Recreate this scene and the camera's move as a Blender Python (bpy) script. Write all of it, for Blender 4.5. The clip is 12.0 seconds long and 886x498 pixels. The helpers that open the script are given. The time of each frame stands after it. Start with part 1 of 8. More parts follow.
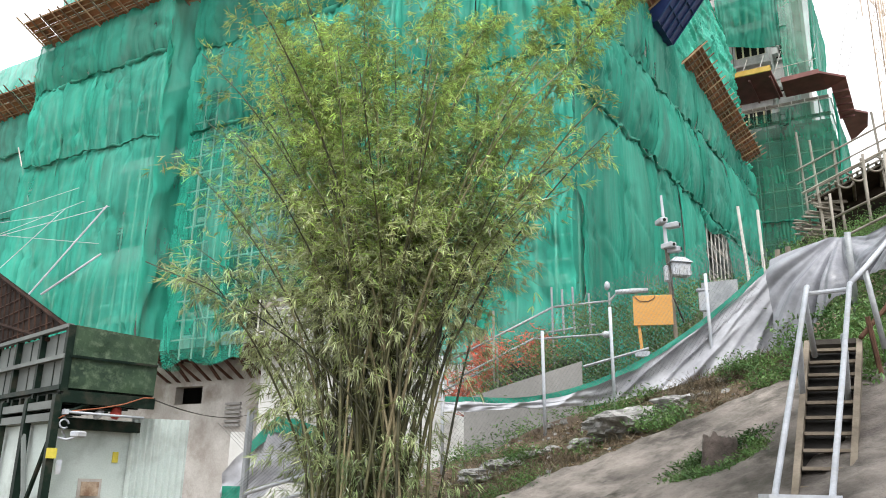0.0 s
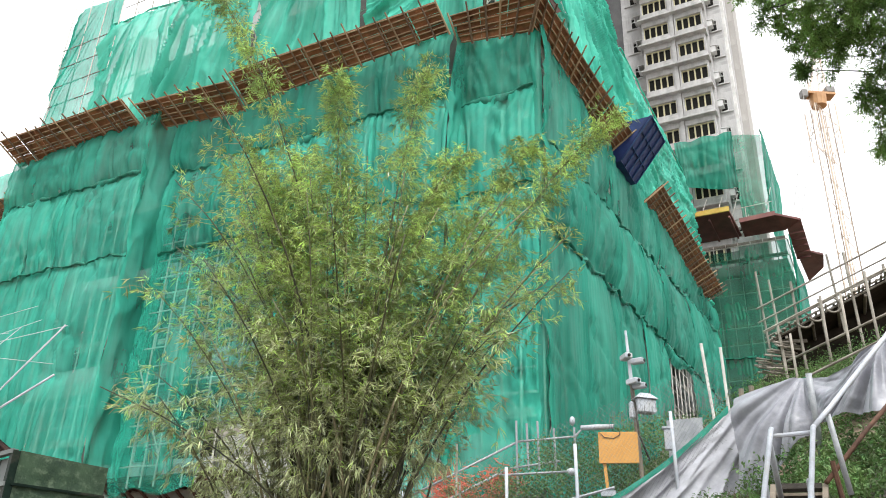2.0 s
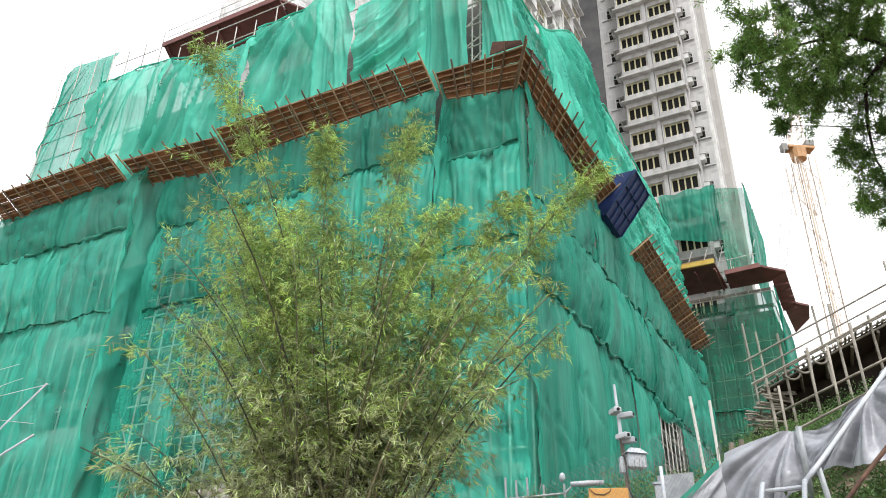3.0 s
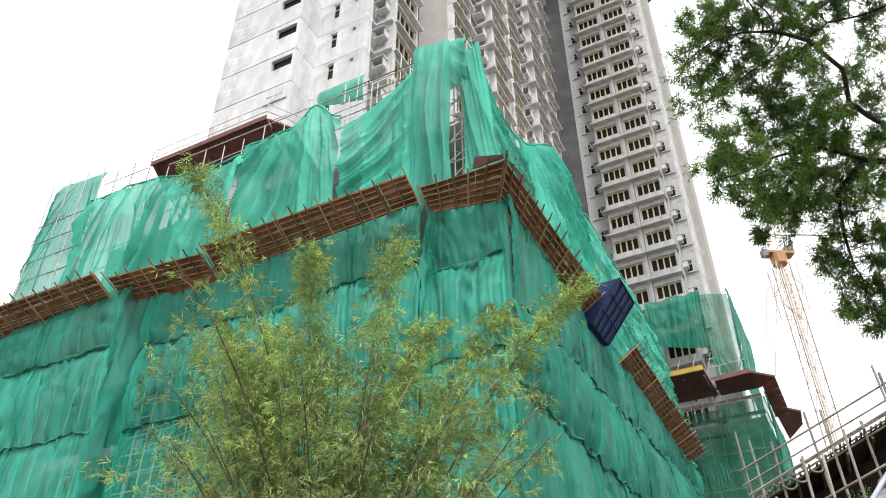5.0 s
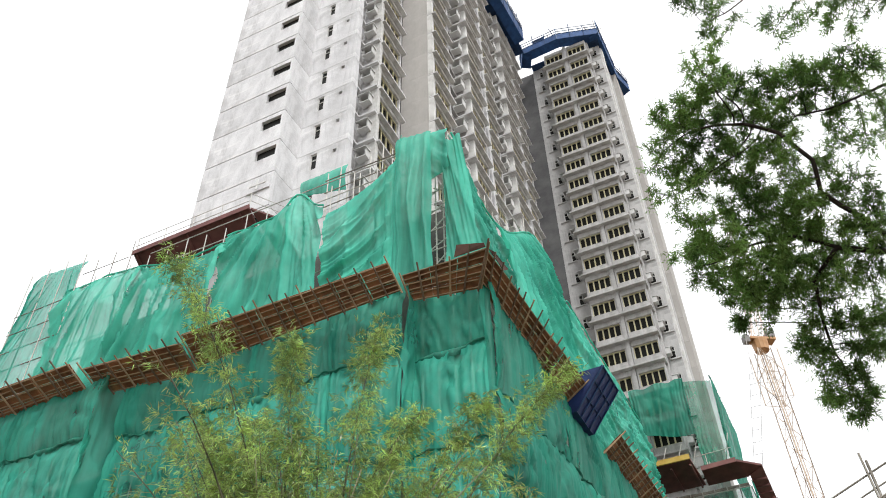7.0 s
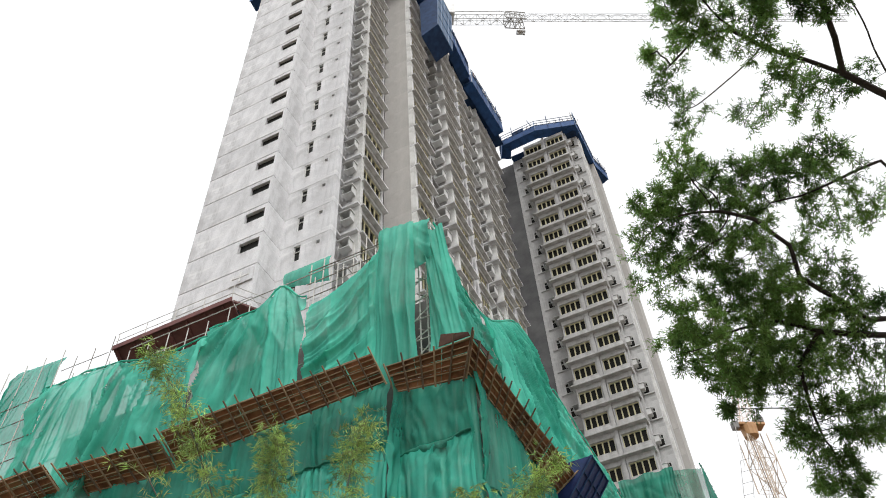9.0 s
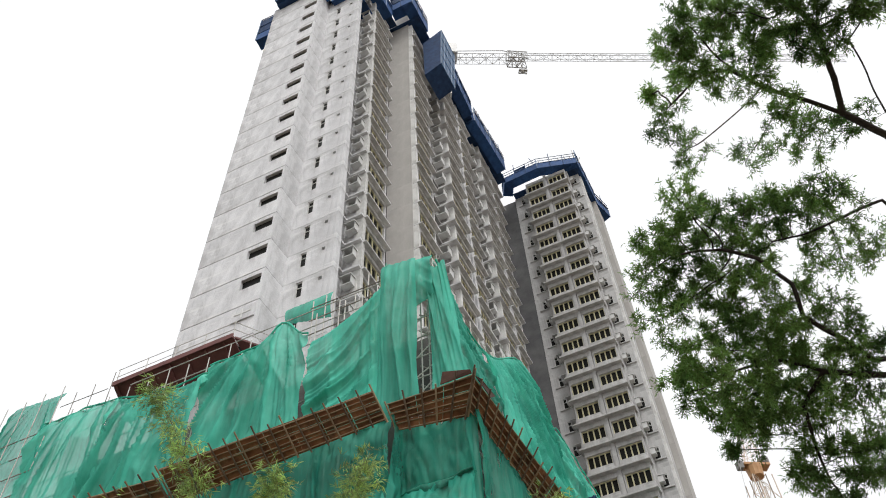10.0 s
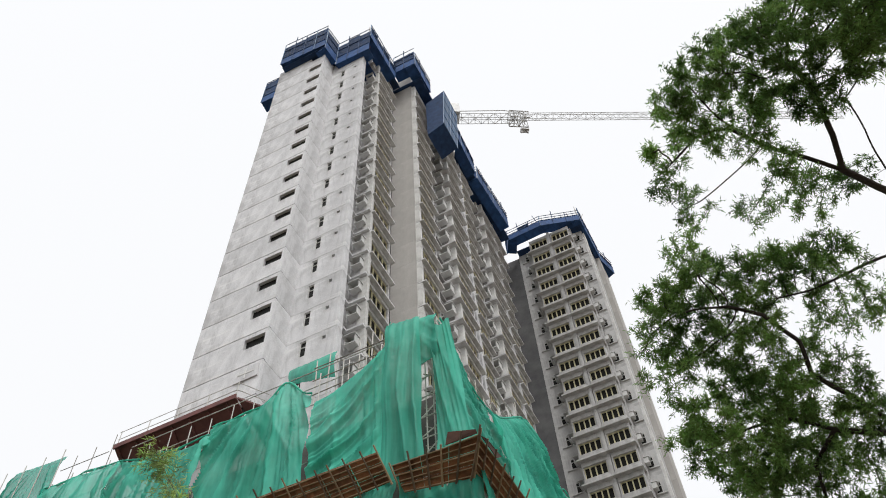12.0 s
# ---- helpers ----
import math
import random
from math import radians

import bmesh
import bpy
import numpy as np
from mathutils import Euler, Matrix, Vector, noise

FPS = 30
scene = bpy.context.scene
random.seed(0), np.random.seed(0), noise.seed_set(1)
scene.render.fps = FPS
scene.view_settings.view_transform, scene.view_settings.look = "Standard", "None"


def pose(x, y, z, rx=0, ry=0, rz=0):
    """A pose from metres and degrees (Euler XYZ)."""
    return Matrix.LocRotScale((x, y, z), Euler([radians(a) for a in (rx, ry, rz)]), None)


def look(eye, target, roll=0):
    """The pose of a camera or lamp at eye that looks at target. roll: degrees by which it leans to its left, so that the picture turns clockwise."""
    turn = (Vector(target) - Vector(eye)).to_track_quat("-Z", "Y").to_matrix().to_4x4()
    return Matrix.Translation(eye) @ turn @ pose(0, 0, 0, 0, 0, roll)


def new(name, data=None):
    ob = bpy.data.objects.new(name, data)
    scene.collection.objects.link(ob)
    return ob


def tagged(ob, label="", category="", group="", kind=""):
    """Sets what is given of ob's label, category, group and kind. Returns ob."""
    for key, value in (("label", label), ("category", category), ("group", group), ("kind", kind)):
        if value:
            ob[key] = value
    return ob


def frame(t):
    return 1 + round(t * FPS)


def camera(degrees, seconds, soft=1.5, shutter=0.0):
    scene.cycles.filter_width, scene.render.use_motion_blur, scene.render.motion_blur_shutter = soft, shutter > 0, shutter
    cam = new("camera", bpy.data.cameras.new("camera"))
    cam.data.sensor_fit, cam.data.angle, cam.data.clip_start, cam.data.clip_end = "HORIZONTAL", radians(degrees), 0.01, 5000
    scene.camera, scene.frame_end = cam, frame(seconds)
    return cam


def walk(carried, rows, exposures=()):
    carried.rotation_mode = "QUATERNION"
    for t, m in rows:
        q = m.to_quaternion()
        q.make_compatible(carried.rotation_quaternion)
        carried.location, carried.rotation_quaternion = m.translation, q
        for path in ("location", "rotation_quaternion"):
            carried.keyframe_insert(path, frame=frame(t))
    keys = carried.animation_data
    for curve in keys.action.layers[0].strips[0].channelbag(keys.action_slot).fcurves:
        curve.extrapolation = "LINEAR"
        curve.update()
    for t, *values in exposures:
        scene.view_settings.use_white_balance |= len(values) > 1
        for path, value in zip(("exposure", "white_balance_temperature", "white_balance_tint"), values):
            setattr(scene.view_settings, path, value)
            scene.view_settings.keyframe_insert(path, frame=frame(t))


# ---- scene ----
cam = camera(56.88, 12.0, soft=1.0)
PATH = [
    (0, (0.0000, 0.0000, 1.6000), (0.0019, 1.9202, 2.1593), 1.19),
    (0.5, (-0.0033, -0.0033, 1.6158), (0.0303, 1.8909, 2.2570), 1.76),
    (1, (-0.0005, -0.0097, 1.6320), (0.0532, 1.8504, 2.3650), 1.86),
    (1.5, (0.0031, -0.0120, 1.6385), (0.0710, 1.8291, 2.4167), 1.97),
    (2, (0.0030, -0.0158, 1.6483), (0.0751, 1.7925, 2.4998), 2.03),
    (2.5, (0.0046, -0.0185, 1.6549), (0.0936, 1.7605, 2.5644), 1.52),
    (3, (0.0067, -0.0207, 1.6608), (0.1037, 1.7262, 2.6299), 1.25),
    (5, (0.0120, -0.0406, 1.6966), (0.1308, 1.5580, 2.8924), -0.39),
    (5.5, (0.0140, -0.0428, 1.6994), (0.1502, 1.5243, 2.9346), -0.58),
    (6, (0.0158, -0.0447, 1.7029), (0.1619, 1.4879, 2.9796), -0.99),
    (6.5, (0.0174, -0.0467, 1.7049), (0.1713, 1.4523, 3.0199), -1.52),
    (7, (0.0192, -0.0488, 1.7074), (0.1732, 1.4099, 3.0670), -1.78),
    (9, (0.0268, -0.0588, 1.7176), (0.2122, 1.2403, 3.2268), -4.20),
    (9.5, (0.0266, -0.0621, 1.7201), (0.2070, 1.2029, 3.2587), -4.07),
    (10, (0.0273, -0.0646, 1.7233), (0.2039, 1.1661, 3.2900), -4.01),
    (10.5, (0.0275, -0.0681, 1.7261), (0.1977, 1.1194, 3.3264), -4.32),
    (11, (0.0271, -0.0732, 1.7284), (0.1977, 1.0733, 3.3583), -4.71),
    (11.5, (0.0280, -0.0758, 1.7304), (0.1921, 1.0543, 3.3724), -5.01),
    (12, (0.0265, -0.0782, 1.7313), (0.1878, 1.0396, 3.3818), -4.51),
]
walk(cam, [(t, look(eye, target, roll)) for t, eye, target, roll in PATH], [(0.0, 0.95), (1.5, 0.98), (3.0, 0.86), (5.5, 0.66), (7.0, 0.52), (9.5, 0.18), (12.0, 0.0)])

# ---- light: bright overcast day ----
world = bpy.data.worlds.new("overcast_sky")
scene.world = world
world.use_nodes = True
wt = world.node_tree
wt.nodes.clear()
sky = wt.nodes.new("ShaderNodeTexSky")
sky.sky_type = "NISHITA"
sky.sun_disc = False
sky.sun_elevation = radians(58)
sky.sun_rotation = radians(170)
sky.air_density, sky.dust_density, sky.ozone_density = 1.0, 6.0, 1.0
pale = wt.nodes.new("ShaderNodeHueSaturation")
pale.inputs["Saturation"].default_value = 0.06
cloud = wt.nodes.new("ShaderNodeMix")
cloud.data_type = "RGBA"
cloud.inputs["Factor"].default_value = 0.75
cloud.inputs["B"].default_value = (17.0, 17.2, 17.6, 1)
back = wt.nodes.new("ShaderNodeBackground")
back.inputs["Strength"].default_value = 0.072
wout = wt.nodes.new("ShaderNodeOutputWorld")
wt.links.new(sky.outputs["Color"], pale.inputs["Color"])
wt.links.new(pale.outputs["Color"], cloud.inputs["A"])
wt.links.new(cloud.outputs["Result"], back.inputs["Color"])
wt.links.new(back.outputs["Background"], wout.inputs["Surface"])
sun = new("sun", bpy.data.lights.new("sun", "SUN"))
sun.data.energy, sun.data.angle, sun.data.color = 1.5, radians(14), (1.0, 0.98, 0.95)
sun.matrix_world = look((7, -42, 66), (0, 0, 0))

# ---- small tools ----
SITE = Matrix.Translation((3.6, 24.0, 0.0)) @ Matrix.Rotation(radians(-31), 4, "Z")


class Geo:
    """Vertices and faces collected for one mesh."""

    def __init__(self):
        self.v, self.f = [], []

    def quad(self, a, b, c, d):
        i = len(self.v)
        self.v += [tuple(a), tuple(b), tuple(c), tuple(d)]
        self.f.append((i, i + 1, i + 2, i + 3))
        return self

    def tri(self, a, b, c):
        i = len(self.v)
        self.v += [tuple(a), tuple(b), tuple(c)]
        self.f.append((i, i + 1, i + 2))
        return self

    def prism(self, low, high):
        """A closed solid between two rings of equal length."""
        i, n = len(self.v), len(low)
        self.v += [tuple(p) for p in low] + [tuple(p) for p in high]
        self.f.append(tuple(i + k for k in reversed(range(n))))
        self.f.append(tuple(i + n + k for k in range(n)))
        for k in range(n):
            j = (k + 1) % n
            self.f.append((i + k, i + j, i + n + j, i + n + k))
        return self

    def box(self, x0, x1, y0, y1, z0, z1):
        return self.prism([(x0, y0, z0), (x1, y0, z0), (x1, y1, z0), (x0, y1, z0)], [(x0, y0, z1), (x1, y0, z1), (x1, y1, z1), (x0, y1, z1)])

    def chamfered(self, x0, x1, y0, y1, z0, z1, c=0.02):
        def ring(d, z):
            return [(x0 + d, y0 + d, z), (x1 - d, y0 + d, z), (x1 - d, y1 - d, z), (x0 + d, y1 - d, z)]
        self.prism(ring(c, z0), ring(0, z0 + c))
        self.prism(ring(0, z0 + c), ring(0, z1 - c))
        return self.prism(ring(0, z1 - c), ring(c, z1))

    def tube(self, p, q, r, r2=None, n=6):
        p, q = Vector(p), Vector(q)
        r2 = r if r2 is None else r2
        d = (q - p).normalized()
        a = d.cross(Vector((0, 0, 1)) if abs(d.z) < 0.95 else Vector((1, 0, 0))).normalized()
        b = d.cross(a)
        ring = [(math.cos(2 * math.pi * k / n), math.sin(2 * math.pi * k / n)) for k in range(n)]
        return self.prism([p + r * (c * a + s * b) for c, s in ring][::-1], [q + r2 * (c * a + s * b) for c, s in ring][::-1])

    def path(self, pts, radii, n=6):
        """A tube along a bent line, closed at its ends."""
        pts = [Vector(p) for p in pts]
        i0, m = len(self.v), len(pts)
        up = Vector((0.13, 0.29, 0.95))
        for k, p in enumerate(pts):
            d = (pts[min(k + 1, m - 1)] - pts[max(k - 1, 0)]).normalized()
            a = d.cross(up if abs(d.dot(up)) < 0.97 else Vector((1, 0, 0))).normalized()
            b = d.cross(a)
            r = radii[k] if hasattr(radii, "__len__") else radii
            for j in range(n):
                w = 2 * math.pi * j / n
                self.v.append(tuple(p + r * (math.cos(w) * a + math.sin(w) * b)))
        for k in range(m - 1):
            for j in range(n):
                j2 = (j + 1) % n
                self.f.append((i0 + k * n + j, i0 + k * n + j2, i0 + (k + 1) * n + j2, i0 + (k + 1) * n + j))
        self.f.append(tuple(i0 + j for j in reversed(range(n))))
        self.f.append(tuple(i0 + (m - 1) * n + j for j in range(n)))
        return self

    def sheet(self, nu, nv, fn):
        """A grid of points fn(a, b), a and b from 0 to 1."""
        i0 = len(self.v)
        for j in range(nv + 1):
            for i in range(nu + 1):
                self.v.append(tuple(fn(i / nu, j / nv)))
        for j in range(nv):
            for i in range(nu):
                k = i0 + j * (nu + 1) + i
                self.f.append((k, k + 1, k + nu + 2, k + nu + 1))
        return self

    def mesh(self, name, material, smooth=False):
        me = bpy.data.meshes.new(name)
        me.from_pydata(self.v, [], self.f)
        me.materials.append(material)
        if smooth:
            me.polygons.foreach_set("use_smooth", [True] * len(me.polygons))
        me.update()
        return me


def part(name, geo, material, parent, label="", smooth=False, m=None):
    """One mesh object under a thing or a part; geo may be a finished mesh that is shared."""
    me = geo if isinstance(geo, bpy.types.Mesh) else geo.mesh(name, material, smooth)
    ob = new(name, me)
    ob.parent = parent
    if m is not None:
        ob.matrix_basis = m
    if label:
        tagged(ob, label)
    return ob


def thing(name, label, category, m=None, group="", kind=""):
    """An empty at a thing's base that carries its parts."""
    ob = new(name)
    ob.empty_display_size = 0.2
    if m is not None:
        ob.matrix_basis = m
    return tagged(ob, label, category, group, kind)


def solid(name, geo, material, label, category, m=None, group="", kind="", smooth=False):
    """A thing that is one mesh."""
    ob = new(name, geo if isinstance(geo, bpy.types.Mesh) else geo.mesh(name, material, smooth))
    if m is not None:
        ob.matrix_basis = m
    return tagged(ob, label, category, group, kind)


def at(x, y, z, turn=0.0):
    return Matrix.Translation((x, y, z)) @ Matrix.Rotation(radians(turn), 4, "Z")


def wob(x, y=0.0, z=0.0):
    return noise.noise(Vector((x, y, z)))


def smooth01(x):
    x = min(1.0, max(0.0, x))
    return x * x * (3 - 2 * x)

# ---- materials ----
def shader(name):
    mat = bpy.data.materials.new(name)
    mat.use_nodes = True
    nt = mat.node_tree
    bsdf = nt.nodes["Principled BSDF"]
    return mat, nt, bsdf


def noise_node(nt, scale, detail=4.0, rough=0.55, stretch=None, kind="Object"):
    co = nt.nodes.new("ShaderNodeTexCoord")
    tex = nt.nodes.new("ShaderNodeTexNoise")
    tex.inputs["Scale"].default_value = scale
    tex.inputs["Detail"].default_value = detail
    tex.inputs["Roughness"].default_value = rough
    src = co.outputs[kind]
    if stretch:
        mp = nt.nodes.new("ShaderNodeMapping")
        mp.inputs["Scale"].default_value = stretch
        nt.links.new(src, mp.inputs["Vector"])
        src = mp.outputs["Vector"]
    nt.links.new(src, tex.inputs["Vector"])
    return tex.outputs["Fac"]


def ramp(nt, fac, stops):
    r = nt.nodes.new("ShaderNodeValToRGB")
    while len(r.color_ramp.elements) < len(stops):
        r.color_ramp.elements.new(0.5)
    for e, (p, c) in zip(r.color_ramp.elements, stops):
        e.position, e.color = p, (*c, 1)
    nt.links.new(fac, r.inputs["Fac"])
    return r.outputs["Color"]


def mixed(nt, a, b, fac, how="MIX"):
    n = nt.nodes.new("ShaderNodeMix")
    n.data_type, n.blend_type = "RGBA", how
    for sock, val in (("A", a), ("B", b)):
        if isinstance(val, tuple):
            n.inputs[sock].default_value = (*val, 1)
        else:
            nt.links.new(val, n.inputs[sock])
    if isinstance(fac, float):
        n.inputs["Factor"].default_value = fac
    else:
        nt.links.new(fac, n.inputs["Factor"])
    return n.outputs["Result"]


def bumped(nt, bsdf, fac, strength, dist=0.02):
    b = nt.nodes.new("ShaderNodeBump")
    b.inputs["Strength"].default_value, b.inputs["Distance"].default_value = strength, dist
    nt.links.new(fac, b.inputs["Height"])
    nt.links.new(b.outputs["Normal"], bsdf.inputs["Normal"])


def tint_by_object(nt, col, amount=0.12):
    info = nt.nodes.new("ShaderNodeObjectInfo")
    hsv = nt.nodes.new("ShaderNodeHueSaturation")
    mr = nt.nodes.new("ShaderNodeMapRange")
    mr.inputs["To Min"].default_value, mr.inputs["To Max"].default_value = 1 - amount, 1 + amount
    nt.links.new(info.outputs["Random"], mr.inputs["Value"])
    nt.links.new(mr.outputs["Result"], hsv.inputs["Value"])
    nt.links.new(col, hsv.inputs["Color"])
    return hsv.outputs["Color"]


def tint_by_island(nt, col, amount=0.2, hue=0.0):
    geo = nt.nodes.new("ShaderNodeNewGeometry")
    hsv = nt.nodes.new("ShaderNodeHueSaturation")
    mr = nt.nodes.new("ShaderNodeMapRange")
    mr.inputs["To Min"].default_value, mr.inputs["To Max"].default_value = 1 - amount, 1 + amount
    nt.links.new(geo.outputs["Random Per Island"], mr.inputs["Value"])
    nt.links.new(mr.outputs["Result"], hsv.inputs["Value"])
    if hue:
        mh = nt.nodes.new("ShaderNodeMapRange")
        mh.inputs["To Min"].default_value, mh.inputs["To Max"].default_value = 0.5 - hue, 0.5 + hue
        nt.links.new(geo.outputs["Random Per Island"], mh.inputs["Value"])
        nt.links.new(mh.outputs["Result"], hsv.inputs["Hue"])
    nt.links.new(col, hsv.inputs["Color"])
    return hsv.outputs["Color"]


def surface(name, dark, light, scale=3.0, rough=0.8, metal=0.0, bump=0.2, fine=40.0, stretch=None, dirt=None, dirt_scale=0.4, vary=0.0, island=0.0, spec=0.4, streak=None):
    """A surface with broad stains, a fine grain and relief."""
    mat, nt, bsdf = shader(name)
    broad = noise_node(nt, scale, 5.0, 0.6, stretch)
    grain = noise_node(nt, fine, 3.0, 0.6)
    col = ramp(nt, broad, [(0.32, dark), (0.68, light)])
    g = ramp(nt, grain, [(0.25, (0.82, 0.82, 0.82)), (0.75, (1.0, 1.0, 1.0))])
    col = mixed(nt, col, g, 1.0, "MULTIPLY")
    if dirt:
        d = noise_node(nt, dirt_scale, 6.0, 0.65, stretch)
        mask = ramp(nt, d, [(0.5, (0, 0, 0)), (0.68, (1, 1, 1))])
        col = mixed(nt, col, dirt, mask)
    if streak:
        d = noise_node(nt, 1.0, 5.0, 0.7, (0.4, 0.4, 1.5))
        col = mixed(nt, col, streak, ramp(nt, d, [(0.54, (0, 0, 0)), (0.7, (0.8, 0.8, 0.8))]))
        d = noise_node(nt, 1.0, 5.0, 0.7, (2.6, 2.6, 0.25))
        col = mixed(nt, col, tuple(0.55 * c for c in dark), ramp(nt, d, [(0.56, (0, 0, 0)), (0.78, (0.7, 0.7, 0.7))]))
    if vary:
        col = tint_by_object(nt, col, vary)
    if island:
        col = tint_by_island(nt, col, island)
    nt.links.new(col, bsdf.inputs["Base Color"])
    bsdf.inputs["Roughness"].default_value = rough
    bsdf.inputs["Metallic"].default_value = metal
    bsdf.inputs["Specular IOR Level"].default_value = spec
    if bump:
        bumped(nt, bsdf, grain, bump)
    return mat


def leaf_material(name, dark, light, hue=0.015, trans=0.35, rough=0.5, gloss=0.5, vary=0.4):
    mat, nt, bsdf = shader(name)
    col = ramp(nt, noise_node(nt, 1.6, 4.0), [(0.32, dark), (0.68, light)])
    col = tint_by_island(nt, col, vary, hue)
    nt.links.new(col, bsdf.inputs["Base Color"])
    bsdf.inputs["Roughness"].default_value = rough
    bsdf.inputs["Specular IOR Level"].default_value = gloss
    tr = nt.nodes.new("ShaderNodeBsdfTranslucent")
    nt.links.new(col, tr.inputs["Color"])
    mx = nt.nodes.new("ShaderNodeMixShader")
    mx.inputs["Fac"].default_value = trans
    nt.links.new(bsdf.outputs["BSDF"], mx.inputs[1])
    nt.links.new(tr.outputs["BSDF"], mx.inputs[2])
    nt.links.new(mx.outputs["Shader"], nt.nodes["Material Output"].inputs["Surface"])
    return mat


def net_material(name, dark, light, cover_low, cover_high, trans=0.28):
    """Woven netting: part of the light passes between its threads, part through them."""
    mat, nt, bsdf = shader(name)
    col = ramp(nt, noise_node(nt, 0.35, 4.0, 0.6), [(0.3, dark), (0.7, light)])
    # upright tone streaks put the folds' light and shade into the colour
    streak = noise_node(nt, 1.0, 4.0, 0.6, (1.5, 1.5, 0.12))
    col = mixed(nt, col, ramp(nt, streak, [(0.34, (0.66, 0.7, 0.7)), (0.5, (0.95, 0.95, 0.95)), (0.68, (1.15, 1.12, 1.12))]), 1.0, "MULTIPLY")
    col = tint_by_object(nt, col, 0.16)
    nt.links.new(col, bsdf.inputs["Base Color"])
    bsdf.inputs["Roughness"].default_value = 0.6
    bsdf.inputs["Specular IOR Level"].default_value = 0.25
    tr = nt.nodes.new("ShaderNodeBsdfTranslucent")
    nt.links.new(col, tr.inputs["Color"])
    m1 = nt.nodes.new("ShaderNodeMixShader")
    m1.inputs["Fac"].default_value = trans
    nt.links.new(bsdf.outputs["BSDF"], m1.inputs[1])
    nt.links.new(tr.outputs["BSDF"], m1.inputs[2])
    clear = nt.nodes.new("ShaderNodeBsdfTransparent")
    m2 = nt.nodes.new("ShaderNodeMixShader")
    patch = ramp(nt, noise_node(nt, 0.5, 3.0, 0.5), [(0.3, (cover_low,) * 3), (0.7, (cover_high,) * 3)])
    nt.links.new(patch, m2.inputs["Fac"])
    nt.links.new(clear.outputs["BSDF"], m2.inputs[1])
    nt.links.new(m1.outputs["Shader"], m2.inputs[2])
    nt.links.new(m2.outputs["Shader"], nt.nodes["Material Output"].inputs["Surface"])
    wrinkle = mixed(nt, noise_node(nt, 3.0, 4.0, 0.6), noise_node(nt, 1.0, 4.0, 0.6, (4.0, 4.0, 0.5)), 0.6)
    b = nt.nodes.new("ShaderNodeBump")
    b.inputs["Strength"].default_value, b.inputs["Distance"].default_value = 0.35, 0.07
    nt.links.new(wrinkle, b.inputs["Height"])
    nt.links.new(b.outputs["Normal"], bsdf.inputs["Normal"])
    nt.links.new(b.outputs["Normal"], tr.inputs["Normal"])
    return mat


CONCRETE = surface("raw_concrete", (0.57, 0.57, 0.58), (0.80, 0.80, 0.81), 0.9, 0.85, bump=0.2, fine=14, stretch=(1, 1, 0.5), dirt=(0.37, 0.365, 0.36), dirt_scale=0.35, vary=0.07, streak=(0.8, 0.8, 0.79))
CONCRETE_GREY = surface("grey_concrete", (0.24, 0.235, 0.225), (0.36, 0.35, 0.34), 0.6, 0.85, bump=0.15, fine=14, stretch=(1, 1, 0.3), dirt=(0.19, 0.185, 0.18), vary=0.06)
CONCRETE_BASE = surface("stained_concrete", (0.36, 0.33, 0.30), (0.56, 0.54, 0.51), 0.8, 0.9, bump=0.3, fine=18, dirt=(0.25, 0.22, 0.19), dirt_scale=0.7)
WHITE_WALL = surface("white_painted_wall", (0.62, 0.62, 0.6), (0.8, 0.8, 0.78), 0.7, 0.8, bump=0.1, dirt=(0.45, 0.44, 0.42), dirt_scale=0.9)
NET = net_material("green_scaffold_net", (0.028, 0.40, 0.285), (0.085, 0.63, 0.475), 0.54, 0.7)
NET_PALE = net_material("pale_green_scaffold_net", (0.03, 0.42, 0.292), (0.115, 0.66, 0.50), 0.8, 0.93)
# more open weave, also darker to carry the shade of the stepped-back bays
NET_OPEN_DIM = net_material("open_woven_green_net", (0.014, 0.34, 0.235), (0.05, 0.54, 0.39), 0.4, 0.54)
# flank netting: darker green and closer cover than the front
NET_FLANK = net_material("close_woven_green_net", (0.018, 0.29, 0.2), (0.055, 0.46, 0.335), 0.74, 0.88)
# darker green puts the catch fans' shade into the netting's top band
NET_FAN_SHADE = net_material("thin_dusty_net", (0.016, 0.29, 0.2), (0.05, 0.46, 0.335), 0.6, 0.76)
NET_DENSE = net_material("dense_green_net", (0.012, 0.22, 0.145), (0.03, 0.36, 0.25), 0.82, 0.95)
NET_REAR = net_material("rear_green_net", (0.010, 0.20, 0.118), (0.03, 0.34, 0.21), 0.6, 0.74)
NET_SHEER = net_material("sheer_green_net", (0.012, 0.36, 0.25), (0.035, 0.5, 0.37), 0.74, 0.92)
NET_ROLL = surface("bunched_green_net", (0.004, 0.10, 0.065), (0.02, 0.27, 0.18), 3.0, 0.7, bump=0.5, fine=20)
BAMBOO_POLE = surface("weathered_bamboo_pole", (0.17, 0.15, 0.12), (0.38, 0.35, 0.30), 2.0, 0.7, bump=0.1, vary=0.2, island=0.25)
PALE_POLE = surface("pale_scaffold_pole", (0.5, 0.485, 0.44), (0.68, 0.66, 0.62), 2.0, 0.6, bump=0.1, island=0.15)
FAN_BOARD = surface("brown_fan_plywood", (0.22, 0.09, 0.042), (0.44, 0.20, 0.095), 1.4, 0.75, bump=0.2, fine=20, vary=0.3, dirt=(0.12, 0.06, 0.035), dirt_scale=1.3)
DARK_BOARD = surface("dark_brown_board", (0.045, 0.018, 0.011), (0.10, 0.043, 0.024), 1.6, 0.75, bump=0.2, fine=20)
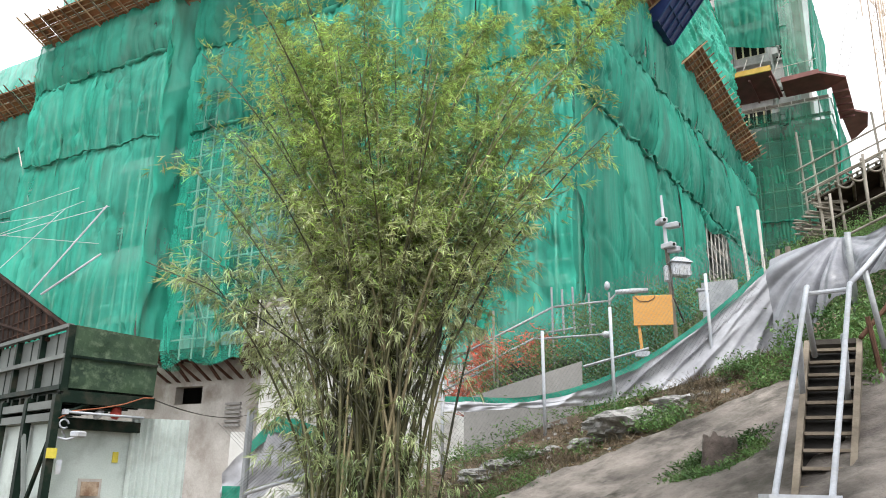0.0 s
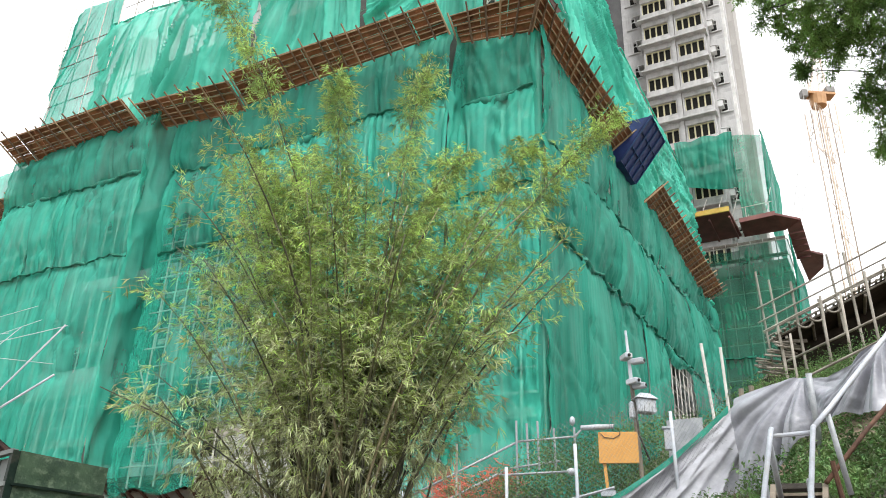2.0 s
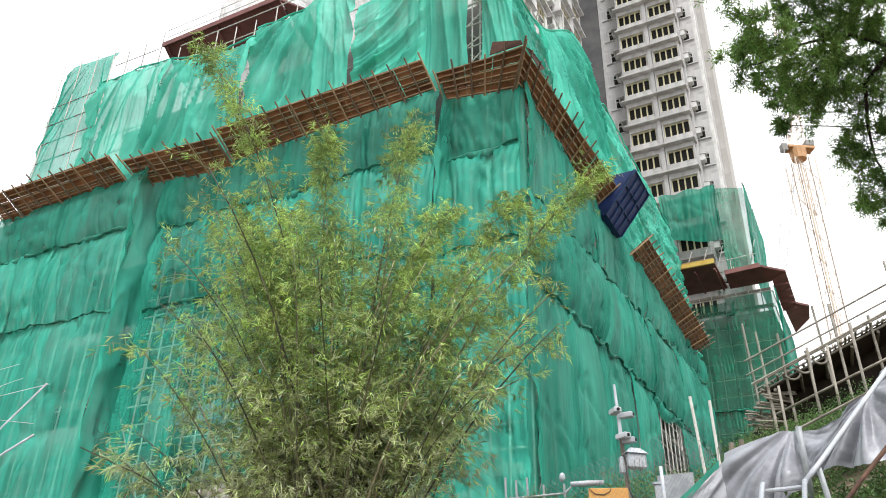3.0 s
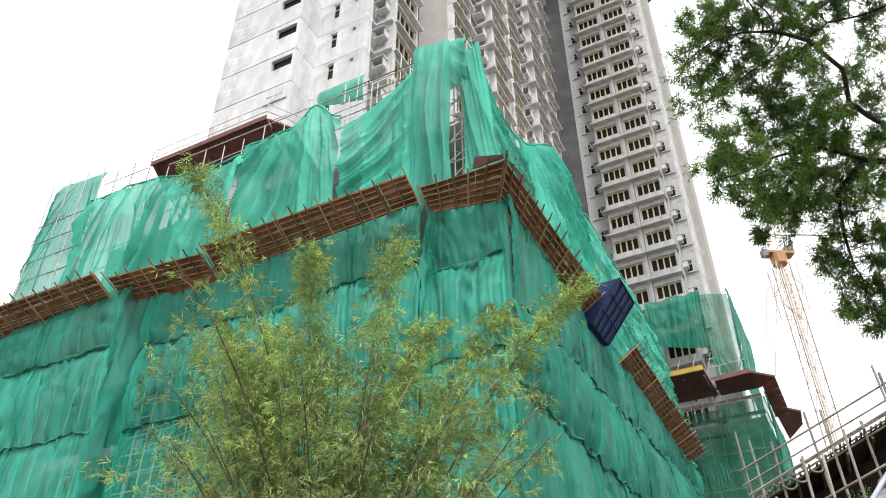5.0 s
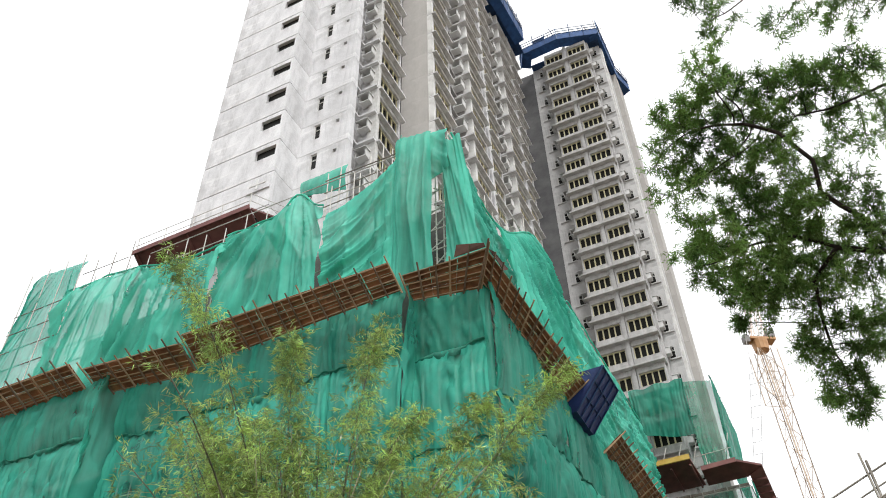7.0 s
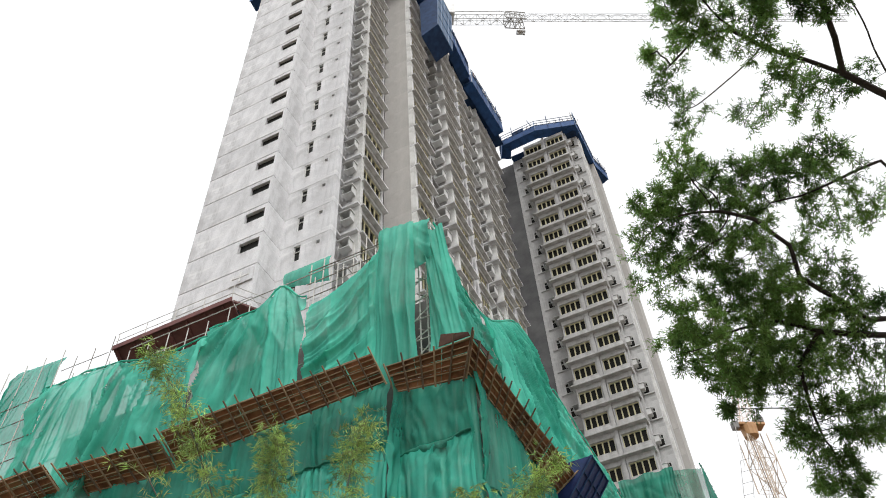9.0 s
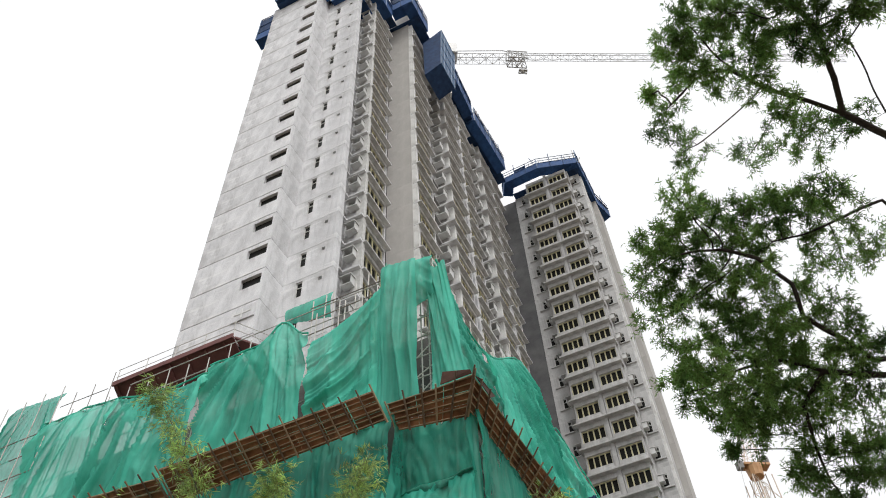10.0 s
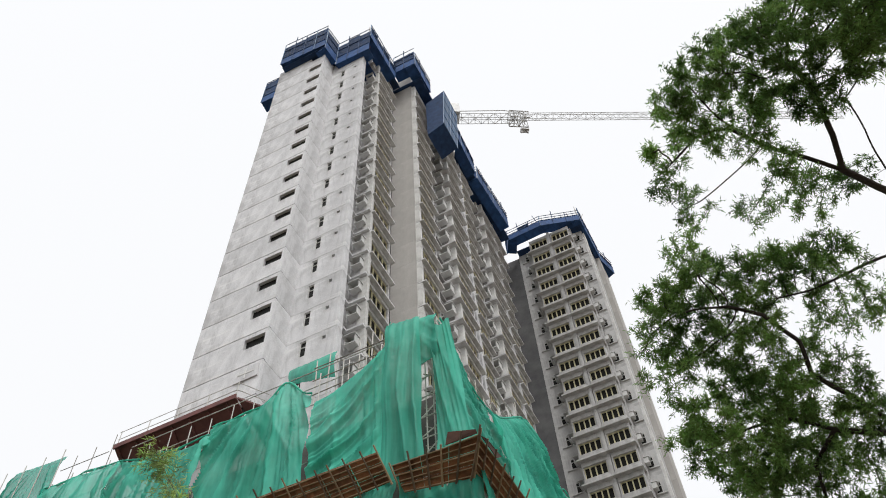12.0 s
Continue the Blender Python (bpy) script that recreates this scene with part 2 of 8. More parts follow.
FAN_POLE = surface("tan_bamboo_runner", (0.32, 0.20, 0.11), (0.50, 0.35, 0.22), 2.0, 0.7, bump=0.1, vary=0.2)
FAN_POLE_DARK = surface("brown_bamboo_joist", (0.13, 0.085, 0.055), (0.26, 0.18, 0.12), 2.0, 0.7, bump=0.1, vary=0.2)
RED_STEEL = surface("red_oxide_steel", (0.11, 0.036, 0.033), (0.20, 0.07, 0.06), 1.2, 0.6, bump=0.1, vary=0.12)
# lighter copy of the red puts sunlight on the fascia into its colour
RED_SUNLIT = surface("faded_red_steel", (0.22, 0.085, 0.08), (0.33, 0.14, 0.125), 1.2, 0.6, bump=0.1)
SKIRT_BLUE = surface("blue_skirt_sheet", (0.012, 0.055, 0.17), (0.03, 0.11, 0.32), 1.5, 0.7, bump=0.1, vary=0.15)
BLUE_SCREEN = surface("navy_screen", (0.01, 0.035, 0.10), (0.025, 0.075, 0.20), 1.5, 0.75, bump=0.1, vary=0.1)
CAGE_MESH = surface("mid_blue_mesh", (0.02, 0.075, 0.17), (0.04, 0.12, 0.26), 1.0, 0.5, bump=0.2, fine=30)
CAGE_BLUE = surface("mid_blue_steel", (0.03, 0.10, 0.22), (0.06, 0.16, 0.32), 1.5, 0.5, bump=0.05)
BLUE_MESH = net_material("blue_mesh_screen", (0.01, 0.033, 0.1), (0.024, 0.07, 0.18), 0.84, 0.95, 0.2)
FRAME_YELLOW = surface("cream_yellow_frame", (0.60, 0.55, 0.32), (0.72, 0.67, 0.44), 3.0, 0.5, bump=0.0)
# in the windows this near-black stands for the unlit rooms behind
NEAR_BLACK = surface("dark_window_pane", (0.008, 0.008, 0.007), (0.02, 0.02, 0.017), 1.0, 0.4, bump=0.0, spec=0.12)
CONCRETE_FAR = surface("far_tower_concrete", (0.46, 0.455, 0.45), (0.64, 0.635, 0.63), 0.5, 0.85, bump=0.15, fine=14, stretch=(1, 1, 0.35), dirt=(0.29, 0.285, 0.28), dirt_scale=0.35, vary=0.07, streak=(0.6, 0.6, 0.59))
PLASTERED = surface("grey_wall_plaster", (0.44, 0.425, 0.40), (0.55, 0.53, 0.505), 0.6, 0.9, bump=0.1, fine=14, stretch=(1, 1, 0.4), dirt=(0.39, 0.375, 0.355), dirt_scale=0.4, vary=0.03)
AC_GREY = surface("grey_ledge_concrete", (0.58, 0.58, 0.57), (0.72, 0.72, 0.71), 1.0, 0.85, bump=0.1)

# ---- ground: a flat street below a hillside that climbs beside the building ----
def hill(x, y):
    p = 1.85 + 0.455 * (x - 1.8) + 0.217 * (y - 11.9)
    p = 0.35 * math.log1p(math.exp(min(60.0, p / 0.35)))
    p = 15.0 - 1.2 * math.log1p(math.exp(min(60.0, (15.0 - p) / 1.2))) if p > -200 else p
    p = max(0.0, p)
    fade = 1.0 - smooth01((math.hypot(x - 10, y - 20) - 70.0) / 90.0)
    dip = 2.0 * smooth01((y - 15.6 + 0.22 * x) / 3.0) * smooth01((9.5 - x) / 3.5) * smooth01((26.0 - y) / 4.0)
    beside = 0.857 * (x - 3.6) - 0.515 * (y - 24.0)
    dip = max(dip, 2.0 * smooth01((6.5 - beside) / 4.0) * smooth01((y - 17.0) / 3.0))
    return max(0.0, p - dip) * fade


def slope_edge(x):
    """Where the sprayed concrete stops and the soil begins."""
    return 12.1 - 0.13 * x - 0.02 * x * x + 0.12 * wob(x * 1.3) + 0.06 * wob(x * 5.0) + (0.65 * smooth01((x - 4.6) / 0.8))


def ground_z(x, y):
    h = hill(x, y)
    near = smooth01(h / 1.2) * (0.12 + 0.88 * smooth01((y - slope_edge(x) + 0.4) / 0.8) if -1.0 < x < 10.5 else 1.0)
    return h + near * (0.16 * wob(x * 0.5, y * 0.5) + 0.07 * wob(x * 1.7, y * 1.7, 3.0))


def spread(lo, hi, step, far, count):
    """Even steps from lo to hi, then growing steps out to far on both sides."""
    inner = list(np.arange(lo, hi + step / 2, step))
    grow = [(k / count) ** 2.2 for k in range(1, count + 1)]
    return [lo - (far + lo) * g for g in reversed(grow)] + inner + [hi + (far - hi) * g for g in grow]


gx, gy = spread(-16.0, 24.0, 0.4, 1800.0, 16), spread(-8.0, 50.0, 0.4, 1800.0, 16)
ground_geo = Geo()
nx, ny = len(gx) - 1, len(gy) - 1
ground_geo.sheet(nx, ny, lambda a, b: (gx[round(a * nx)], gy[round(b * ny)], ground_z(gx[round(a * nx)], gy[round(b * ny)])))
SOIL = surface("hillside_soil", (0.06, 0.04, 0.027), (0.20, 0.145, 0.10), 2.4, 0.95, bump=1.0, fine=22, dirt=(0.06, 0.075, 0.03), dirt_scale=0.9)
solid("ground", ground_geo, SOIL, "brown soil hillside rising beside a flat street", "ground", kind="structure", smooth=True)

# ---- the podium under construction: slabs, base wall, scaffold, nets, catch fans ----
podium = thing("podium_building", "unfinished concrete podium block wrapped in green scaffold netting", "building", SITE)
LEVELS = [6.4, 10.8, 15.2, 19.0, 22.8, 26.4, 30.0]


def slab_frame():
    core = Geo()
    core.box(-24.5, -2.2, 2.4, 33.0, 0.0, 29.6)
    # outer blocks added to keep the sky from showing through the end nets
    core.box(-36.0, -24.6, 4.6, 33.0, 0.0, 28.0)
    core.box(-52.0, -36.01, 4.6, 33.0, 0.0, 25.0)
    # near-black colour stands for the unlit interior behind the netting
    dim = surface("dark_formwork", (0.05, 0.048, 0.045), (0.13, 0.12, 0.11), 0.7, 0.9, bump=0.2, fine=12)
    part("core_wall", core, dim, podium, "unfinished inner walls, coloured dark for the unlit interior")
    # slabs and columns are darker grey too, for the same dim interior
    for z in LEVELS:
        back = 2.4 if z > 22 else 0.0
        g = Geo().box(-24.8 + (2.4 if z > 22 else 0), -0.6 - back, 0.2 + back, 32.0, z - 0.3, z)
        part("floor_slab", g, CONCRETE_GREY, podium)
    col = Geo().chamfered(-0.35, 0.35, -0.35, 0.35, 6.4, 22.5).mesh("column", CONCRETE_GREY)
    for u in np.linspace(-24.0, -1.6, 7):
        part("column", col, CONCRETE, podium, m=at(u, 1.5, 0))
    for v in np.linspace(6.0, 31.0, 6):
        part("column", col, CONCRETE, podium, m=at(-1.6, v, 0))
    panel = Geo().box(-1.3, 1.3, 0.0, 0.12, 0.0, 1.1).mesh("wall_panel", CONCRETE)
    for k, z in enumerate(LEVELS[:-1]):
        for j, u in enumerate(np.linspace(-22.2, -3.4, 6)):
            if (k * 5 + j * 3) % 4 and z < 19:
                part("wall_panel", panel, CONCRETE, podium, m=at(u, 1.25, z))


slab_frame()


def base_walls():
    g = Geo()
    # stained wall with one small opening, z 4.5 to 5.2
    g.box(-24.5, -16.45, 0.2, 0.6, 0.0, 6.4)
    g.box(-14.97, -11.6, 0.2, 0.6, 0.0, 6.4)
    g.box(-16.45, -14.97, 0.2, 0.6, 0.0, 4.5)
    g.box(-16.45, -14.97, 0.2, 0.6, 5.18, 6.4)
    part("base_wall", g, CONCRETE_BASE, podium, "stained bare concrete ground floor wall")
    w = Geo().chamfered(-11.6, -9.4, -0.25, 0.6, 0.0, 8.2, 0.03)
    part("white_pier", w, WHITE_WALL, podium, "white painted pier")
    w = Geo().box(-9.4, -3.0, 0.25, 0.6, 0.0, 9.5)
    part("white_wall", w, WHITE_WALL, podium, "white painted wall")
    d = Geo().box(-13.2, -12.2, 0.12, 0.2, 0.0, 3.4)
    part("door_panel", d, WHITE_WALL, podium)
    for u in (-13.6, -12.1, -8.6, -7.6):
        lv = Geo()
        for k in range(6):
            lv.box(u, u + 0.75, 0.1 - 0.4 * (u > -9), 0.2, 3.6 + 0.16 * k, 3.68 + 0.16 * k)
        part("louvre", lv, CONCRETE_GREY, podium)
    # rust-brown brackets that carry the scaffold
    rust = surface("rusty_bracket_steel", (0.05, 0.022, 0.016), (0.11, 0.05, 0.032), 3.0, 0.8, bump=0.2, vary=0.15)
    br = Geo()
    br.box(-0.06, 0.06, -1.12, 0.2, 0.55, 0.68)
    br.prism([(-0.05, -1.1, 0.5), (0.05, -1.1, 0.5), (0.05, -0.95, 0.5), (-0.05, -0.95, 0.5)][::-1], [(-0.05, 0.05, -0.2), (0.05, 0.05, -0.2), (0.05, 0.2, -0.2), (-0.05, 0.2, -0.2)][::-1])
    me = br.mesh("bracket", rust)
    for k in range(12):
        part("bracket", me, rust, podium, m=at(-16.8 + 0.56 * k, 0, 5.55, (k % 3 - 1) * 12))
    deck = Geo()
    for k in range(7):
        deck.box(-17.2, -10.2, -1.12 + 0.185 * k, -0.96 + 0.185 * k, 6.37, 6.41)
    part("bracket_deck", deck, DARK_BOARD, podium, "dark boards laid on the brackets")
    beam = Geo().box(-17.2, -10.2, -1.08, -0.95, 6.26, 6.36)
    part("bracket_beam", beam, rust, podium)


base_walls()


# Faces: along the face, out of it, up.
def face_a(s, o, z):
    return (s, -o, z)


def face_b(s, o, z):
    return (o, s, z)


def ridge(x, y, z=0.0, sharp=2.5):
    return max(0.0, 1 - sharp * abs(wob(x, y, z))) ** 2


def crease(s, z, seed):
    """Folds of hanging net, in metres out of its face: taut stretches cut by narrow gathers, some long and upright, some slanting."""
    drift = 1.1 * wob(s * 0.15, z * 0.17, seed) + 0.35 * wob(s * 0.5, z * 0.4, seed)
    loose = smooth01(0.4 + 1.7 * wob(s * 0.23 + seed, z * 0.13, 2.0))
    a = 0.16 * wob(s * 0.36 + seed, z * 0.13)
    b = ridge((s + drift) * 0.5 + seed * 3, z * 0.04, 5.0, 9.0)
    c = ridge((s + drift) * 1.3, z * 0.06 + seed, 9.0, 7.0)
    e = ridge(s * 0.35 + z * 0.4 + drift, z * 0.16 - s * 0.12, seed + 4.0, 10.0)
    return a - 0.20 * b - 0.16 * c * loose - 0.12 * e + 0.12


def swag(s, z, seed):
    """Deep draped folds that swing from pole to pole."""
    hang = 1.5 * math.cos(s * 1.15 + seed) + 0.8 * wob(s * 0.4, seed)
    a = ridge((z + hang) * 0.55 + 0.15 * s, s * 0.22, seed, 2.2)
    b = ridge((z + hang) * 1.2, s * 0.3, seed + 3.0, 2.4)
    c = ridge(s * 1.5 + 0.5 * wob(z * 0.4, seed), z * 0.12, seed + 6.0)
    return 0.24 * a + 0.13 * b + 0.16 * c + 0.2 * wob(s * 0.6, z * 0.25, seed) - 0.15


def net_sheet(face, s0, s1, low, high, out, seed, bulge=0.12, amp=1.0, lean=0.0, fold=crease, seams=True):
    """Netting between two edges given as functions of s."""
    wide = abs(s1 - s0)
    tall = max(high(s0) - low(s0), high(s1) - low(s1), 1.0)
    rk = random.Random(int(seed * 10 + s0 * 7))
    knots = [(s0 + wide * rk.uniform(0.15, 0.85), low(s0) + tall * rk.uniform(0.1, 0.95)) for _ in range(3)] if amp > 0.5 and seams else []
    g = Geo()

    def fn(a, b):
        s = s0 + (s1 - s0) * a
        z0, z1 = low(s), high(s)
        z = z0 + (z1 - z0) * b
        o = amp * fold(s, z, seed) * (1.0 if seams else 0.3 + 0.7 * min(1.0, 4 * (1 - b))) + bulge * math.sin(math.pi * b)
        for sk, zk in knots:
            r2 = (s - sk) ** 2 + (z - zk) ** 2
            if r2 < 3.0:
                r = math.sqrt(r2)
                o += 0.09 * math.cos(8 * math.atan2(z - zk, s - sk)) * math.exp(-r / 0.6) * min(1.0, r / 0.2) - 0.2 * math.exp(-r2 / 0.06)
        near = min(b, 1 - b) * tall
        if near < 0.9:
            k = 1 - near / 0.9
            o += k * ((0.12 if seams else 0.03) * ridge(s * 2.8, seed, 1.0) - 0.16 * k)
        if seams:
            e = min(a, 1 - a) * wide
            o += 0.09 * math.sin(e * 24 + 3 * wob(z * 0.5, seed)) * math.exp(-e / 0.5)
            # taut over the poles, loose elsewhere
            o = 0.5 * (o + math.sqrt(o * o + 0.0012))
        o += out + lean * b
        return face(s + 0.06 * amp * wob(z * 0.5, s * 0.3, seed), o, z)

    g.sheet(max(6, int(wide / 0.065)), max(6, int(tall / (0.2 if seams else 0.08))), fn)
    return g


def tie_roll(face, s0, s1, z, out, seed, sag=0.35, bay=1.9):
    """The bunched edge of net along a tie line: a rope, and a ruffle that droops between its ties."""
    n = int(abs(s1 - s0) / 0.06)
    g = Geo()

    def top(s):
        ph = ((s + seed * 1.7) / bay) % 1.0
        d = sag * (0.25 + 0.9 * abs(wob(s * 0.31, seed, 2.0))) * 4 * ph * (1 - ph)
        return (z(s) if callable(z) else z) - d + 0.07 * wob(s * 1.3, seed, 3.0)

    def fn(a, b):
        s = s0 + (s1 - s0) * a
        drop = 0.03 + 0.55 * max(0.0, wob(s * 0.6, seed, 6.0)) + 0.14 * abs(wob(s * 2.9, seed, 1.0))
        o = out + 0.1 + b * (0.10 * wob(s * 2.6, seed, 5.0) + 0.07 * math.sin(s * 9.0 + 4 * wob(s * 0.8, seed))) + 0.10 * math.sin(math.pi * b)
        return face(s, o, top(s) - drop * b)

    g.sheet(n, 4, fn)
    line = [face(s0 + (s1 - s0) * k / (n // 3), out + 0.09, top(s0 + (s1 - s0) * k / (n // 3)) + 0.02) for k in range(n // 3 + 1)]
    g.path(line, [0.015 + 0.03 * abs(wob(k * 0.35, seed)) for k in range(n // 3 + 1)], 5)
    return g


def hanging_seam(face, s, out, z0, z1, seed):
    """A bunched vertical seam, tight at its ties and slack between them."""
    g = Geo()
    n = int((z1 - z0) / 0.16)
    for strand in range(2):
        pts, rad = [], []
        for k in range(n + 1):
            z = z0 + (z1 - z0) * k / n
            lean = 0.45 * wob(z * 0.22, seed * 3.1) + 0.1 * wob(z * 0.9, seed, strand)
            pts.append(face(s + lean + 0.05 * strand, out + 0.06 + 0.07 * wob(z * 1.1, seed, strand * 2.0), z))
            rad.append(0.018 + 0.11 * max(0.0, wob(z * 0.7, seed * 1.3, strand * 5.0)))
        g.path(pts, rad, 5)
    return g


net_a = thing("front_safety_net", "green scaffold netting over the podium's long front, tied in folds", "safety net", SITE)
net_b = thing("side_safety_net", "green scaffold netting along the hillside flank, hanging in long folds", "safety net", SITE)


def flat(z):
    return lambda s: z


def front_nets():
    # (s0, s1, out): the left bay stands forward, the corner bay back
    runs = [(-25.5, -21.2, 1.95), (-21.2, -16.4, 1.95), (-16.4, -15.55, 0.6), (-15.55, -12.8, 1.2), (-12.8, -9.0, 1.2), (-9.0, -5.4, 1.15), (-5.4, -2.4, 1.1), (-2.4, 0.6, 0.35)]
    bands = [(6.2, 15.3), (15.3, 19.15), (19.15, 22.15)]
    for j, (z0, z1) in enumerate(bands):
        for i, (s0, s1, out) in enumerate(runs):
            low = flat(z0 - 0.1)
            if j == 0:
                low = (lambda s: 9.0 - 3.8 * smooth01((s + 3.9) / 0.4) + 0.15 * wob(s * 0.9)) if s0 > -9.2 else (lambda s, z0=z0: 5.95 + 2.3 * smooth01((s + 11.75) / 0.3) - 0.22 * abs(math.sin(s * 1.3)) + 0.12 * wob(s * 0.8))
            part("net_panel", net_sheet(face_a, s0 - 0.08, s1 + 0.12, low, flat(z1), out + 0.03 * (i % 2), j * 5.1, 0.22), NET_FAN_SHADE if j == 2 else (NET_OPEN_DIM if j == 0 and i in (2, 3, 4) else NET), net_a, smooth=True)
        for s0, s1, out in ((-25.5, -16.4, 1.95), (-15.55, -2.4, 1.2), (-2.4, 0.6, 0.35)):
            if j < 2:
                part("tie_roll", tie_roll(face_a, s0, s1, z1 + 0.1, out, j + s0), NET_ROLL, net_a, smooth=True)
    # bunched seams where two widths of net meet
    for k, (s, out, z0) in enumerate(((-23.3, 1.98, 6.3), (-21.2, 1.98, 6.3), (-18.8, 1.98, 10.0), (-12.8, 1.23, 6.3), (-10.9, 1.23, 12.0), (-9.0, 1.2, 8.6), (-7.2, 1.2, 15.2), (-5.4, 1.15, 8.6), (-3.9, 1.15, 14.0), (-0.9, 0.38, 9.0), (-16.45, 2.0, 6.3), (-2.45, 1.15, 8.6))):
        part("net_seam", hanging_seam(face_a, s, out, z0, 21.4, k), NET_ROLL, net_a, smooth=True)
    # returns at the two steps in the face
    for s, o0, o1 in ((-16.3, 0.4, 2.3), (-2.3, 0.1, 1.45), (-25.5, -2.0, 2.2), (-15.6, 0.4, 1.4)):
        part("net_return", Geo().sheet(24, 120, lambda a, b, s=s, o0=o0, o1=o1: (s + 0.2 * wob(a * 2, b * 9, s) + 0.24 * ridge(a * 1.6 + b * 3, b * 2.0, s, 3.0) + 0.12 * ridge(a * 2.0, b * 7.0, s + 4, 3.0), -(o0 + (o1 - o0) * a), 6.3 + 15.7 * b)), NET, net_a, smooth=True)
    part("net_corner", Geo().sheet(8, 66, lambda a, b: (0.55 + 0.25 * math.sin(a * math.pi / 2) + 0.05 * wob(a * 2, b * 24, 3.0), -0.4 + 0.3 * (1 - math.cos(a * math.pi / 2)) + 0.05 * wob(a * 2, b * 20), 5.4 + 16.6 * b)), NET, net_a, smooth=True)
    # recessed stretch beyond the left bay
    for j, (z0, z1) in enumerate(bands):
        part("net_panel", net_sheet(face_a, -48.0, -25.4, flat(z0 - 0.1), flat(z1), -2.0, 40 + j), NET, net_a, smooth=True)
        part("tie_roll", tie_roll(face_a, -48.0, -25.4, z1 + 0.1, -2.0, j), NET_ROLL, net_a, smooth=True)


front_nets()


def flank_ground(v):
    p = SITE @ Vector((0.8, v, 0))
    return ground_z(p.x, p.y)


def side_nets():
    cuts = [-0.35, 3.4, 7.4, 11.6, 15.6, 21.6, 26.0, 31.2]
    for i, (s0, s1) in enumerate(zip(cuts, cuts[1:])):
        def low(v, s0=s0):
            base = max(3.0, flank_ground(v) - 0.3)
            if s0 == 15.6:
                return 14.35 - 0.35 * math.sin((v - 15.6) * 0.9)
            return base
        top1 = lambda v: 14.0 + 0.05 * v
        top2 = lambda v: 17.2 + 0.10 * v
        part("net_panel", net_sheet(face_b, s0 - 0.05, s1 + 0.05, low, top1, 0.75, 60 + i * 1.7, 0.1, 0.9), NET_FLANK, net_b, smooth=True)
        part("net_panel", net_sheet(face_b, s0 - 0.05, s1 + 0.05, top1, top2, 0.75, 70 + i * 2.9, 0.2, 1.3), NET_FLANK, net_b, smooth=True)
        part("net_panel", net_sheet(face_b, s0 - 0.05, s1 + 0.05, top2, flat(22.0), 0.75, 80 + i * 3.3, 0.1, 1.1), NET_FAN_SHADE, net_b, smooth=True)
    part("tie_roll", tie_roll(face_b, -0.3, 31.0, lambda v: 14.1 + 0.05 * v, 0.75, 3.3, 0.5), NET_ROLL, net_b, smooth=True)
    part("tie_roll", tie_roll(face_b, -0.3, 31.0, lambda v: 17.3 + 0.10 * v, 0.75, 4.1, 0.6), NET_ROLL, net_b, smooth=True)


side_nets()

net_upper = thing("upper_safety_net", "pale green netting draped over the upper scaffold lifts", "safety net", SITE)


def from_peak(su, zu, many):
    """Folds that fan out downwards from a high tie point, unevenly spaced."""
    def fold(s, z, seed):
        dx, dz = s - su, zu - z + 0.001
        w = math.atan2(dx, dz) * many / 6.3
        r = math.hypot(dx, dz)
        w += 0.25 * wob(s * 0.35, z * 0.35, seed)
        f = ridge(w * 1.1, r * 0.07, seed, 2.6)
        g = ridge(w * 2.4, r * 0.11, seed + 5.0, 3.0)
        h = ridge(w * 0.5 + z * 0.22, r * 0.2 + s * 0.1, seed + 9.0, 5.0)
        return min(1.0, r / 2.5) * (0.34 * f + 0.14 * g + 0.06 * h) + 0.16 * wob(s * 0.6, z * 0.3, seed) - 0.1
    return fold


def draped(su, zu, spread, many):
    """Folds that drop from a high tie point and swing away sideways, flattening as they go."""
    def fold(s, z, seed):
        dx = abs(s - su)
        q = zu - z - 5.0 * (1 - math.exp(-dx / spread)) + 0.3 * wob(s * 0.35, z * 0.3, seed)
        f = ridge(q * many * 0.12, s * 0.12, seed, 2.6)
        g = ridge(q * many * 0.27, s * 0.16, seed + 5.0, 2.8)
        k = smooth01((dx - 0.2) / 1.4)
        hang = ridge(s * 1.9 + 0.3 * wob(z * 0.3, seed), z * 0.06, seed + 2.0, 3.0)
        return k * (0.25 * f + 0.10 * g) + (1 - 0.7 * k) * 0.24 * hang + 0.16 * wob(s * 0.5, z * 0.3, seed) - 0.12
    return fold


def pleats(s, z, seed):
    """Long upright folds."""
    x = s + 0.25 * wob(z * 0.2, seed)
    return 0.38 * ridge(x * 0.8, z * 0.04, seed, 2.5) + 0.12 * ridge(x * 2.0, z * 0.07, seed + 4.0, 2.8) + 0.12 * wob(s * 0.6, z * 0.2, seed) - 0.1


def top_b(v):
    """The uneven upper edge of the netting along the flank."""
    return 31.4 - 1.65 * smooth01((v + 0.5) / 2.6) + 4.8 * smooth01((v - 4.0) / 8.0) - 3.0 * smooth01((v - 13.2) / 0.5) * (1 - 0.55 * smooth01((v - 13.8) / 2.5))


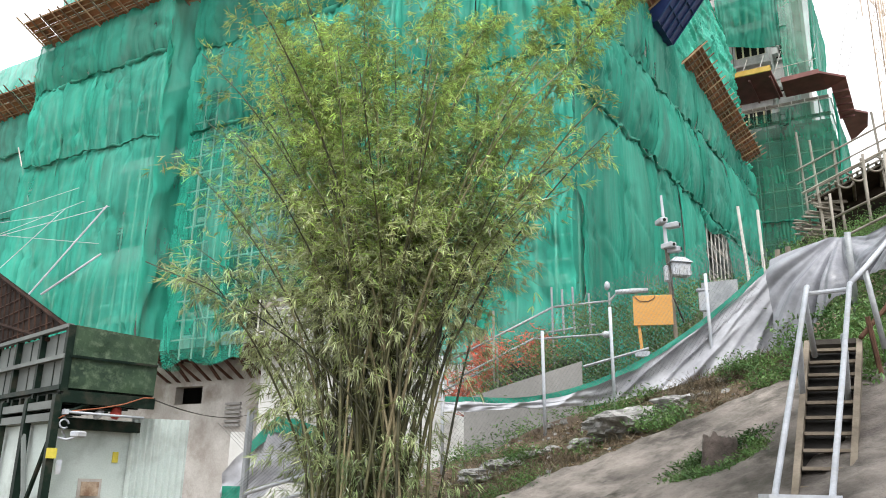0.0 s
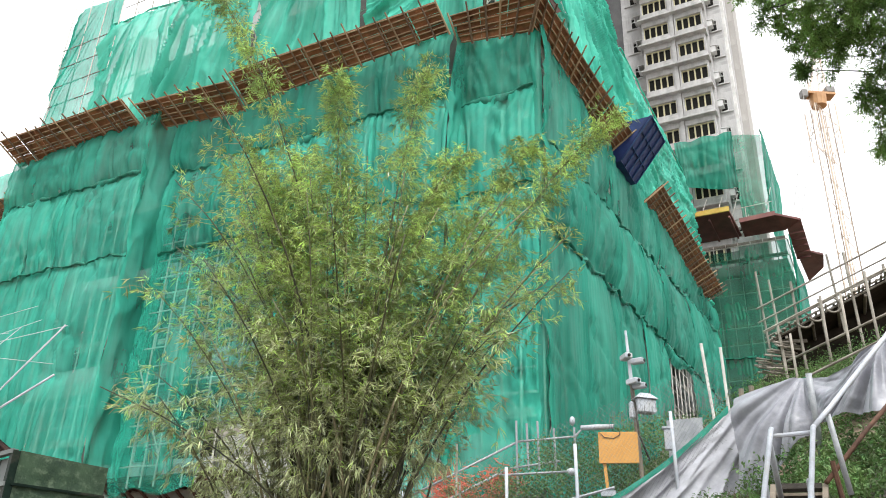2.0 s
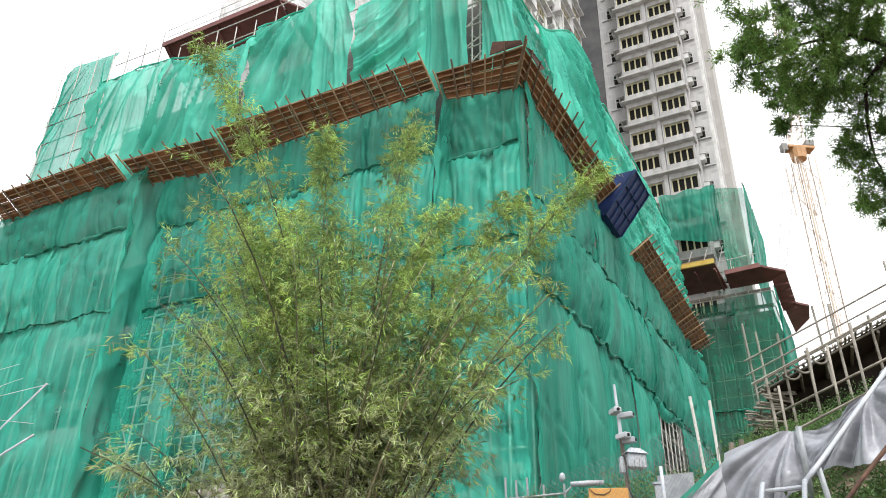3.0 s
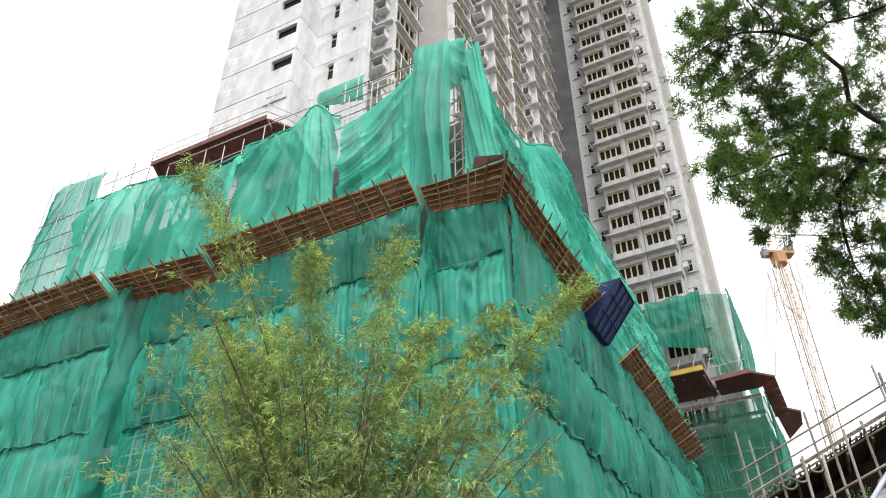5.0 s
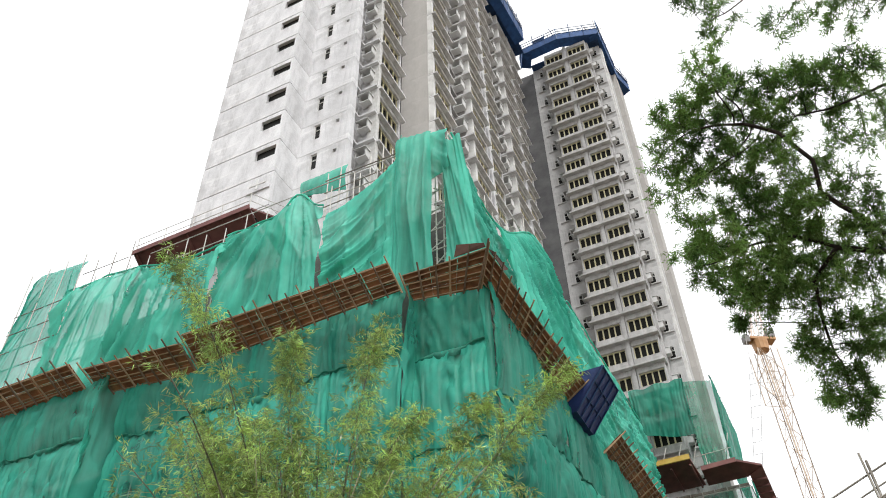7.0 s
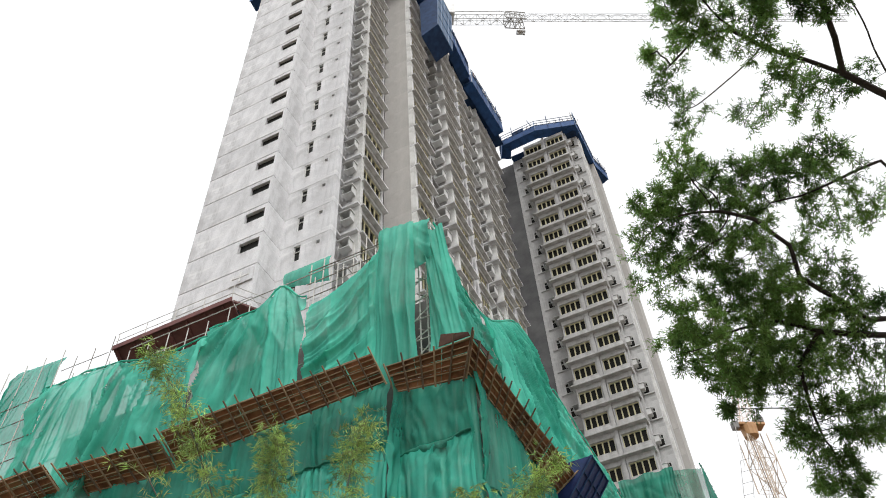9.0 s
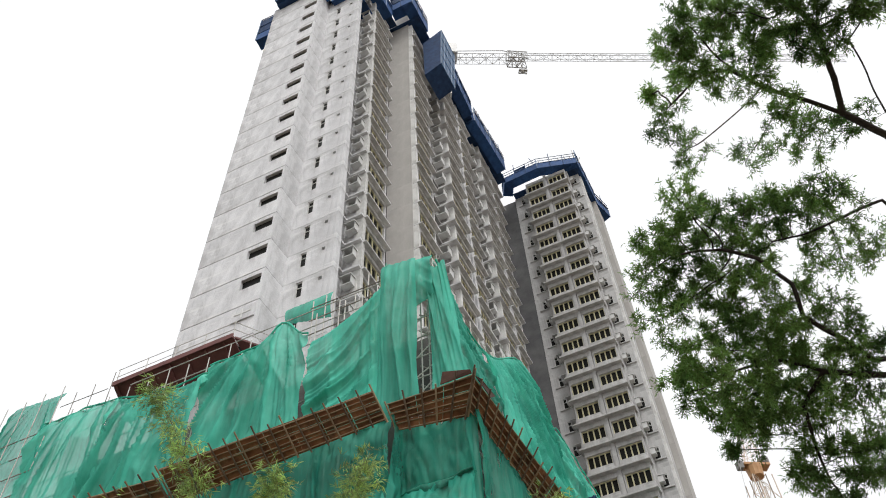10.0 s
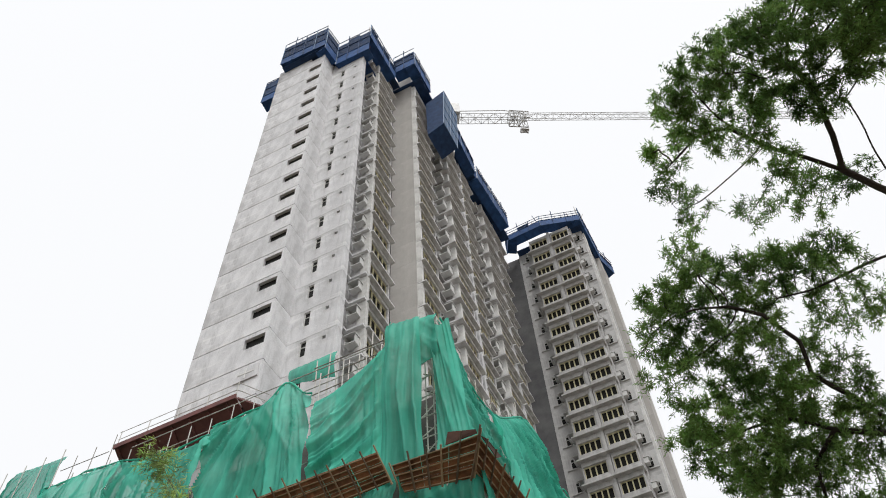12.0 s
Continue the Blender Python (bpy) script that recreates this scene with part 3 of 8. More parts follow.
def upper_nets():
    def hung(name, face, s0, s1, low, high, out, seed, mat=NET_PALE, amp=1.0, lean=0.0, fold=swag):
        part(name, net_sheet(face, s0, s1, low, high, out, seed, 0.05, amp, lean, fold, False), mat, net_upper, smooth=True)

    def edge(face, s0, s1, high, out):
        n = int(abs(s1 - s0) / 0.25)
        pts = [face(s0 + (s1 - s0) * k / n, out - 0.02 + 0.05 * wob(k * 0.4, s0), high(s0 + (s1 - s0) * k / n) - 0.02) for k in range(n + 1)]
        part("rolled_edge", Geo().path(pts, [0.05 + 0.03 * wob(k * 0.5, s1) for k in range(n + 1)], 5), NET_PALE, net_upper, smooth=True)

    def left_top(u):
        return 29.4 - 0.95 * smooth01((u + 19.0) / 5.5) - 0.12 * abs(math.sin(u * 1.3))

    def mid_top(u):
        return 29.2 + 0.95 * math.exp(-((u + 8.0) / 0.7) ** 2) - 0.5 * smooth01((u + 7.6) / 1.1) - 0.08 * abs(math.sin(u * 1.9))

    hung("net_panel", face_a, -22.0, -17.0, flat(22.0), left_top, 1.6, 145, fold=from_peak(-18.0, 36.0, 60.0), amp=1.2)
    hung("net_panel", face_a, -17.6, -11.6, flat(22.0), left_top, 1.5, 151, fold=from_peak(-13.5, 35.0, 58.0), amp=1.6)
    hung("net_panel", face_a, -11.95, -6.48, flat(22.0), mid_top, 1.3, 155, fold=from_peak(-8.0, 33.0, 52.0), amp=1.5)
    edge(face_a, -22.0, -11.7, left_top, 1.55)
    edge(face_a, -11.95, -6.5, mid_top, 1.3)

    def rise(u):
        return 28.3 + 0.222 * max(0.0, u + 6.3) ** 1.7 + 1.4 * smooth01((u + 2.95) / 0.3)

    hung("net_panel", face_a, -6.36, -2.6, flat(22.0), rise, 1.2, 159, amp=1.2, fold=draped(-2.3, 33.0, 2.2, 8.0))
    edge(face_a, -6.36, -2.9, rise, 1.0)
    hung("net_panel", face_a, -2.85, -1.08, flat(22.0), lambda u: 31.6 - 0.2 * (u + 2.7), 1.05, 161, amp=1.5, fold=pleats)
    hung("net_panel", face_a, -1.3, -0.3, lambda u: 28.3 + 0.3 * (u + 0.7), lambda u: 31.6 - 0.2 * (u + 2.7), 1.0, 163, amp=0.5)
    part("net_panel", Geo().sheet(32, 50, lambda a, b: (-0.62 + (1.5 - 0.75 * b) * a, -0.75 + 0.3 * a - 0.30 * ridge(a * 1.4 + 0.8 * b, b * 0.8, 3.0) - 0.12 * ridge(a * 4.0 + b, b * 0.6, 5.0), 22.3 + 8.6 * b - 0.8 * b * (1 - a))), NET_PALE, net_upper, smooth=True)
    # sheer sheet over the open scaffold at the far end
    hung("net_panel", face_a, -25.5, -21.4, flat(22.2), lambda u: 28.4 + 3.3 * smooth01((u + 25.5) / 0.6) - 0.08 * (u + 25), 1.5, 141, NET_SHEER, 0.6, fold=from_peak(-22.5, 33.0, 45.0))
    hung("net_panel", face_a, -40.0, -25.5, flat(22.0), flat(25.6), -2.2, 143, NET_SHEER, 0.6)
    # small patch in front of the tower's foot
    hung("net_panel", face_a, -10.1, -7.25, lambda u: 33.6 - 0.3 * (u + 10.1), flat(34.75), -1.4, 147, amp=0.15, fold=crease)

    edge(face_b, -0.4, 32.0, top_b, -0.35)
    for i, (s0, s1) in enumerate(((-0.45, 4.4), (4.3, 12.9), (12.8, 22.0), (21.9, 32.0))):
        hung("net_panel", face_b, s0, s1, flat(22.2), top_b, 0.6 + 0.05 * (i % 2), 171, amp=1.3, lean=-1.0, fold=draped(-1.2, 33.2, 2.0, 8.0) if i == 0 else (from_peak(4.0, 36.0, 62.0) if i == 1 else draped(12.5, 37.0, 5.0, 7.0)))


upper_nets()

scaffold = thing("bamboo_scaffold", "weathered bamboo scaffold poles lashed round the podium", "scaffold", SITE)


def scaffold_poles():
    up = Geo().tube((0, 0, 6.0), (0, 0, 21.35), 0.035, 0.03).mesh("upright", PALE_POLE)
    high = Geo().tube((0, 0, 22.0), (0, 0, 31.5), 0.035, 0.028).mesh("upright", PALE_POLE)
    for k, u in enumerate(np.arange(-25.35, 0.6, 0.65)):
        o = 1.91 if u < -16.4 else (0.51 if u < -15.5 else 1.16 if u < -9.0 else (1.11 if u < -5.4 else (1.06 if u < -2.4 else 0.31)))
        part("upright", up, PALE_POLE, scaffold, m=at(u + 0.1 * wob(u * 3), -o, 0.1 * wob(u)))
    for k, v in enumerate(np.arange(-0.2, 31.0, 0.9)):
        part("upright", up, PALE_POLE, scaffold, m=at(0.71, v, 0.0))
        part("upright", high, PALE_POLE, scaffold, m=at(-0.75, v, 1.2 * wob(v * 1.3) + 2.6 * smooth01((v - 5) / 8)))
    for u in np.arange(-23.0, -0.4, 1.25):
        part("upright", high, PALE_POLE, scaffold, m=at(u, -0.4, -0.6 + 0.7 * wob(u * 2.1)))
    for z in np.arange(6.75, 22.0, 0.75):
        for s0, s1, o in ((-25.4, -16.5, 1.90), (-16.3, -15.6, 0.5), (-15.5, -9.0, 1.15), (-9.0, -5.4, 1.10), (-5.4, -2.5, 1.05), (-2.4, 0.5, 0.30)):
            part("ledger", Geo().tube((s0, -o, z), (s1, -o, z + 0.1 * wob(z, s0)), 0.03), PALE_POLE, scaffold)
        part("ledger", Geo().tube((0.70, -0.2, z), (0.70, 31.0, z + 0.15 * wob(z)), 0.03), PALE_POLE, scaffold)
    for z in np.arange(23.2, 31.4, 1.15):
        part("ledger", Geo().tube((-23.0 if z < 27.5 else -18.0, -0.4, z), (-0.6, -0.4, z), 0.03), PALE_POLE, scaffold)
        part("ledger", Geo().tube((-0.75, -0.4, z), (-0.75, 31.0, z + 0.1), 0.03), PALE_POLE, scaffold)
    for z in np.arange(7.6, 21.3, 1.9):
        for s0, s1, o in ((-25.3, -16.6, 1.86), (-14.85, -9.1, 1.11), (-9.0, -2.6, 1.04), (-2.2, 0.4, 0.26)):
            n = max(1, round((s1 - s0) / 2.4))
            for j in range(n):
                a, b = s0 + (s1 - s0) * j / n + 0.05, s0 + (s1 - s0) * (j + 1) / n - 0.05
                if (j * 7 + int(z * 3)) % 4:
                    part("toe_board", Geo().box(a, b, -o, -o + 0.03, z, z + 0.2), BAMBOO_POLE, scaffold)
        for j in range(11):
            if (j * 5 + int(z * 3)) % 3:
                part("toe_board", Geo().box(0.62, 0.65, 0.2 + 2.8 * j, 2.8 + 2.8 * j, z + 0.3, z + 0.5), BAMBOO_POLE, scaffold)
    for k in range(9):
        z = 22.4 + 1.05 * k
        part("brace", Geo().tube((-1.5, -0.35, z), (-0.3, -0.15, z + (1.3 if k % 2 else 0.9)), 0.028), PALE_POLE, scaffold)
        part("brace", Geo().tube((-0.3, 0.1, z), (-1.6, 0.2, z + 1.1), 0.028), BAMBOO_POLE, scaffold)
    rough = random.Random(19)
    for v in np.arange(0.3, 16.0, 0.6):
        top = top_b(v)
        part("upright", Geo().tube((-0.9, v, top - 3.0), (-0.9 + rough.uniform(-0.15, 0.15), v, top + rough.uniform(0.3, 1.7)), 0.032), PALE_POLE if rough.random() < 0.6 else BAMBOO_POLE, scaffold)
    for u in np.arange(-7.4, -2.6, 0.6):
        part("upright", Geo().tube((u, 0.2, 27.0), (u + rough.uniform(-0.1, 0.1), 0.2, 32.4 + rough.uniform(-0.6, 0.9)), 0.032), PALE_POLE, scaffold)
    for z in (30.3, 31.3, 32.2):
        part("ledger", Geo().tube((-7.6, 0.16, z), (-2.4, 0.16, z + rough.uniform(-0.1, 0.2)), 0.03), BAMBOO_POLE, scaffold)
    for u in (-1.35, -1.0):
        part("upright", high, PALE_POLE, scaffold, m=at(u, -0.15, 0.0))
    for z in (31.6, 32.7, 33.8):
        part("ledger", Geo().tube((-0.75, 6.0, z), (-0.75, 31.0, z), 0.03), PALE_POLE, scaffold)
    for u in np.arange(-25.3, -21.3, 1.3):
        part("upright", high, BAMBOO_POLE, scaffold, m=at(u, -1.6, 0.2))
    for z in np.arange(22.8, 30.0, 1.2):
        part("ledger", Geo().tube((-25.4, -1.6, z), (-21.4, -1.6, z), 0.028), BAMBOO_POLE, scaffold)
    for z in (28.0, 29.2, 30.4):
        part("ledger", Geo().tube((-21.4, -1.4, z), (-17.6 - 0.4 * (z - 28), -1.2, z + 0.2), 0.022), BAMBOO_POLE, scaffold)
    for u in (-20.6, -19.4, -18.2):
        part("upright", Geo().tube((u, -1.4, 25.0), (u + 0.05, -1.4, 31.2 + 0.6 * wob(u)), 0.022), BAMBOO_POLE, scaffold)
    rng = random.Random(7)
    for k in range(16):
        u = -24.5 + k * 1.55
        o = 1.88 if u < -18.5 else (1.12 if u < -11.2 else (1.02 if u < -4.6 else 0.26))
        z = rng.choice([7.0, 10.0, 12.5, 15.5, 18.0])
        d = rng.choice([-1, 1]) * 2.2
        if -19.0 < u < -14.5:
            continue
        if u + d > 0.4:
            d = -2.2
        part("brace", Geo().tube((u, -o, z), (u + d, -o, z + 4.2), 0.03), PALE_POLE, scaffold)
    for z in (7.0, 11.0, 15.0, 18.0):
        part("brace", Geo().tube((-2.2, -0.27, z), (0.4, -0.27, z + 3.4), 0.035), PALE_POLE, scaffold)
        part("brace", Geo().tube((0.4, -0.2, z), (-2.2, -0.2, z + 3.4), 0.035), PALE_POLE, scaffold)
        part("brace", Geo().tube((0.66, 0.2, z), (0.66, 3.0, z + 3.4), 0.035), PALE_POLE, scaffold)
        part("brace", Geo().tube((0.62, 3.0, z), (0.62, 0.2, z + 3.4), 0.035), PALE_POLE, scaffold)
    for k in range(10):
        v = 1.0 + 3 * k
        d = rng.choice([-1, 1]) * 2.2
        part("brace", Geo().tube((0.68, v, 10.5 + 0.1 * v), (0.68, v + d, 15.5), 0.03), PALE_POLE, scaffold)


scaffold_poles()


def catch_fan(inner, lip, seed, label="brown plywood catch fan on bamboo joists round the podium"):
    """A sloping catch fan between its wall edge and its lip: plank sheets over bamboo joists and runners."""
    fan = thing("catch_fan", label, "catch fan", SITE, "catch fans")
    rng = random.Random(seed)
    (i0, i1), (l0, l1) = [[Vector(p) for p in e] for e in (inner, lip)]
    long = (l1 - l0).length
    nrm = (i1 - i0).cross(l0 - i0).normalized()
    nrm = nrm if nrm.z > 0 else -nrm

    def pt(a, t, lift=0.0):
        return i0.lerp(i1, a).lerp(l0.lerp(l1, a), t) + nrm * (lift + 0.04 * wob(a * long * 0.35, t * 2, seed))

    n = max(2, round(long / 1.22))
    for k in range(n):
        a, b = (k + 0.01) / n, (k + 0.99) / n
        sag = rng.uniform(-0.015, 0.03)
        for t0, t1 in ((0.0, 0.325), (0.335, 0.66), (0.67, 1.0)):
            lo, hi = 0.03 + sag, 0.055 + sag
            part("plywood_sheet", Geo().prism([pt(a, t0, lo), pt(b, t0, lo), pt(b, t1, lo), pt(a, t1, lo)], [pt(a, t0, hi), pt(b, t0, hi), pt(b, t1, hi), pt(a, t1, hi)]), FAN_BOARD, fan)
    m = max(2, round(long / 0.66))
    for k in range(m + 1):
        a = k / m + (rng.uniform(-0.1, 0.1) / m if 0 < k < m else 0)
        over = rng.uniform(1.08, 1.30)
        part("joist", Geo().tube(pt(a, -0.06, -0.05), pt(a + rng.uniform(-0.06, 0.06) / long, over, -0.05), 0.044, 0.036), FAN_POLE_DARK if k % 3 else FAN_POLE, fan)
    for t in (0.05, 0.24, 0.43, 0.62, 0.81, 0.98):
        steps = max(2, round(long / 2.0))
        line = [pt(j / steps, t + rng.uniform(-0.02, 0.02), -0.005) for j in range(steps + 1)]
        part("runner", Geo().path(line, 0.03, 6), FAN_POLE, fan)
    return fan


catch_fan([(-25.4, -2.0, 21.5), (-17.27, -2.0, 21.5)], [(-25.6, -3.3, 22.3), (-17.52, -3.24, 22.3)], 1)
catch_fan([(-16.9, -1.6, 21.5), (-11.9, -1.3, 21.2)], [(-17.2, -2.75, 22.25), (-11.95, -2.6, 21.92)], 2)
catch_fan([(-11.9, -1.35, 21.5), (-2.1, -1.75, 21.5)], [(-11.95, -2.66, 22.3), (-2.28, -2.6, 22.3)], 3)
catch_fan([(-2.08, -1.02, 21.5), (0.52, -0.5, 21.5)], [(-2.12, -1.72, 22.3), (1.35, -1.58, 22.3)], 4)
catch_fan([(-40.0, 2.0, 21.4), (-25.6, 2.0, 21.4)], [(-40.0, 0.6, 22.3), (-25.6, 0.6, 22.3)], 8)
catch_fan([(0.54, -0.45, 21.5), (0.72, 9.7, 21.5)], [(1.36, -1.55, 22.3), (1.78, 9.95, 22.3)], 5)
catch_fan([(0.85, 13.7, 21.5), (0.85, 28.3, 21.5)], [(1.8, 13.9, 22.3), (1.83, 29.0, 22.3)], 6)


def fan_corner():
    """Two plywood boards that stand up past the lip where the fans meet."""
    fan = thing("corner_boards", "dark brown plywood boards standing up at the catch fan corner", "boards", SITE)
    for q in (((0.08, -1.66, 22.34), (1.38, -1.66, 22.34), (1.34, -1.72, 22.5), (0.24, -1.74, 22.85)), ((1.42, -1.5, 22.34), (1.42, -0.1, 22.36), (1.46, 0.35, 22.75), (1.48, -1.1, 22.5))):
        q = [Vector(p) for p in q]
        out = (q[1] - q[0]).cross(q[3] - q[0]).normalized() * 0.025
        part("plywood_sheet", Geo().prism(q, [p + out for p in q]), DARK_BOARD, fan)
    part("batten", Geo().tube((0.1, -1.62, 22.28), (1.45, -1.62, 22.3), 0.03), FAN_POLE, fan)


fan_corner()

# ---- the two residential towers ----
STOREY = 3.0
TURN_B = 90.0  # a module turned to face the hillside


def bay_meshes(width, panes, wall=CONCRETE, sill=0.85, head=2.25, reach=1.02, post=0.14):
    """One storey of a bay window seen from outside (towards -y), origin at its left foot."""
    c = Geo().chamfered(0.0, width, -0.6, 0.0, 0.002, sill, 0.015).mesh("bay_window", wall)
    ledge = Geo().chamfered(-0.25, width + 0.2, -reach, 0.0, -0.17, 0.0, 0.015).mesh("ledge", wall)
    jamb = Geo().box(0.0, post, -0.6, 0.0, sill + 0.002, head - 0.002).mesh("jamb", wall)
    lintel = Geo().chamfered(0.0, width, -0.6, 0.0, head, 2.826, 0.015).mesh("lintel", wall)
    f = Geo()
    x0, x1, y = post + 0.01, width - post - 0.01, -0.42
    f.box(x0, x1, y, y + 0.07, sill + 0.02, sill + 0.1)
    f.box(x0, x1, y, y + 0.07, head - 0.09, head - 0.002)
    step = (x1 - x0) / panes
    for k in range(panes + 1):
        f.box(x0 + k * step - 0.06, x0 + k * step + 0.06, y - 0.01, y + 0.08, sill + 0.1, head - 0.09)
    # black infill between the frames in place of the unlit room
    p = Geo().box(0.061, step - 0.061, 0.0, 0.012, sill + 0.1, head - 0.09)
    return c, ((ledge, 0.0), (jamb, 0.0), (jamb, width - post), (lintel, 0.0)), f.mesh("window_frame", FRAME_YELLOW), p.mesh("pane", NEAR_BLACK), (x0, step)


def place_bay(parent, kit, panes, m):
    c, solids, f, p, (x0, step) = kit
    bay = part("bay_window", c, CONCRETE, parent, m=m)
    for me, x in solids:
        part(me.name.split(".")[0], me, CONCRETE, bay, m=at(x, 0, 0))
    part("window_frame", f, FRAME_YELLOW, bay)
    for k in range(panes):
        part("pane", p, NEAR_BLACK, bay, m=at(x0 + k * step, -0.3, 0))


def pierced(x0, x1, y0, y1, z0, z1, holes):
    """A wall slab with rectangular holes (hx0, hx1, hz0, hz1), sorted by x."""
    g = Geo()
    xs = sorted({x0, x1, *(h[0] for h in holes), *(h[1] for h in holes)})
    zs = sorted({z0, z1, *(h[2] for h in holes), *(h[3] for h in holes)})
    index = {}

    def vert(i, j, y):
        key = (i, j, y)
        if key not in index:
            index[key] = len(g.v)
            g.v.append((xs[i], y, zs[j]))
        return index[key]

    def full(i, j):
        if not (0 <= i < len(xs) - 1 and 0 <= j < len(zs) - 1):
            return False
        x, z = (xs[i] + xs[i + 1]) / 2, (zs[j] + zs[j + 1]) / 2
        return not any(a < x < b and c < z < d for a, b, c, d in holes)

    for i in range(len(xs) - 1):
        for j in range(len(zs) - 1):
            if not full(i, j):
                continue
            q = [(i, j), (i + 1, j), (i + 1, j + 1), (i, j + 1)]
            g.f.append(tuple(vert(*c, y0) for c in q))
            g.f.append(tuple(vert(*c, y1) for c in reversed(q)))
            for (di, dj), (c, d) in (((0, -1), (q[0], q[1])), ((1, 0), (q[1], q[2])), ((0, 1), (q[2], q[3])), ((-1, 0), (q[3], q[0]))):
                if not full(i + di, j + dj):
                    g.f.append((vert(*d, y0), vert(*c, y0), vert(*c, y1), vert(*d, y1)))
    return g


def slim_window(w, h):
    f = Geo()
    f.box(0, 0.06, -0.02, 0.05, 0, h).box(w - 0.06, w, -0.02, 0.05, 0, h).box(0.06, w - 0.06, -0.02, 0.05, 0, 0.06).box(0.06, w - 0.06, -0.02, 0.05, h - 0.06, h)
    f.box(0.06, w - 0.06, -0.01, 0.04, h * 0.62, h * 0.62 + 0.05)
    return f.mesh("window_frame", WHITE_WALL), Geo().box(0.06, w - 0.06, 0.045, 0.055, 0.06, h - 0.06).mesh("pane", NEAR_BLACK)


def hood_mesh():
    """A concrete ledge for an air conditioner: open-fronted box with a sloping lid."""
    g = Geo()
    g.box(0.0, 1.0, -0.75, 0.0, 0.0, 0.1)
    g.box(0.0, 0.09, -0.75, 0.0, 0.1, 0.85)
    g.box(0.91, 1.0, -0.75, 0.0, 0.1, 0.85)
    g.prism([(-0.08, -0.95, 0.85), (1.08, -0.95, 0.85), (1.08, 0.0, 0.95), (-0.08, 0.0, 0.95)], [(-0.08, -0.95, 0.93), (1.08, -0.95, 0.93), (1.08, 0.0, 1.05), (-0.08, 0.0, 1.05)])
    g.box(0.09, 0.91, -0.12, 0.0, 0.1, 0.85)
    return g.mesh("ac_ledge", AC_GREY)


HOOD = hood_mesh()
SLIM = slim_window(0.5, 1.45)
SMALL = slim_window(0.75, 1.25)
BAY_4, BAY_3 = bay_meshes(3.2, 4, CONCRETE, 0.5, 2.5, 1.0, 0.2), bay_meshes(2.6, 4, CONCRETE, 0.5, 2.5, 1.0, 0.2)


def slim(parent, kit, m):
    f, p = kit
    w = part("window", f, WHITE_WALL, parent, m=m)
    part("pane", p, NEAR_BLACK, w)


tower = thing("residential_tower", "tall unfinished concrete tower with bay windows and blue top screens", "tower", SITE)


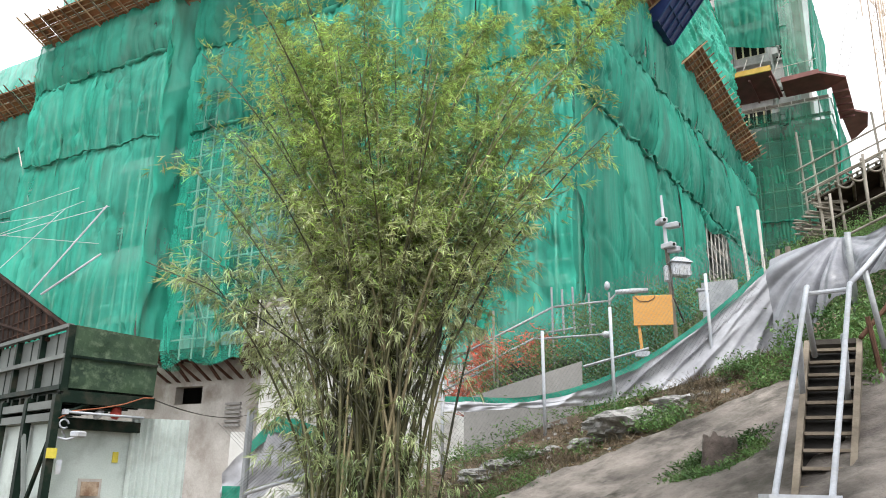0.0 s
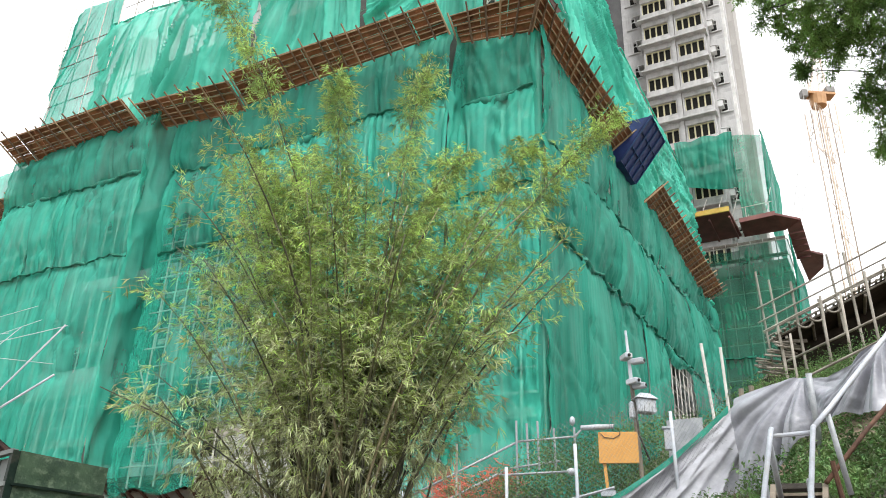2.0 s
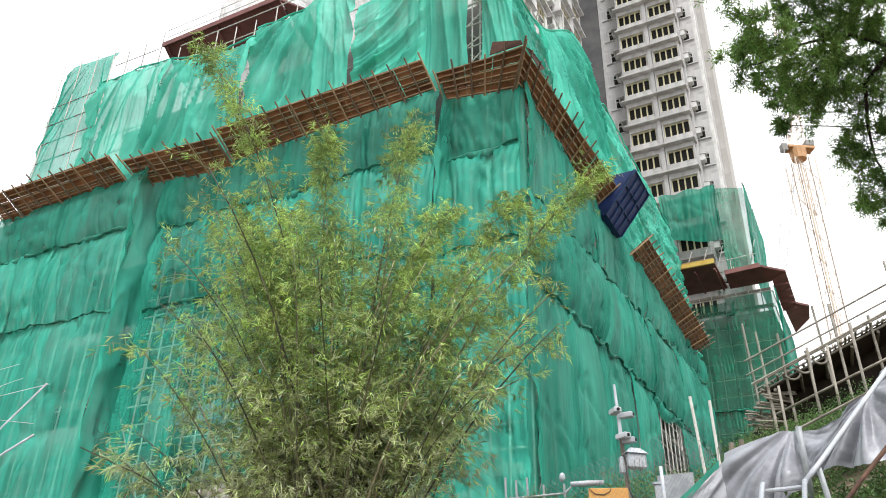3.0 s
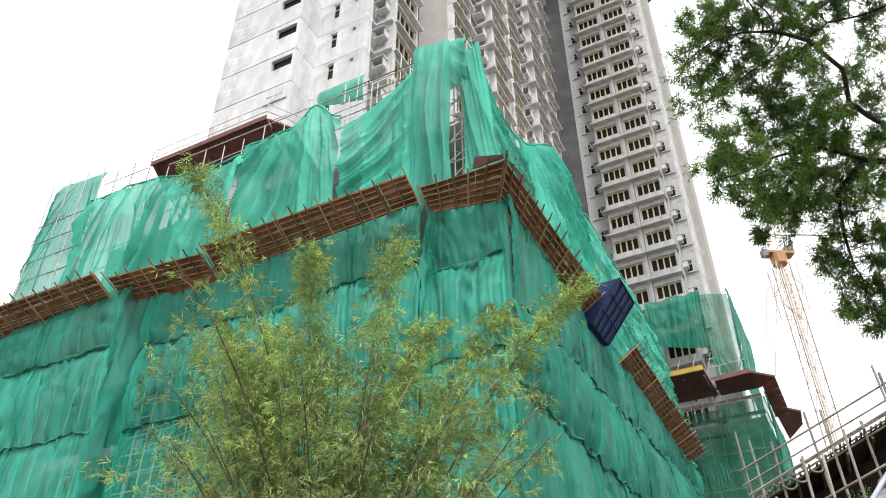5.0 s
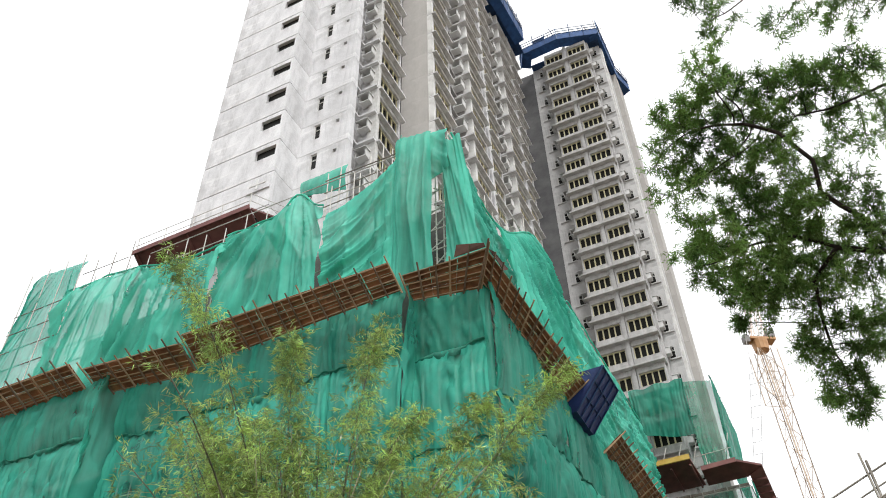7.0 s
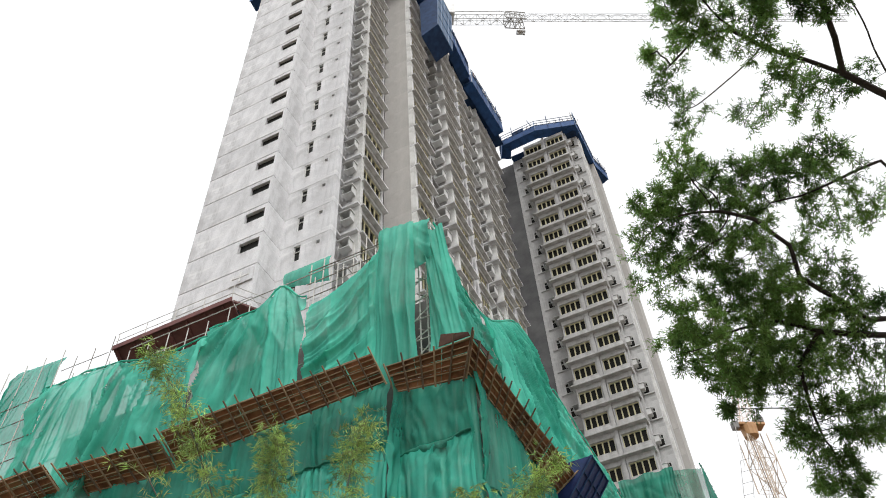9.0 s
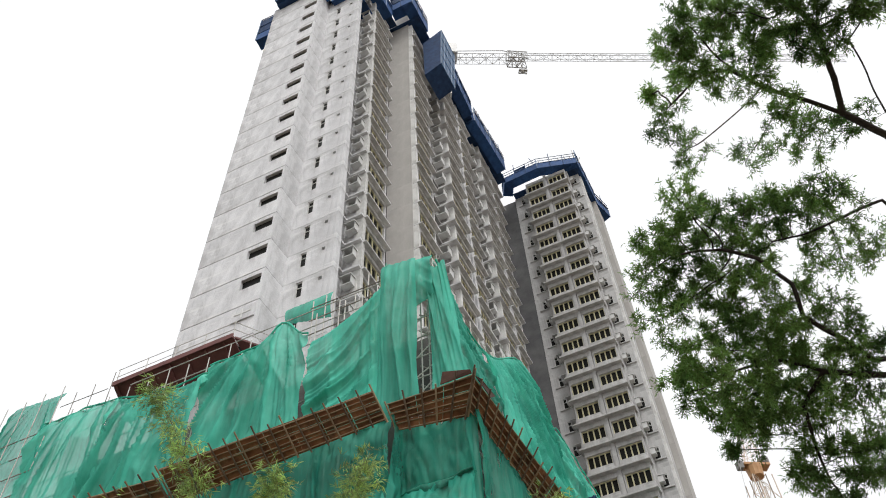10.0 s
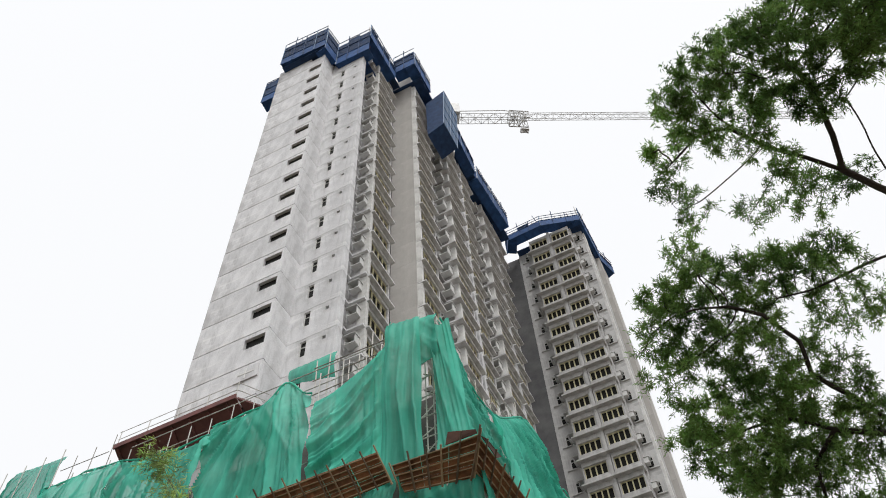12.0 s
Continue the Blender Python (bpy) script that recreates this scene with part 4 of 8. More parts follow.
def tower_walls():
    base, floors = 30.1, 20
    # blind slabs behind the facade
    part("core_wall", Geo().box(-19.4, -11.6, 5.6, 12.0, 27, 90.6), CONCRETE_GREY, tower)
    part("core_wall", Geo().box(-19.4, -10.05, 12.72, 38.5, 27, 93.6), CONCRETE_GREY, tower)
    part("core_wall", Geo().box(-11.58, -10.62, 5.7, 12.3, 90.0, 94.6), CONCRETE_GREY, tower)
    part("wall_panel", Geo().box(-10.2, -7.8, 12.4, 12.7, 93.11, 96.6), PLASTERED, tower)
    part("wall_panel", Geo().box(-8.3, -8.0, 12.9, 19.0, 93.11, 95.6), CONCRETE, tower)
    a1 = pierced(-19.6, -13.68, 3.1, 3.32, 0.08, STOREY, [(-15.45, -13.9, 1.66, 2.62)]).mesh("wall_panel", CONCRETE)
    # black sheet added close behind the hole for the unlit room
    a1_dark = Geo().box(-15.5, -13.89, 3.33, 3.36, 1.6, 2.7).mesh("window_pane", NEAR_BLACK)
    a1_side = Geo().box(-13.88, -13.681, 3.322, 5.0, 0.03, STOREY).mesh("wall_panel", CONCRETE)
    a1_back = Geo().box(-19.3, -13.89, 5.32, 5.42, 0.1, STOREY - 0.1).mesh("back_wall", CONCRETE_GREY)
    a2 = pierced(-13.68, -9.85, 5.0, 5.25, 0.03, STOREY, [(-12.6, -12.1, 1.3, 2.75), (-10.93, -10.65, 2.14, 2.48)]).mesh("wall_panel", CONCRETE)
    b2 = Geo().box(-11.55, -11.3, 5.252, 8.1, 0.0, STOREY).mesh("wall_panel", CONCRETE)
    a3 = Geo().box(-10.2, -7.8, 12.4, 12.7, 0.004, STOREY).mesh("wall_panel", PLASTERED)
    blocks = [(-10.6, -10.4, 8.3, 12.4), (-11.3, -9.82, 8.1, 8.3), (-10.1, -9.852, 5.252, 5.6), (-8.3, -8.0, 12.9, 15.9), (-8.3, -7.8, 12.7, 12.9), (-10.0, -8.0, 15.9, 16.1), (-10.0, -9.8, 16.1, 18.6), (-9.8, -8.9, 18.6, 20.0), (-8.2, -8.0, 20.25, 27.8), (-7.99, -7.35, 24.3, 24.7), (-10.0, -9.8, 27.8, 29.4), (-9.8, -8.9, 29.4, 30.8), (-8.2, -8.0, 31.0, 38.6), (-7.99, -7.35, 34.6, 35.0)]
    walls = [("wall_panel", Geo().box(*q, 0.0, STOREY).mesh("wall_panel", CONCRETE)) for q in blocks]
    # recess walls take a darker grey that carries the recess's shade
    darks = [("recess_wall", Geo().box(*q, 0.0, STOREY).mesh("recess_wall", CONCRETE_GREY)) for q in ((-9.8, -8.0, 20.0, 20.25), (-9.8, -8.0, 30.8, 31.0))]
    jambs = [Geo().chamfered(*q, 0.0, STOREY - 0.2, 0.03).mesh("jamb_column", WHITE_WALL) for q in ((-10.38, -9.66, 7.96, 8.34), (-7.98, -7.36, 12.5, 12.74), (-7.98, -7.3, 20.2, 20.58), (-7.98, -7.3, 30.98, 31.38))]
    side_ledges = [Geo().chamfered(*q, -0.2, 0.0, 0.015).mesh("side_ledge", CONCRETE) for q in ((-11.3, -10.95, 5.26, 8.09), (-10.949, -9.66, 7.7, 8.09))]
    parapet = Geo().chamfered(-10.9, -10.0, 7.98, 8.098, 0.002, 0.62, 0.015).mesh("parapet", CONCRETE)
    return_ledges = [Geo().chamfered(*q, -0.2, -0.01, 0.015).mesh("return_ledge", CONCRETE) for q in ((-8.7, -7.0, 19.6, 20.35), (-9.8, -8.702, 18.6, 19.99), (-8.7, -7.0, 30.4, 31.15), (-9.8, -8.702, 29.4, 30.79))]
    slabs = [("floor_slab", Geo().box(*q, -0.1, 0.1).mesh("floor_slab", CONCRETE_GREY)) for q in ((-19.5, -13.9, 3.42, 5.3), (-19.5, -11.6, 5.3, 12.3), (-19.5, -8.4, 12.8, 38.4))]
    bay_turn = Matrix.Rotation(radians(TURN_B), 4, "Z")
    front = [("wall_panel", a1), ("window_pane", a1_dark), ("wall_panel", a1_side), ("back_wall", a1_back), ("wall_panel", a2), ("wall_panel", b2)] + walls[:3]
    flank = [("wall_panel", a3)] + walls[3:] + darks
    for k in range(floors + 1):
        z = base + STOREY * k
        m = at(0, 0, z)
        low = k < floors
        for name, me in (front if low else []) + flank + (slabs if low else slabs[2:]):
            part(name, me, CONCRETE, tower, m=m)
        # bays that face the hillside
        for v, kit in ((8.35, BAY_4), (12.75, BAY_4), (20.6, BAY_4), (24.8, BAY_3), (31.4, BAY_4), (35.2, BAY_3)):
            place_bay(tower, kit, 4, Matrix.Translation((-10.4 if v < 10 else -8.0, v, z)) @ bay_turn)
        for v in (20.0, 30.8):
            part("ac_ledge", HOOD, AC_GREY, tower, m=at(-8.65, v, z + 1.0) @ Matrix.Diagonal((0.95, 1.0, 1.0, 1)))
        for me in return_ledges:
            part("return_ledge", me, CONCRETE, tower, m=m)
        for me in jambs:
            part("jamb_column", me, WHITE_WALL, tower, m=m)
        if low:
            slim(tower, SLIM, at(-12.6, 5.08, z + 1.3))
            slim(tower, SLIM, Matrix.Translation((-11.27, 6.95, z + 1.2)) @ bay_turn)
            for me in side_ledges:
                part("side_ledge", me, CONCRETE, tower, m=m)
            part("parapet", parapet, CONCRETE, tower, m=m)
        else:
            part("wall_panel", walls[0][1], CONCRETE, tower, m=m)
            part("wall_panel", walls[1][1], CONCRETE, tower, m=m)
        part("ac_ledge", HOOD, AC_GREY, tower, m=at(-10.9, 8.09, z + 1.05) @ Matrix.Diagonal((0.85, 0.85, 0.85, 1)))


tower_walls()

tower_far = thing("residential_tower", "second unfinished concrete tower with paired bay windows and a dark flank", "tower", SITE)


def far_tower_walls():
    base, floors, v, storey = 28.05, 22, 40.0, 2.945
    part("core_wall", Geo().box(-6.0, 2.4, v + 2.6, v + 12, 25, 92.8), CONCRETE_GREY, tower_far)
    # dark colour stands for this set-back wall getting no light
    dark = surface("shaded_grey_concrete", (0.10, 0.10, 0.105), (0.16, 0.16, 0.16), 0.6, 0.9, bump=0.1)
    part("dark_flank", Geo().box(-12.5, -6.31, v + 1.2, v + 1.6, 25, 92.6), dark, tower_far, "bare flank wall, its shade put into dark grey")
    deep = v + 1.1
    front = pierced(-4.3, 1.65, v, v + 0.25, 0.0, storey, [(-3.55, -1.5, 0.3, 2.7), (-1.1, 1.0, 0.3, 2.7)]).mesh("wall_panel", CONCRETE_FAR)
    wing_a = pierced(-6.3, -4.3, deep, deep + 0.25, 0.0, storey, [(-5.45, -4.7, 1.0, 2.25)]).mesh("wall_panel", CONCRETE_FAR)
    wing_b = pierced(1.65, 2.85, deep, deep + 0.25, 0.0, storey, [(1.78, 2.4, 1.0, 2.25)]).mesh("wall_panel", CONCRETE_FAR)
    cheek = Geo().box(-4.3, -4.1, v + 0.252, deep + 0.2, 0.0, storey).mesh("wall_cheek", CONCRETE_FAR)
    cheek_b = Geo().box(1.45, 1.65, v + 0.252, deep + 0.2, 0.0, storey).mesh("wall_cheek", CONCRETE_FAR)
    side = Geo().box(2.6, 2.849, deep + 0.252, v + 6.4, 0.02, storey).mesh("wall_panel", CONCRETE_FAR)
    rear = Geo().box(2.4, 3.45, v + 6.402, v + 10.0, 0.02, storey).mesh("wall_panel", PLASTERED)
    rib = Geo().chamfered(2.851, 3.05, deep + 0.5, deep + 1.5, 0.0, storey, 0.02).mesh("wall_rib", WHITE_WALL)
    sill = Geo().box(0.0, 1.1, deep - 0.15, deep, 0.0, 0.1).mesh("sill", CONCRETE_FAR)
    pier = Geo().box(-1.52, -1.15, v - 0.75, v, 0.0, storey).mesh("pier", CONCRETE_FAR)
    narrow = slim_window(0.62, 1.25)
    kit = bay_meshes(2.55, 4, CONCRETE_FAR, reach=1.12)
    for k in range(floors):
        z = base + storey * k
        m = at(0, 0, z)
        for name, me in (("wall_panel", front), ("wall_panel", wing_a), ("wall_panel", wing_b), ("wall_cheek", cheek), ("wall_cheek", cheek_b), ("wall_panel", side), ("wall_panel", rear), ("wall_rib", rib), ("pier", pier)):
            part(name, me, CONCRETE_FAR, tower_far, m=m)
        for u, h in ((-5.9, 0.8), (1.7, 0.8)):
            part("sill", sill, CONCRETE_FAR, tower_far, m=at(u, 0, z + h))
        place_bay(tower_far, kit, 4, at(-4.1, v, z))
        place_bay(tower_far, kit, 4, at(-1.1, v, z))
        slim(tower_far, SMALL, at(-5.45, deep + 0.05, z + 1.0))
        slim(tower_far, narrow, at(1.78, deep + 0.05, z + 1.0))
        part("ac_ledge", HOOD, AC_GREY, tower_far, m=at(-4.95, deep, z + 1.1) @ Matrix.Diagonal((0.55, 0.9, 0.7, 1)))
        part("ac_ledge", HOOD, AC_GREY, tower_far, m=Matrix.Translation((1.652, v + 0.3, z + 1.1)) @ Matrix.Rotation(radians(90), 4, "Z") @ Matrix.Diagonal((0.6, 0.6, 0.7, 1)))


far_tower_walls()


def crown_run(parent, a, b, z, tall=4.4, skirt=1.25):
    """One straight run of the perimeter screen: navy skirt leaning out, mesh panels, rails and posts."""
    a, b = Vector((*a, z)), Vector((*b, z))
    d = (b - a).normalized()
    out = Vector((d.y, -d.x, 0))
    up = Vector((0, 0, 1))
    n = max(1, round((b - a).length / 1.5))
    rng = random.Random(int(a.x * 31 + a.y * 17))
    part("skirt", Geo().prism([a - out * 1.2 - up * 0.1, b - out * 1.2 - up * 0.1, b + up * 0.1, a + up * 0.1], [a - out * 1.2, b - out * 1.2, b + up * 0.2, a + up * 0.2]), SKIRT_BLUE, parent)
    part("skirt_band", Geo().prism([a, b, b + out * 0.06, a + out * 0.06], [a + up * skirt, b + up * skirt, b + out * 0.06 + up * skirt, a + out * 0.06 + up * skirt]), SKIRT_BLUE, parent)
    for k in range(n):
        p, q = a.lerp(b, k / n) + d * 0.004, a.lerp(b, (k + 1) / n) - d * 0.004
        if tall > 2.3 or rng.random() < 0.5:
            h = tall - rng.uniform(0.0, 0.9)
            lo = skirt + 0.004
            part("mesh_panel", Geo().prism([p + up * lo, q + up * lo, q + up * lo + out * 0.02, p + up * lo + out * 0.02], [p + up * h, q + up * h, q + up * h + out * 0.02, p + up * h + out * 0.02]), BLUE_MESH, parent)
        part("frame_bar", Geo().tube(p + out * 0.07 + up * 0.1, p + out * 0.07 + up * skirt, 0.05), BLUE_SCREEN, parent)
        for _ in range(3):
            s = a.lerp(b, (k + rng.random()) / n) - out * rng.uniform(0.1, 1.2)
            part("prop", Geo().tube(s + up * 0.3, s + d * rng.uniform(-0.9, 0.9) + up * (tall + rng.uniform(-0.4, 1.0)), 0.045), rng.choice((PALE_POLE, BLUE_SCREEN, RED_STEEL)), parent)
        part("post", Geo().tube(a.lerp(b, k / n) + out * 0.08, a.lerp(b, k / n) + out * 0.08 + up * (tall + rng.uniform(0.1, 1.3) * (k % 2)), 0.05), CAGE_BLUE if k % 3 == 0 else BLUE_SCREEN, parent)
    for h in (skirt + 0.05, (skirt + tall) / 2, tall):
        part("rail", Geo().tube(a + out * 0.08 + up * h, b + out * 0.08 + up * h, 0.045), BLUE_SCREEN, parent)


def crown(name, label, runs, decks=()):
    """Runs of screen, each with its plan ends, height, skirt and foot level."""
    c = thing(name, label, "safety screen", SITE)
    for q in decks:
        part("deck", Geo().box(*q), BLUE_SCREEN, c)
    for a, b, tall, skirt, z in runs:
        crown_run(c, a, b, z, tall, skirt)
    return c


tower_runs = [((-23.4, 5.0), (-19.7, 5.1), 5.6, 1.6, 89.8), ((-18.9, 2.15), (-13.3, 2.4), 6.0, 1.6, 89.8), ((-13.3, 2.4), (-13.1, 4.46), 5.8, 1.8, 89.0), ((-13.0, 4.46), (-8.9, 4.54), 6.2, 1.8, 88.2), ((-8.9, 4.54), (-8.8, 10.3), 3.6, 1.7, 92.2), ((-9.0, 10.33), (-6.23, 10.33), 4.8, 1.6, 93.8), ((-6.23, 10.33), (-6.2, 14.4), 3.6, 2.0, 93.6), ((-5.72, 17.8), (-6.05, 26.5), 3.4, 2.2, 92.8), ((-7.2, 27.3), (-6.1, 27.3), 2.8, 1.8, 92.8), ((-6.1, 27.4), (-5.55, 36.0), 3.4, 2.2, 92.8)]
crown("perimeter_screen", "navy perimeter screen with mesh panels round the tower top", tower_runs, ((-18.9, -13.4, 2.5, 12.0, 89.6, 89.7), (-13.29, -9.9, 4.6, 7.9, 88.9, 89.0), (-13.29, -9.0, 8.0, 11.9, 93.1, 93.2), (-13.29, -6.3, 12.0, 38.0, 93.2, 93.3)))
far_runs = [((-7.4, 40.0), (-6.5, 38.1), 2.4, 1.2, 93.0), ((-6.5, 38.1), (-1.7, 37.9), 2.2, 1.1, 93.0), ((-1.7, 37.9), (3.3, 39.5), 2.2, 1.1, 93.0), ((3.3, 39.5), (3.5, 47.2), 3.0, 1.8, 93.0), ((3.5, 47.2), (4.4, 50.2), 2.6, 1.4, 93.0)]
crown("perimeter_screen", "navy perimeter screen round the second tower top", far_runs, ((-6.2, 3.0, 40.2, 50.0, 92.9, 93.0),))

# ---- site works beside the towers ----
def oriented(o, ex, ey):
    """A frame at o with its x axis along ex and its z axis up."""
    ex = Vector((*ex, 0)).normalized()
    m = Matrix((ex, Vector((-ex.y, ex.x, 0)), Vector((0, 0, 1)))).transposed().to_4x4()
    return Matrix.Translation(o) @ m


def blue_chute():
    c = thing("blue_chute", "navy mesh-clad chute hung in the gap of the side catch fan", "chute", SITE)
    n, f = 8.6, 10.9
    mesh_blue = surface("navy_mesh_sheet", (0.006, 0.018, 0.09), (0.015, 0.04, 0.17), 2.0, 0.55, bump=0.2, fine=30)
    part("near_cheek", Geo().prism([(0.75, n, 21.0), (1.15, n, 21.0), (2.65, n, 22.9), (0.75, n, 22.9)], [(0.75, n + 0.05, 21.0), (1.15, n + 0.05, 21.0), (2.65, n + 0.05, 22.9), (0.75, n + 0.05, 22.9)]), mesh_blue, c)
    part("far_cheek", Geo().prism([(0.75, f, 21.0), (1.15, f, 21.0), (2.65, f, 22.9), (0.75, f, 22.9)], [(0.75, f + 0.05, 21.0), (1.15, f + 0.05, 21.0), (2.65, f + 0.05, 22.9), (0.75, f + 0.05, 22.9)]), mesh_blue, c)
    part("sloping_floor", Geo().prism([(1.15, n, 21.0), (1.15, f, 21.0), (2.65, f, 22.9), (2.65, n, 22.9)], [(1.1, n, 21.06), (1.1, f, 21.06), (2.6, f, 22.96), (2.6, n, 22.96)]), mesh_blue, c)
    part("underside", Geo().box(0.75, 1.15, n, f, 20.94, 20.99), mesh_blue, c)
    for k in range(5):
        v = n + (f - n) * k / 4
        part("rib", Geo().tube((1.17, v, 20.96), (2.69, v, 22.9), 0.035), BLUE_SCREEN, c)
    for t in (0.33, 0.66, 1.0):
        part("rail", Geo().tube((1.17 + 1.5 * t, n, 20.98 + 1.9 * t), (1.17 + 1.5 * t, f, 20.98 + 1.9 * t), 0.03), BLUE_SCREEN, c)


blue_chute()


def red_platform():
    p = thing("steel_catch_platform", "red-oxide steel catch platform with tube rails at the tower foot", "platform", SITE)
    z = 33.95
    part("deck", Geo().prism([(-21.4, 1.2, z), (-13.3, 1.2, z), (-13.3, 3.05, z - 1.35), (-21.4, 3.05, z - 1.35)], [(-21.4, 1.2, z + 0.12), (-13.3, 1.2, z + 0.12), (-13.3, 3.05, z - 1.23), (-21.4, 3.05, z - 1.23)]), RED_STEEL, p)
    part("fascia", Geo().box(-21.42, -13.28, 1.12, 1.198, z - 0.1, z + 0.22), RED_STEEL, p)
    part("return_deck", Geo().prism([(-13.28, 1.3, z), (-12.4, 2.6, z), (-12.4, 4.95, z - 1.25), (-13.28, 4.95, z - 1.35)], [(-13.28, 1.3, z + 0.12), (-12.4, 2.6, z + 0.12), (-12.4, 4.95, z - 1.13), (-13.28, 4.95, z - 1.23)]), RED_STEEL, p)
    for u in np.arange(-21.2, -13.4, 1.2):
        part("bearer", Geo().prism([(u, 1.25, z - 0.15), (u + 0.1, 1.25, z - 0.15), (u + 0.1, 3.05, z - 1.55), (u, 3.05, z - 1.55)], [(u, 1.25, z - 0.07), (u + 0.1, 1.25, z - 0.07), (u + 0.1, 3.05, z - 1.43), (u, 3.05, z - 1.43)]), RED_STEEL, p)
    for u in (-21.3, -19.3, -17.3, -15.3, -13.35):
        part("rail_post", Geo().tube((u, 1.25, z + 0.1), (u, 1.25, z + 1.25), 0.025), PALE_POLE, p)
    for h in (0.65, 1.2):
        part("guard_rail", Geo().tube((-21.4, 1.25, z + h), (-13.35, 1.25, z + h), 0.022), PALE_POLE, p)
        part("guard_rail", Geo().tube((-13.35, 1.25, z + h), (-12.3, 3.0, z + h), 0.022), PALE_POLE, p)
    # boarded-up opening with white tape
    part("boarded_window", Geo().box(-15.5, -13.82, 3.0, 3.09, 37.7, 38.78), CONCRETE, p)
    part("tape", Geo().box(-15.3, -14.1, 2.975, 2.996, 38.2, 38.3).box(-14.8, -14.7, 2.975, 2.996, 37.85, 38.65), WHITE_WALL, p)


red_platform()

rear_net = thing("rear_safety_net", "green netting round the foot of the second tower", "safety net", SITE)


def second_tower_foot():
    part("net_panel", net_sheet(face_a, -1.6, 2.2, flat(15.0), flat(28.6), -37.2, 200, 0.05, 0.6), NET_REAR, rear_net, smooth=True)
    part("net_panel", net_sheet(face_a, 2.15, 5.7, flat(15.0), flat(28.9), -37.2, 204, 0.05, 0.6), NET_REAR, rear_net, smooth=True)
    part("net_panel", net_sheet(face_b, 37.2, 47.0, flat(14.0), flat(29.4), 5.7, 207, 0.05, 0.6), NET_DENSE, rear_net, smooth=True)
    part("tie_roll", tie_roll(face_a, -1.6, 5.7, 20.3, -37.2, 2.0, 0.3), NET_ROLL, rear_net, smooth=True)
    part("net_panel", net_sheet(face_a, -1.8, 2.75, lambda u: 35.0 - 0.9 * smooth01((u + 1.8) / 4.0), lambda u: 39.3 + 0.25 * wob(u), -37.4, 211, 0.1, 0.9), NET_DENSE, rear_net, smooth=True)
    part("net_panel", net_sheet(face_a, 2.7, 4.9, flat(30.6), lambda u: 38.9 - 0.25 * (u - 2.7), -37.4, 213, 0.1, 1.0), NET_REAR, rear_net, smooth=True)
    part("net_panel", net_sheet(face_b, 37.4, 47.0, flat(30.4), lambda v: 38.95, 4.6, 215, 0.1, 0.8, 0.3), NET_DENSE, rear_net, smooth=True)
    part("dark_hem", tie_roll(face_b, 37.4, 47.2, 39.0, 4.75, 5.0, 0.15, 2.5), NET_ROLL, rear_net, smooth=True)
    part("rear_wall", Geo().box(-8.0, 5.35, 38.6, 52.0, 8.0, 28.0), CONCRETE_GREY, rear_net)
    for u in np.arange(-1.5, 5.6, 0.9):
        part("upright", Geo().tube((u, 37.26, 14.0), (u, 37.26, 29.3), 0.04), PALE_POLE, rear_net)
    for z in np.arange(16.0, 29.2, 1.3):
        part("ledger", Geo().tube((-1.6, 37.28, z), (5.6, 37.28, z), 0.045), PALE_POLE, rear_net)
        part("ledger", Geo().tube((5.6, 37.42, z), (5.6, 47.0, z), 0.04), PALE_POLE, rear_net)
        part("toe_board", Geo().box(-1.5, 5.5, 37.34, 37.38, z + 0.1, z + 0.3), BAMBOO_POLE, rear_net)
    for k in range(5):
        part("brace", Geo().tube((-1.2 + 1.3 * k, 37.3, 29.9), (0.2 + 1.2 * k, 37.5, 33.6), 0.035), PALE_POLE, rear_net)
    p = thing("steel_catch_platform", "red-oxide steel catch platform with a yellow edge at the second tower", "platform", SITE)
    def plate(name, plan, z, lift=0.16):
        return part(name, Geo().prism([(u, v, z + h) for u, v, h in plan], [(u, v, z + h + lift) for u, v, h in plan]), RED_STEEL, p)

    plate("low_deck", [(-2.6, 33.1, 0.0), (2.35, 33.0, 0.0), (2.53, 37.0, -0.25), (-2.6, 37.0, -0.25)], 29.9)
    plate("deck", [(2.7, 35.1, 0.12), (5.2, 34.9, 0.12), (6.75, 36.5, 0.12), (5.6, 37.1, -0.2), (2.7, 37.1, -0.2)], 29.8)
    plate("side_deck", [(5.75, 36.9, -0.2), (6.77, 36.55, 0.12), (6.82, 42.6, 0.12), (5.75, 42.6, -0.2)], 29.8)
    plate("far_flap", [(5.9, 42.62, -0.2), (6.82, 42.62, 0.12), (7.66, 43.9, 0.25), (7.45, 46.3, 0.2), (6.1, 48.2, -0.1)], 29.8)
    part("fascia", Geo().prism([(2.7, 35.0, 29.86), (5.22, 34.8, 29.86), (5.22, 34.88, 29.86), (2.7, 35.08, 29.86)], [(2.7, 35.0, 30.2), (5.22, 34.8, 30.2), (5.22, 34.88, 30.2), (2.7, 35.08, 30.2)]), RED_SUNLIT, p)
    for u in (-0.8, 0.8, 2.2):
        part("bearer", Geo().box(u, u + 0.12, 33.15, 37.0, 29.5, 29.64), RED_STEEL, p)
    for v in np.arange(37.6, 42.5, 1.2):
        part("bearer", Geo().box(5.75, 6.8, v, v + 0.1, 29.42, 29.56), RED_STEEL, p)
    yellow = surface("yellow_painted_board", (0.55, 0.33, 0.06), (0.68, 0.44, 0.1), 2.0, 0.6, bump=0.1)
    part("yellow_edge", Geo().box(-2.6, 2.36, 32.85, 32.98, 29.9, 30.28), yellow, p, "yellow edge board")
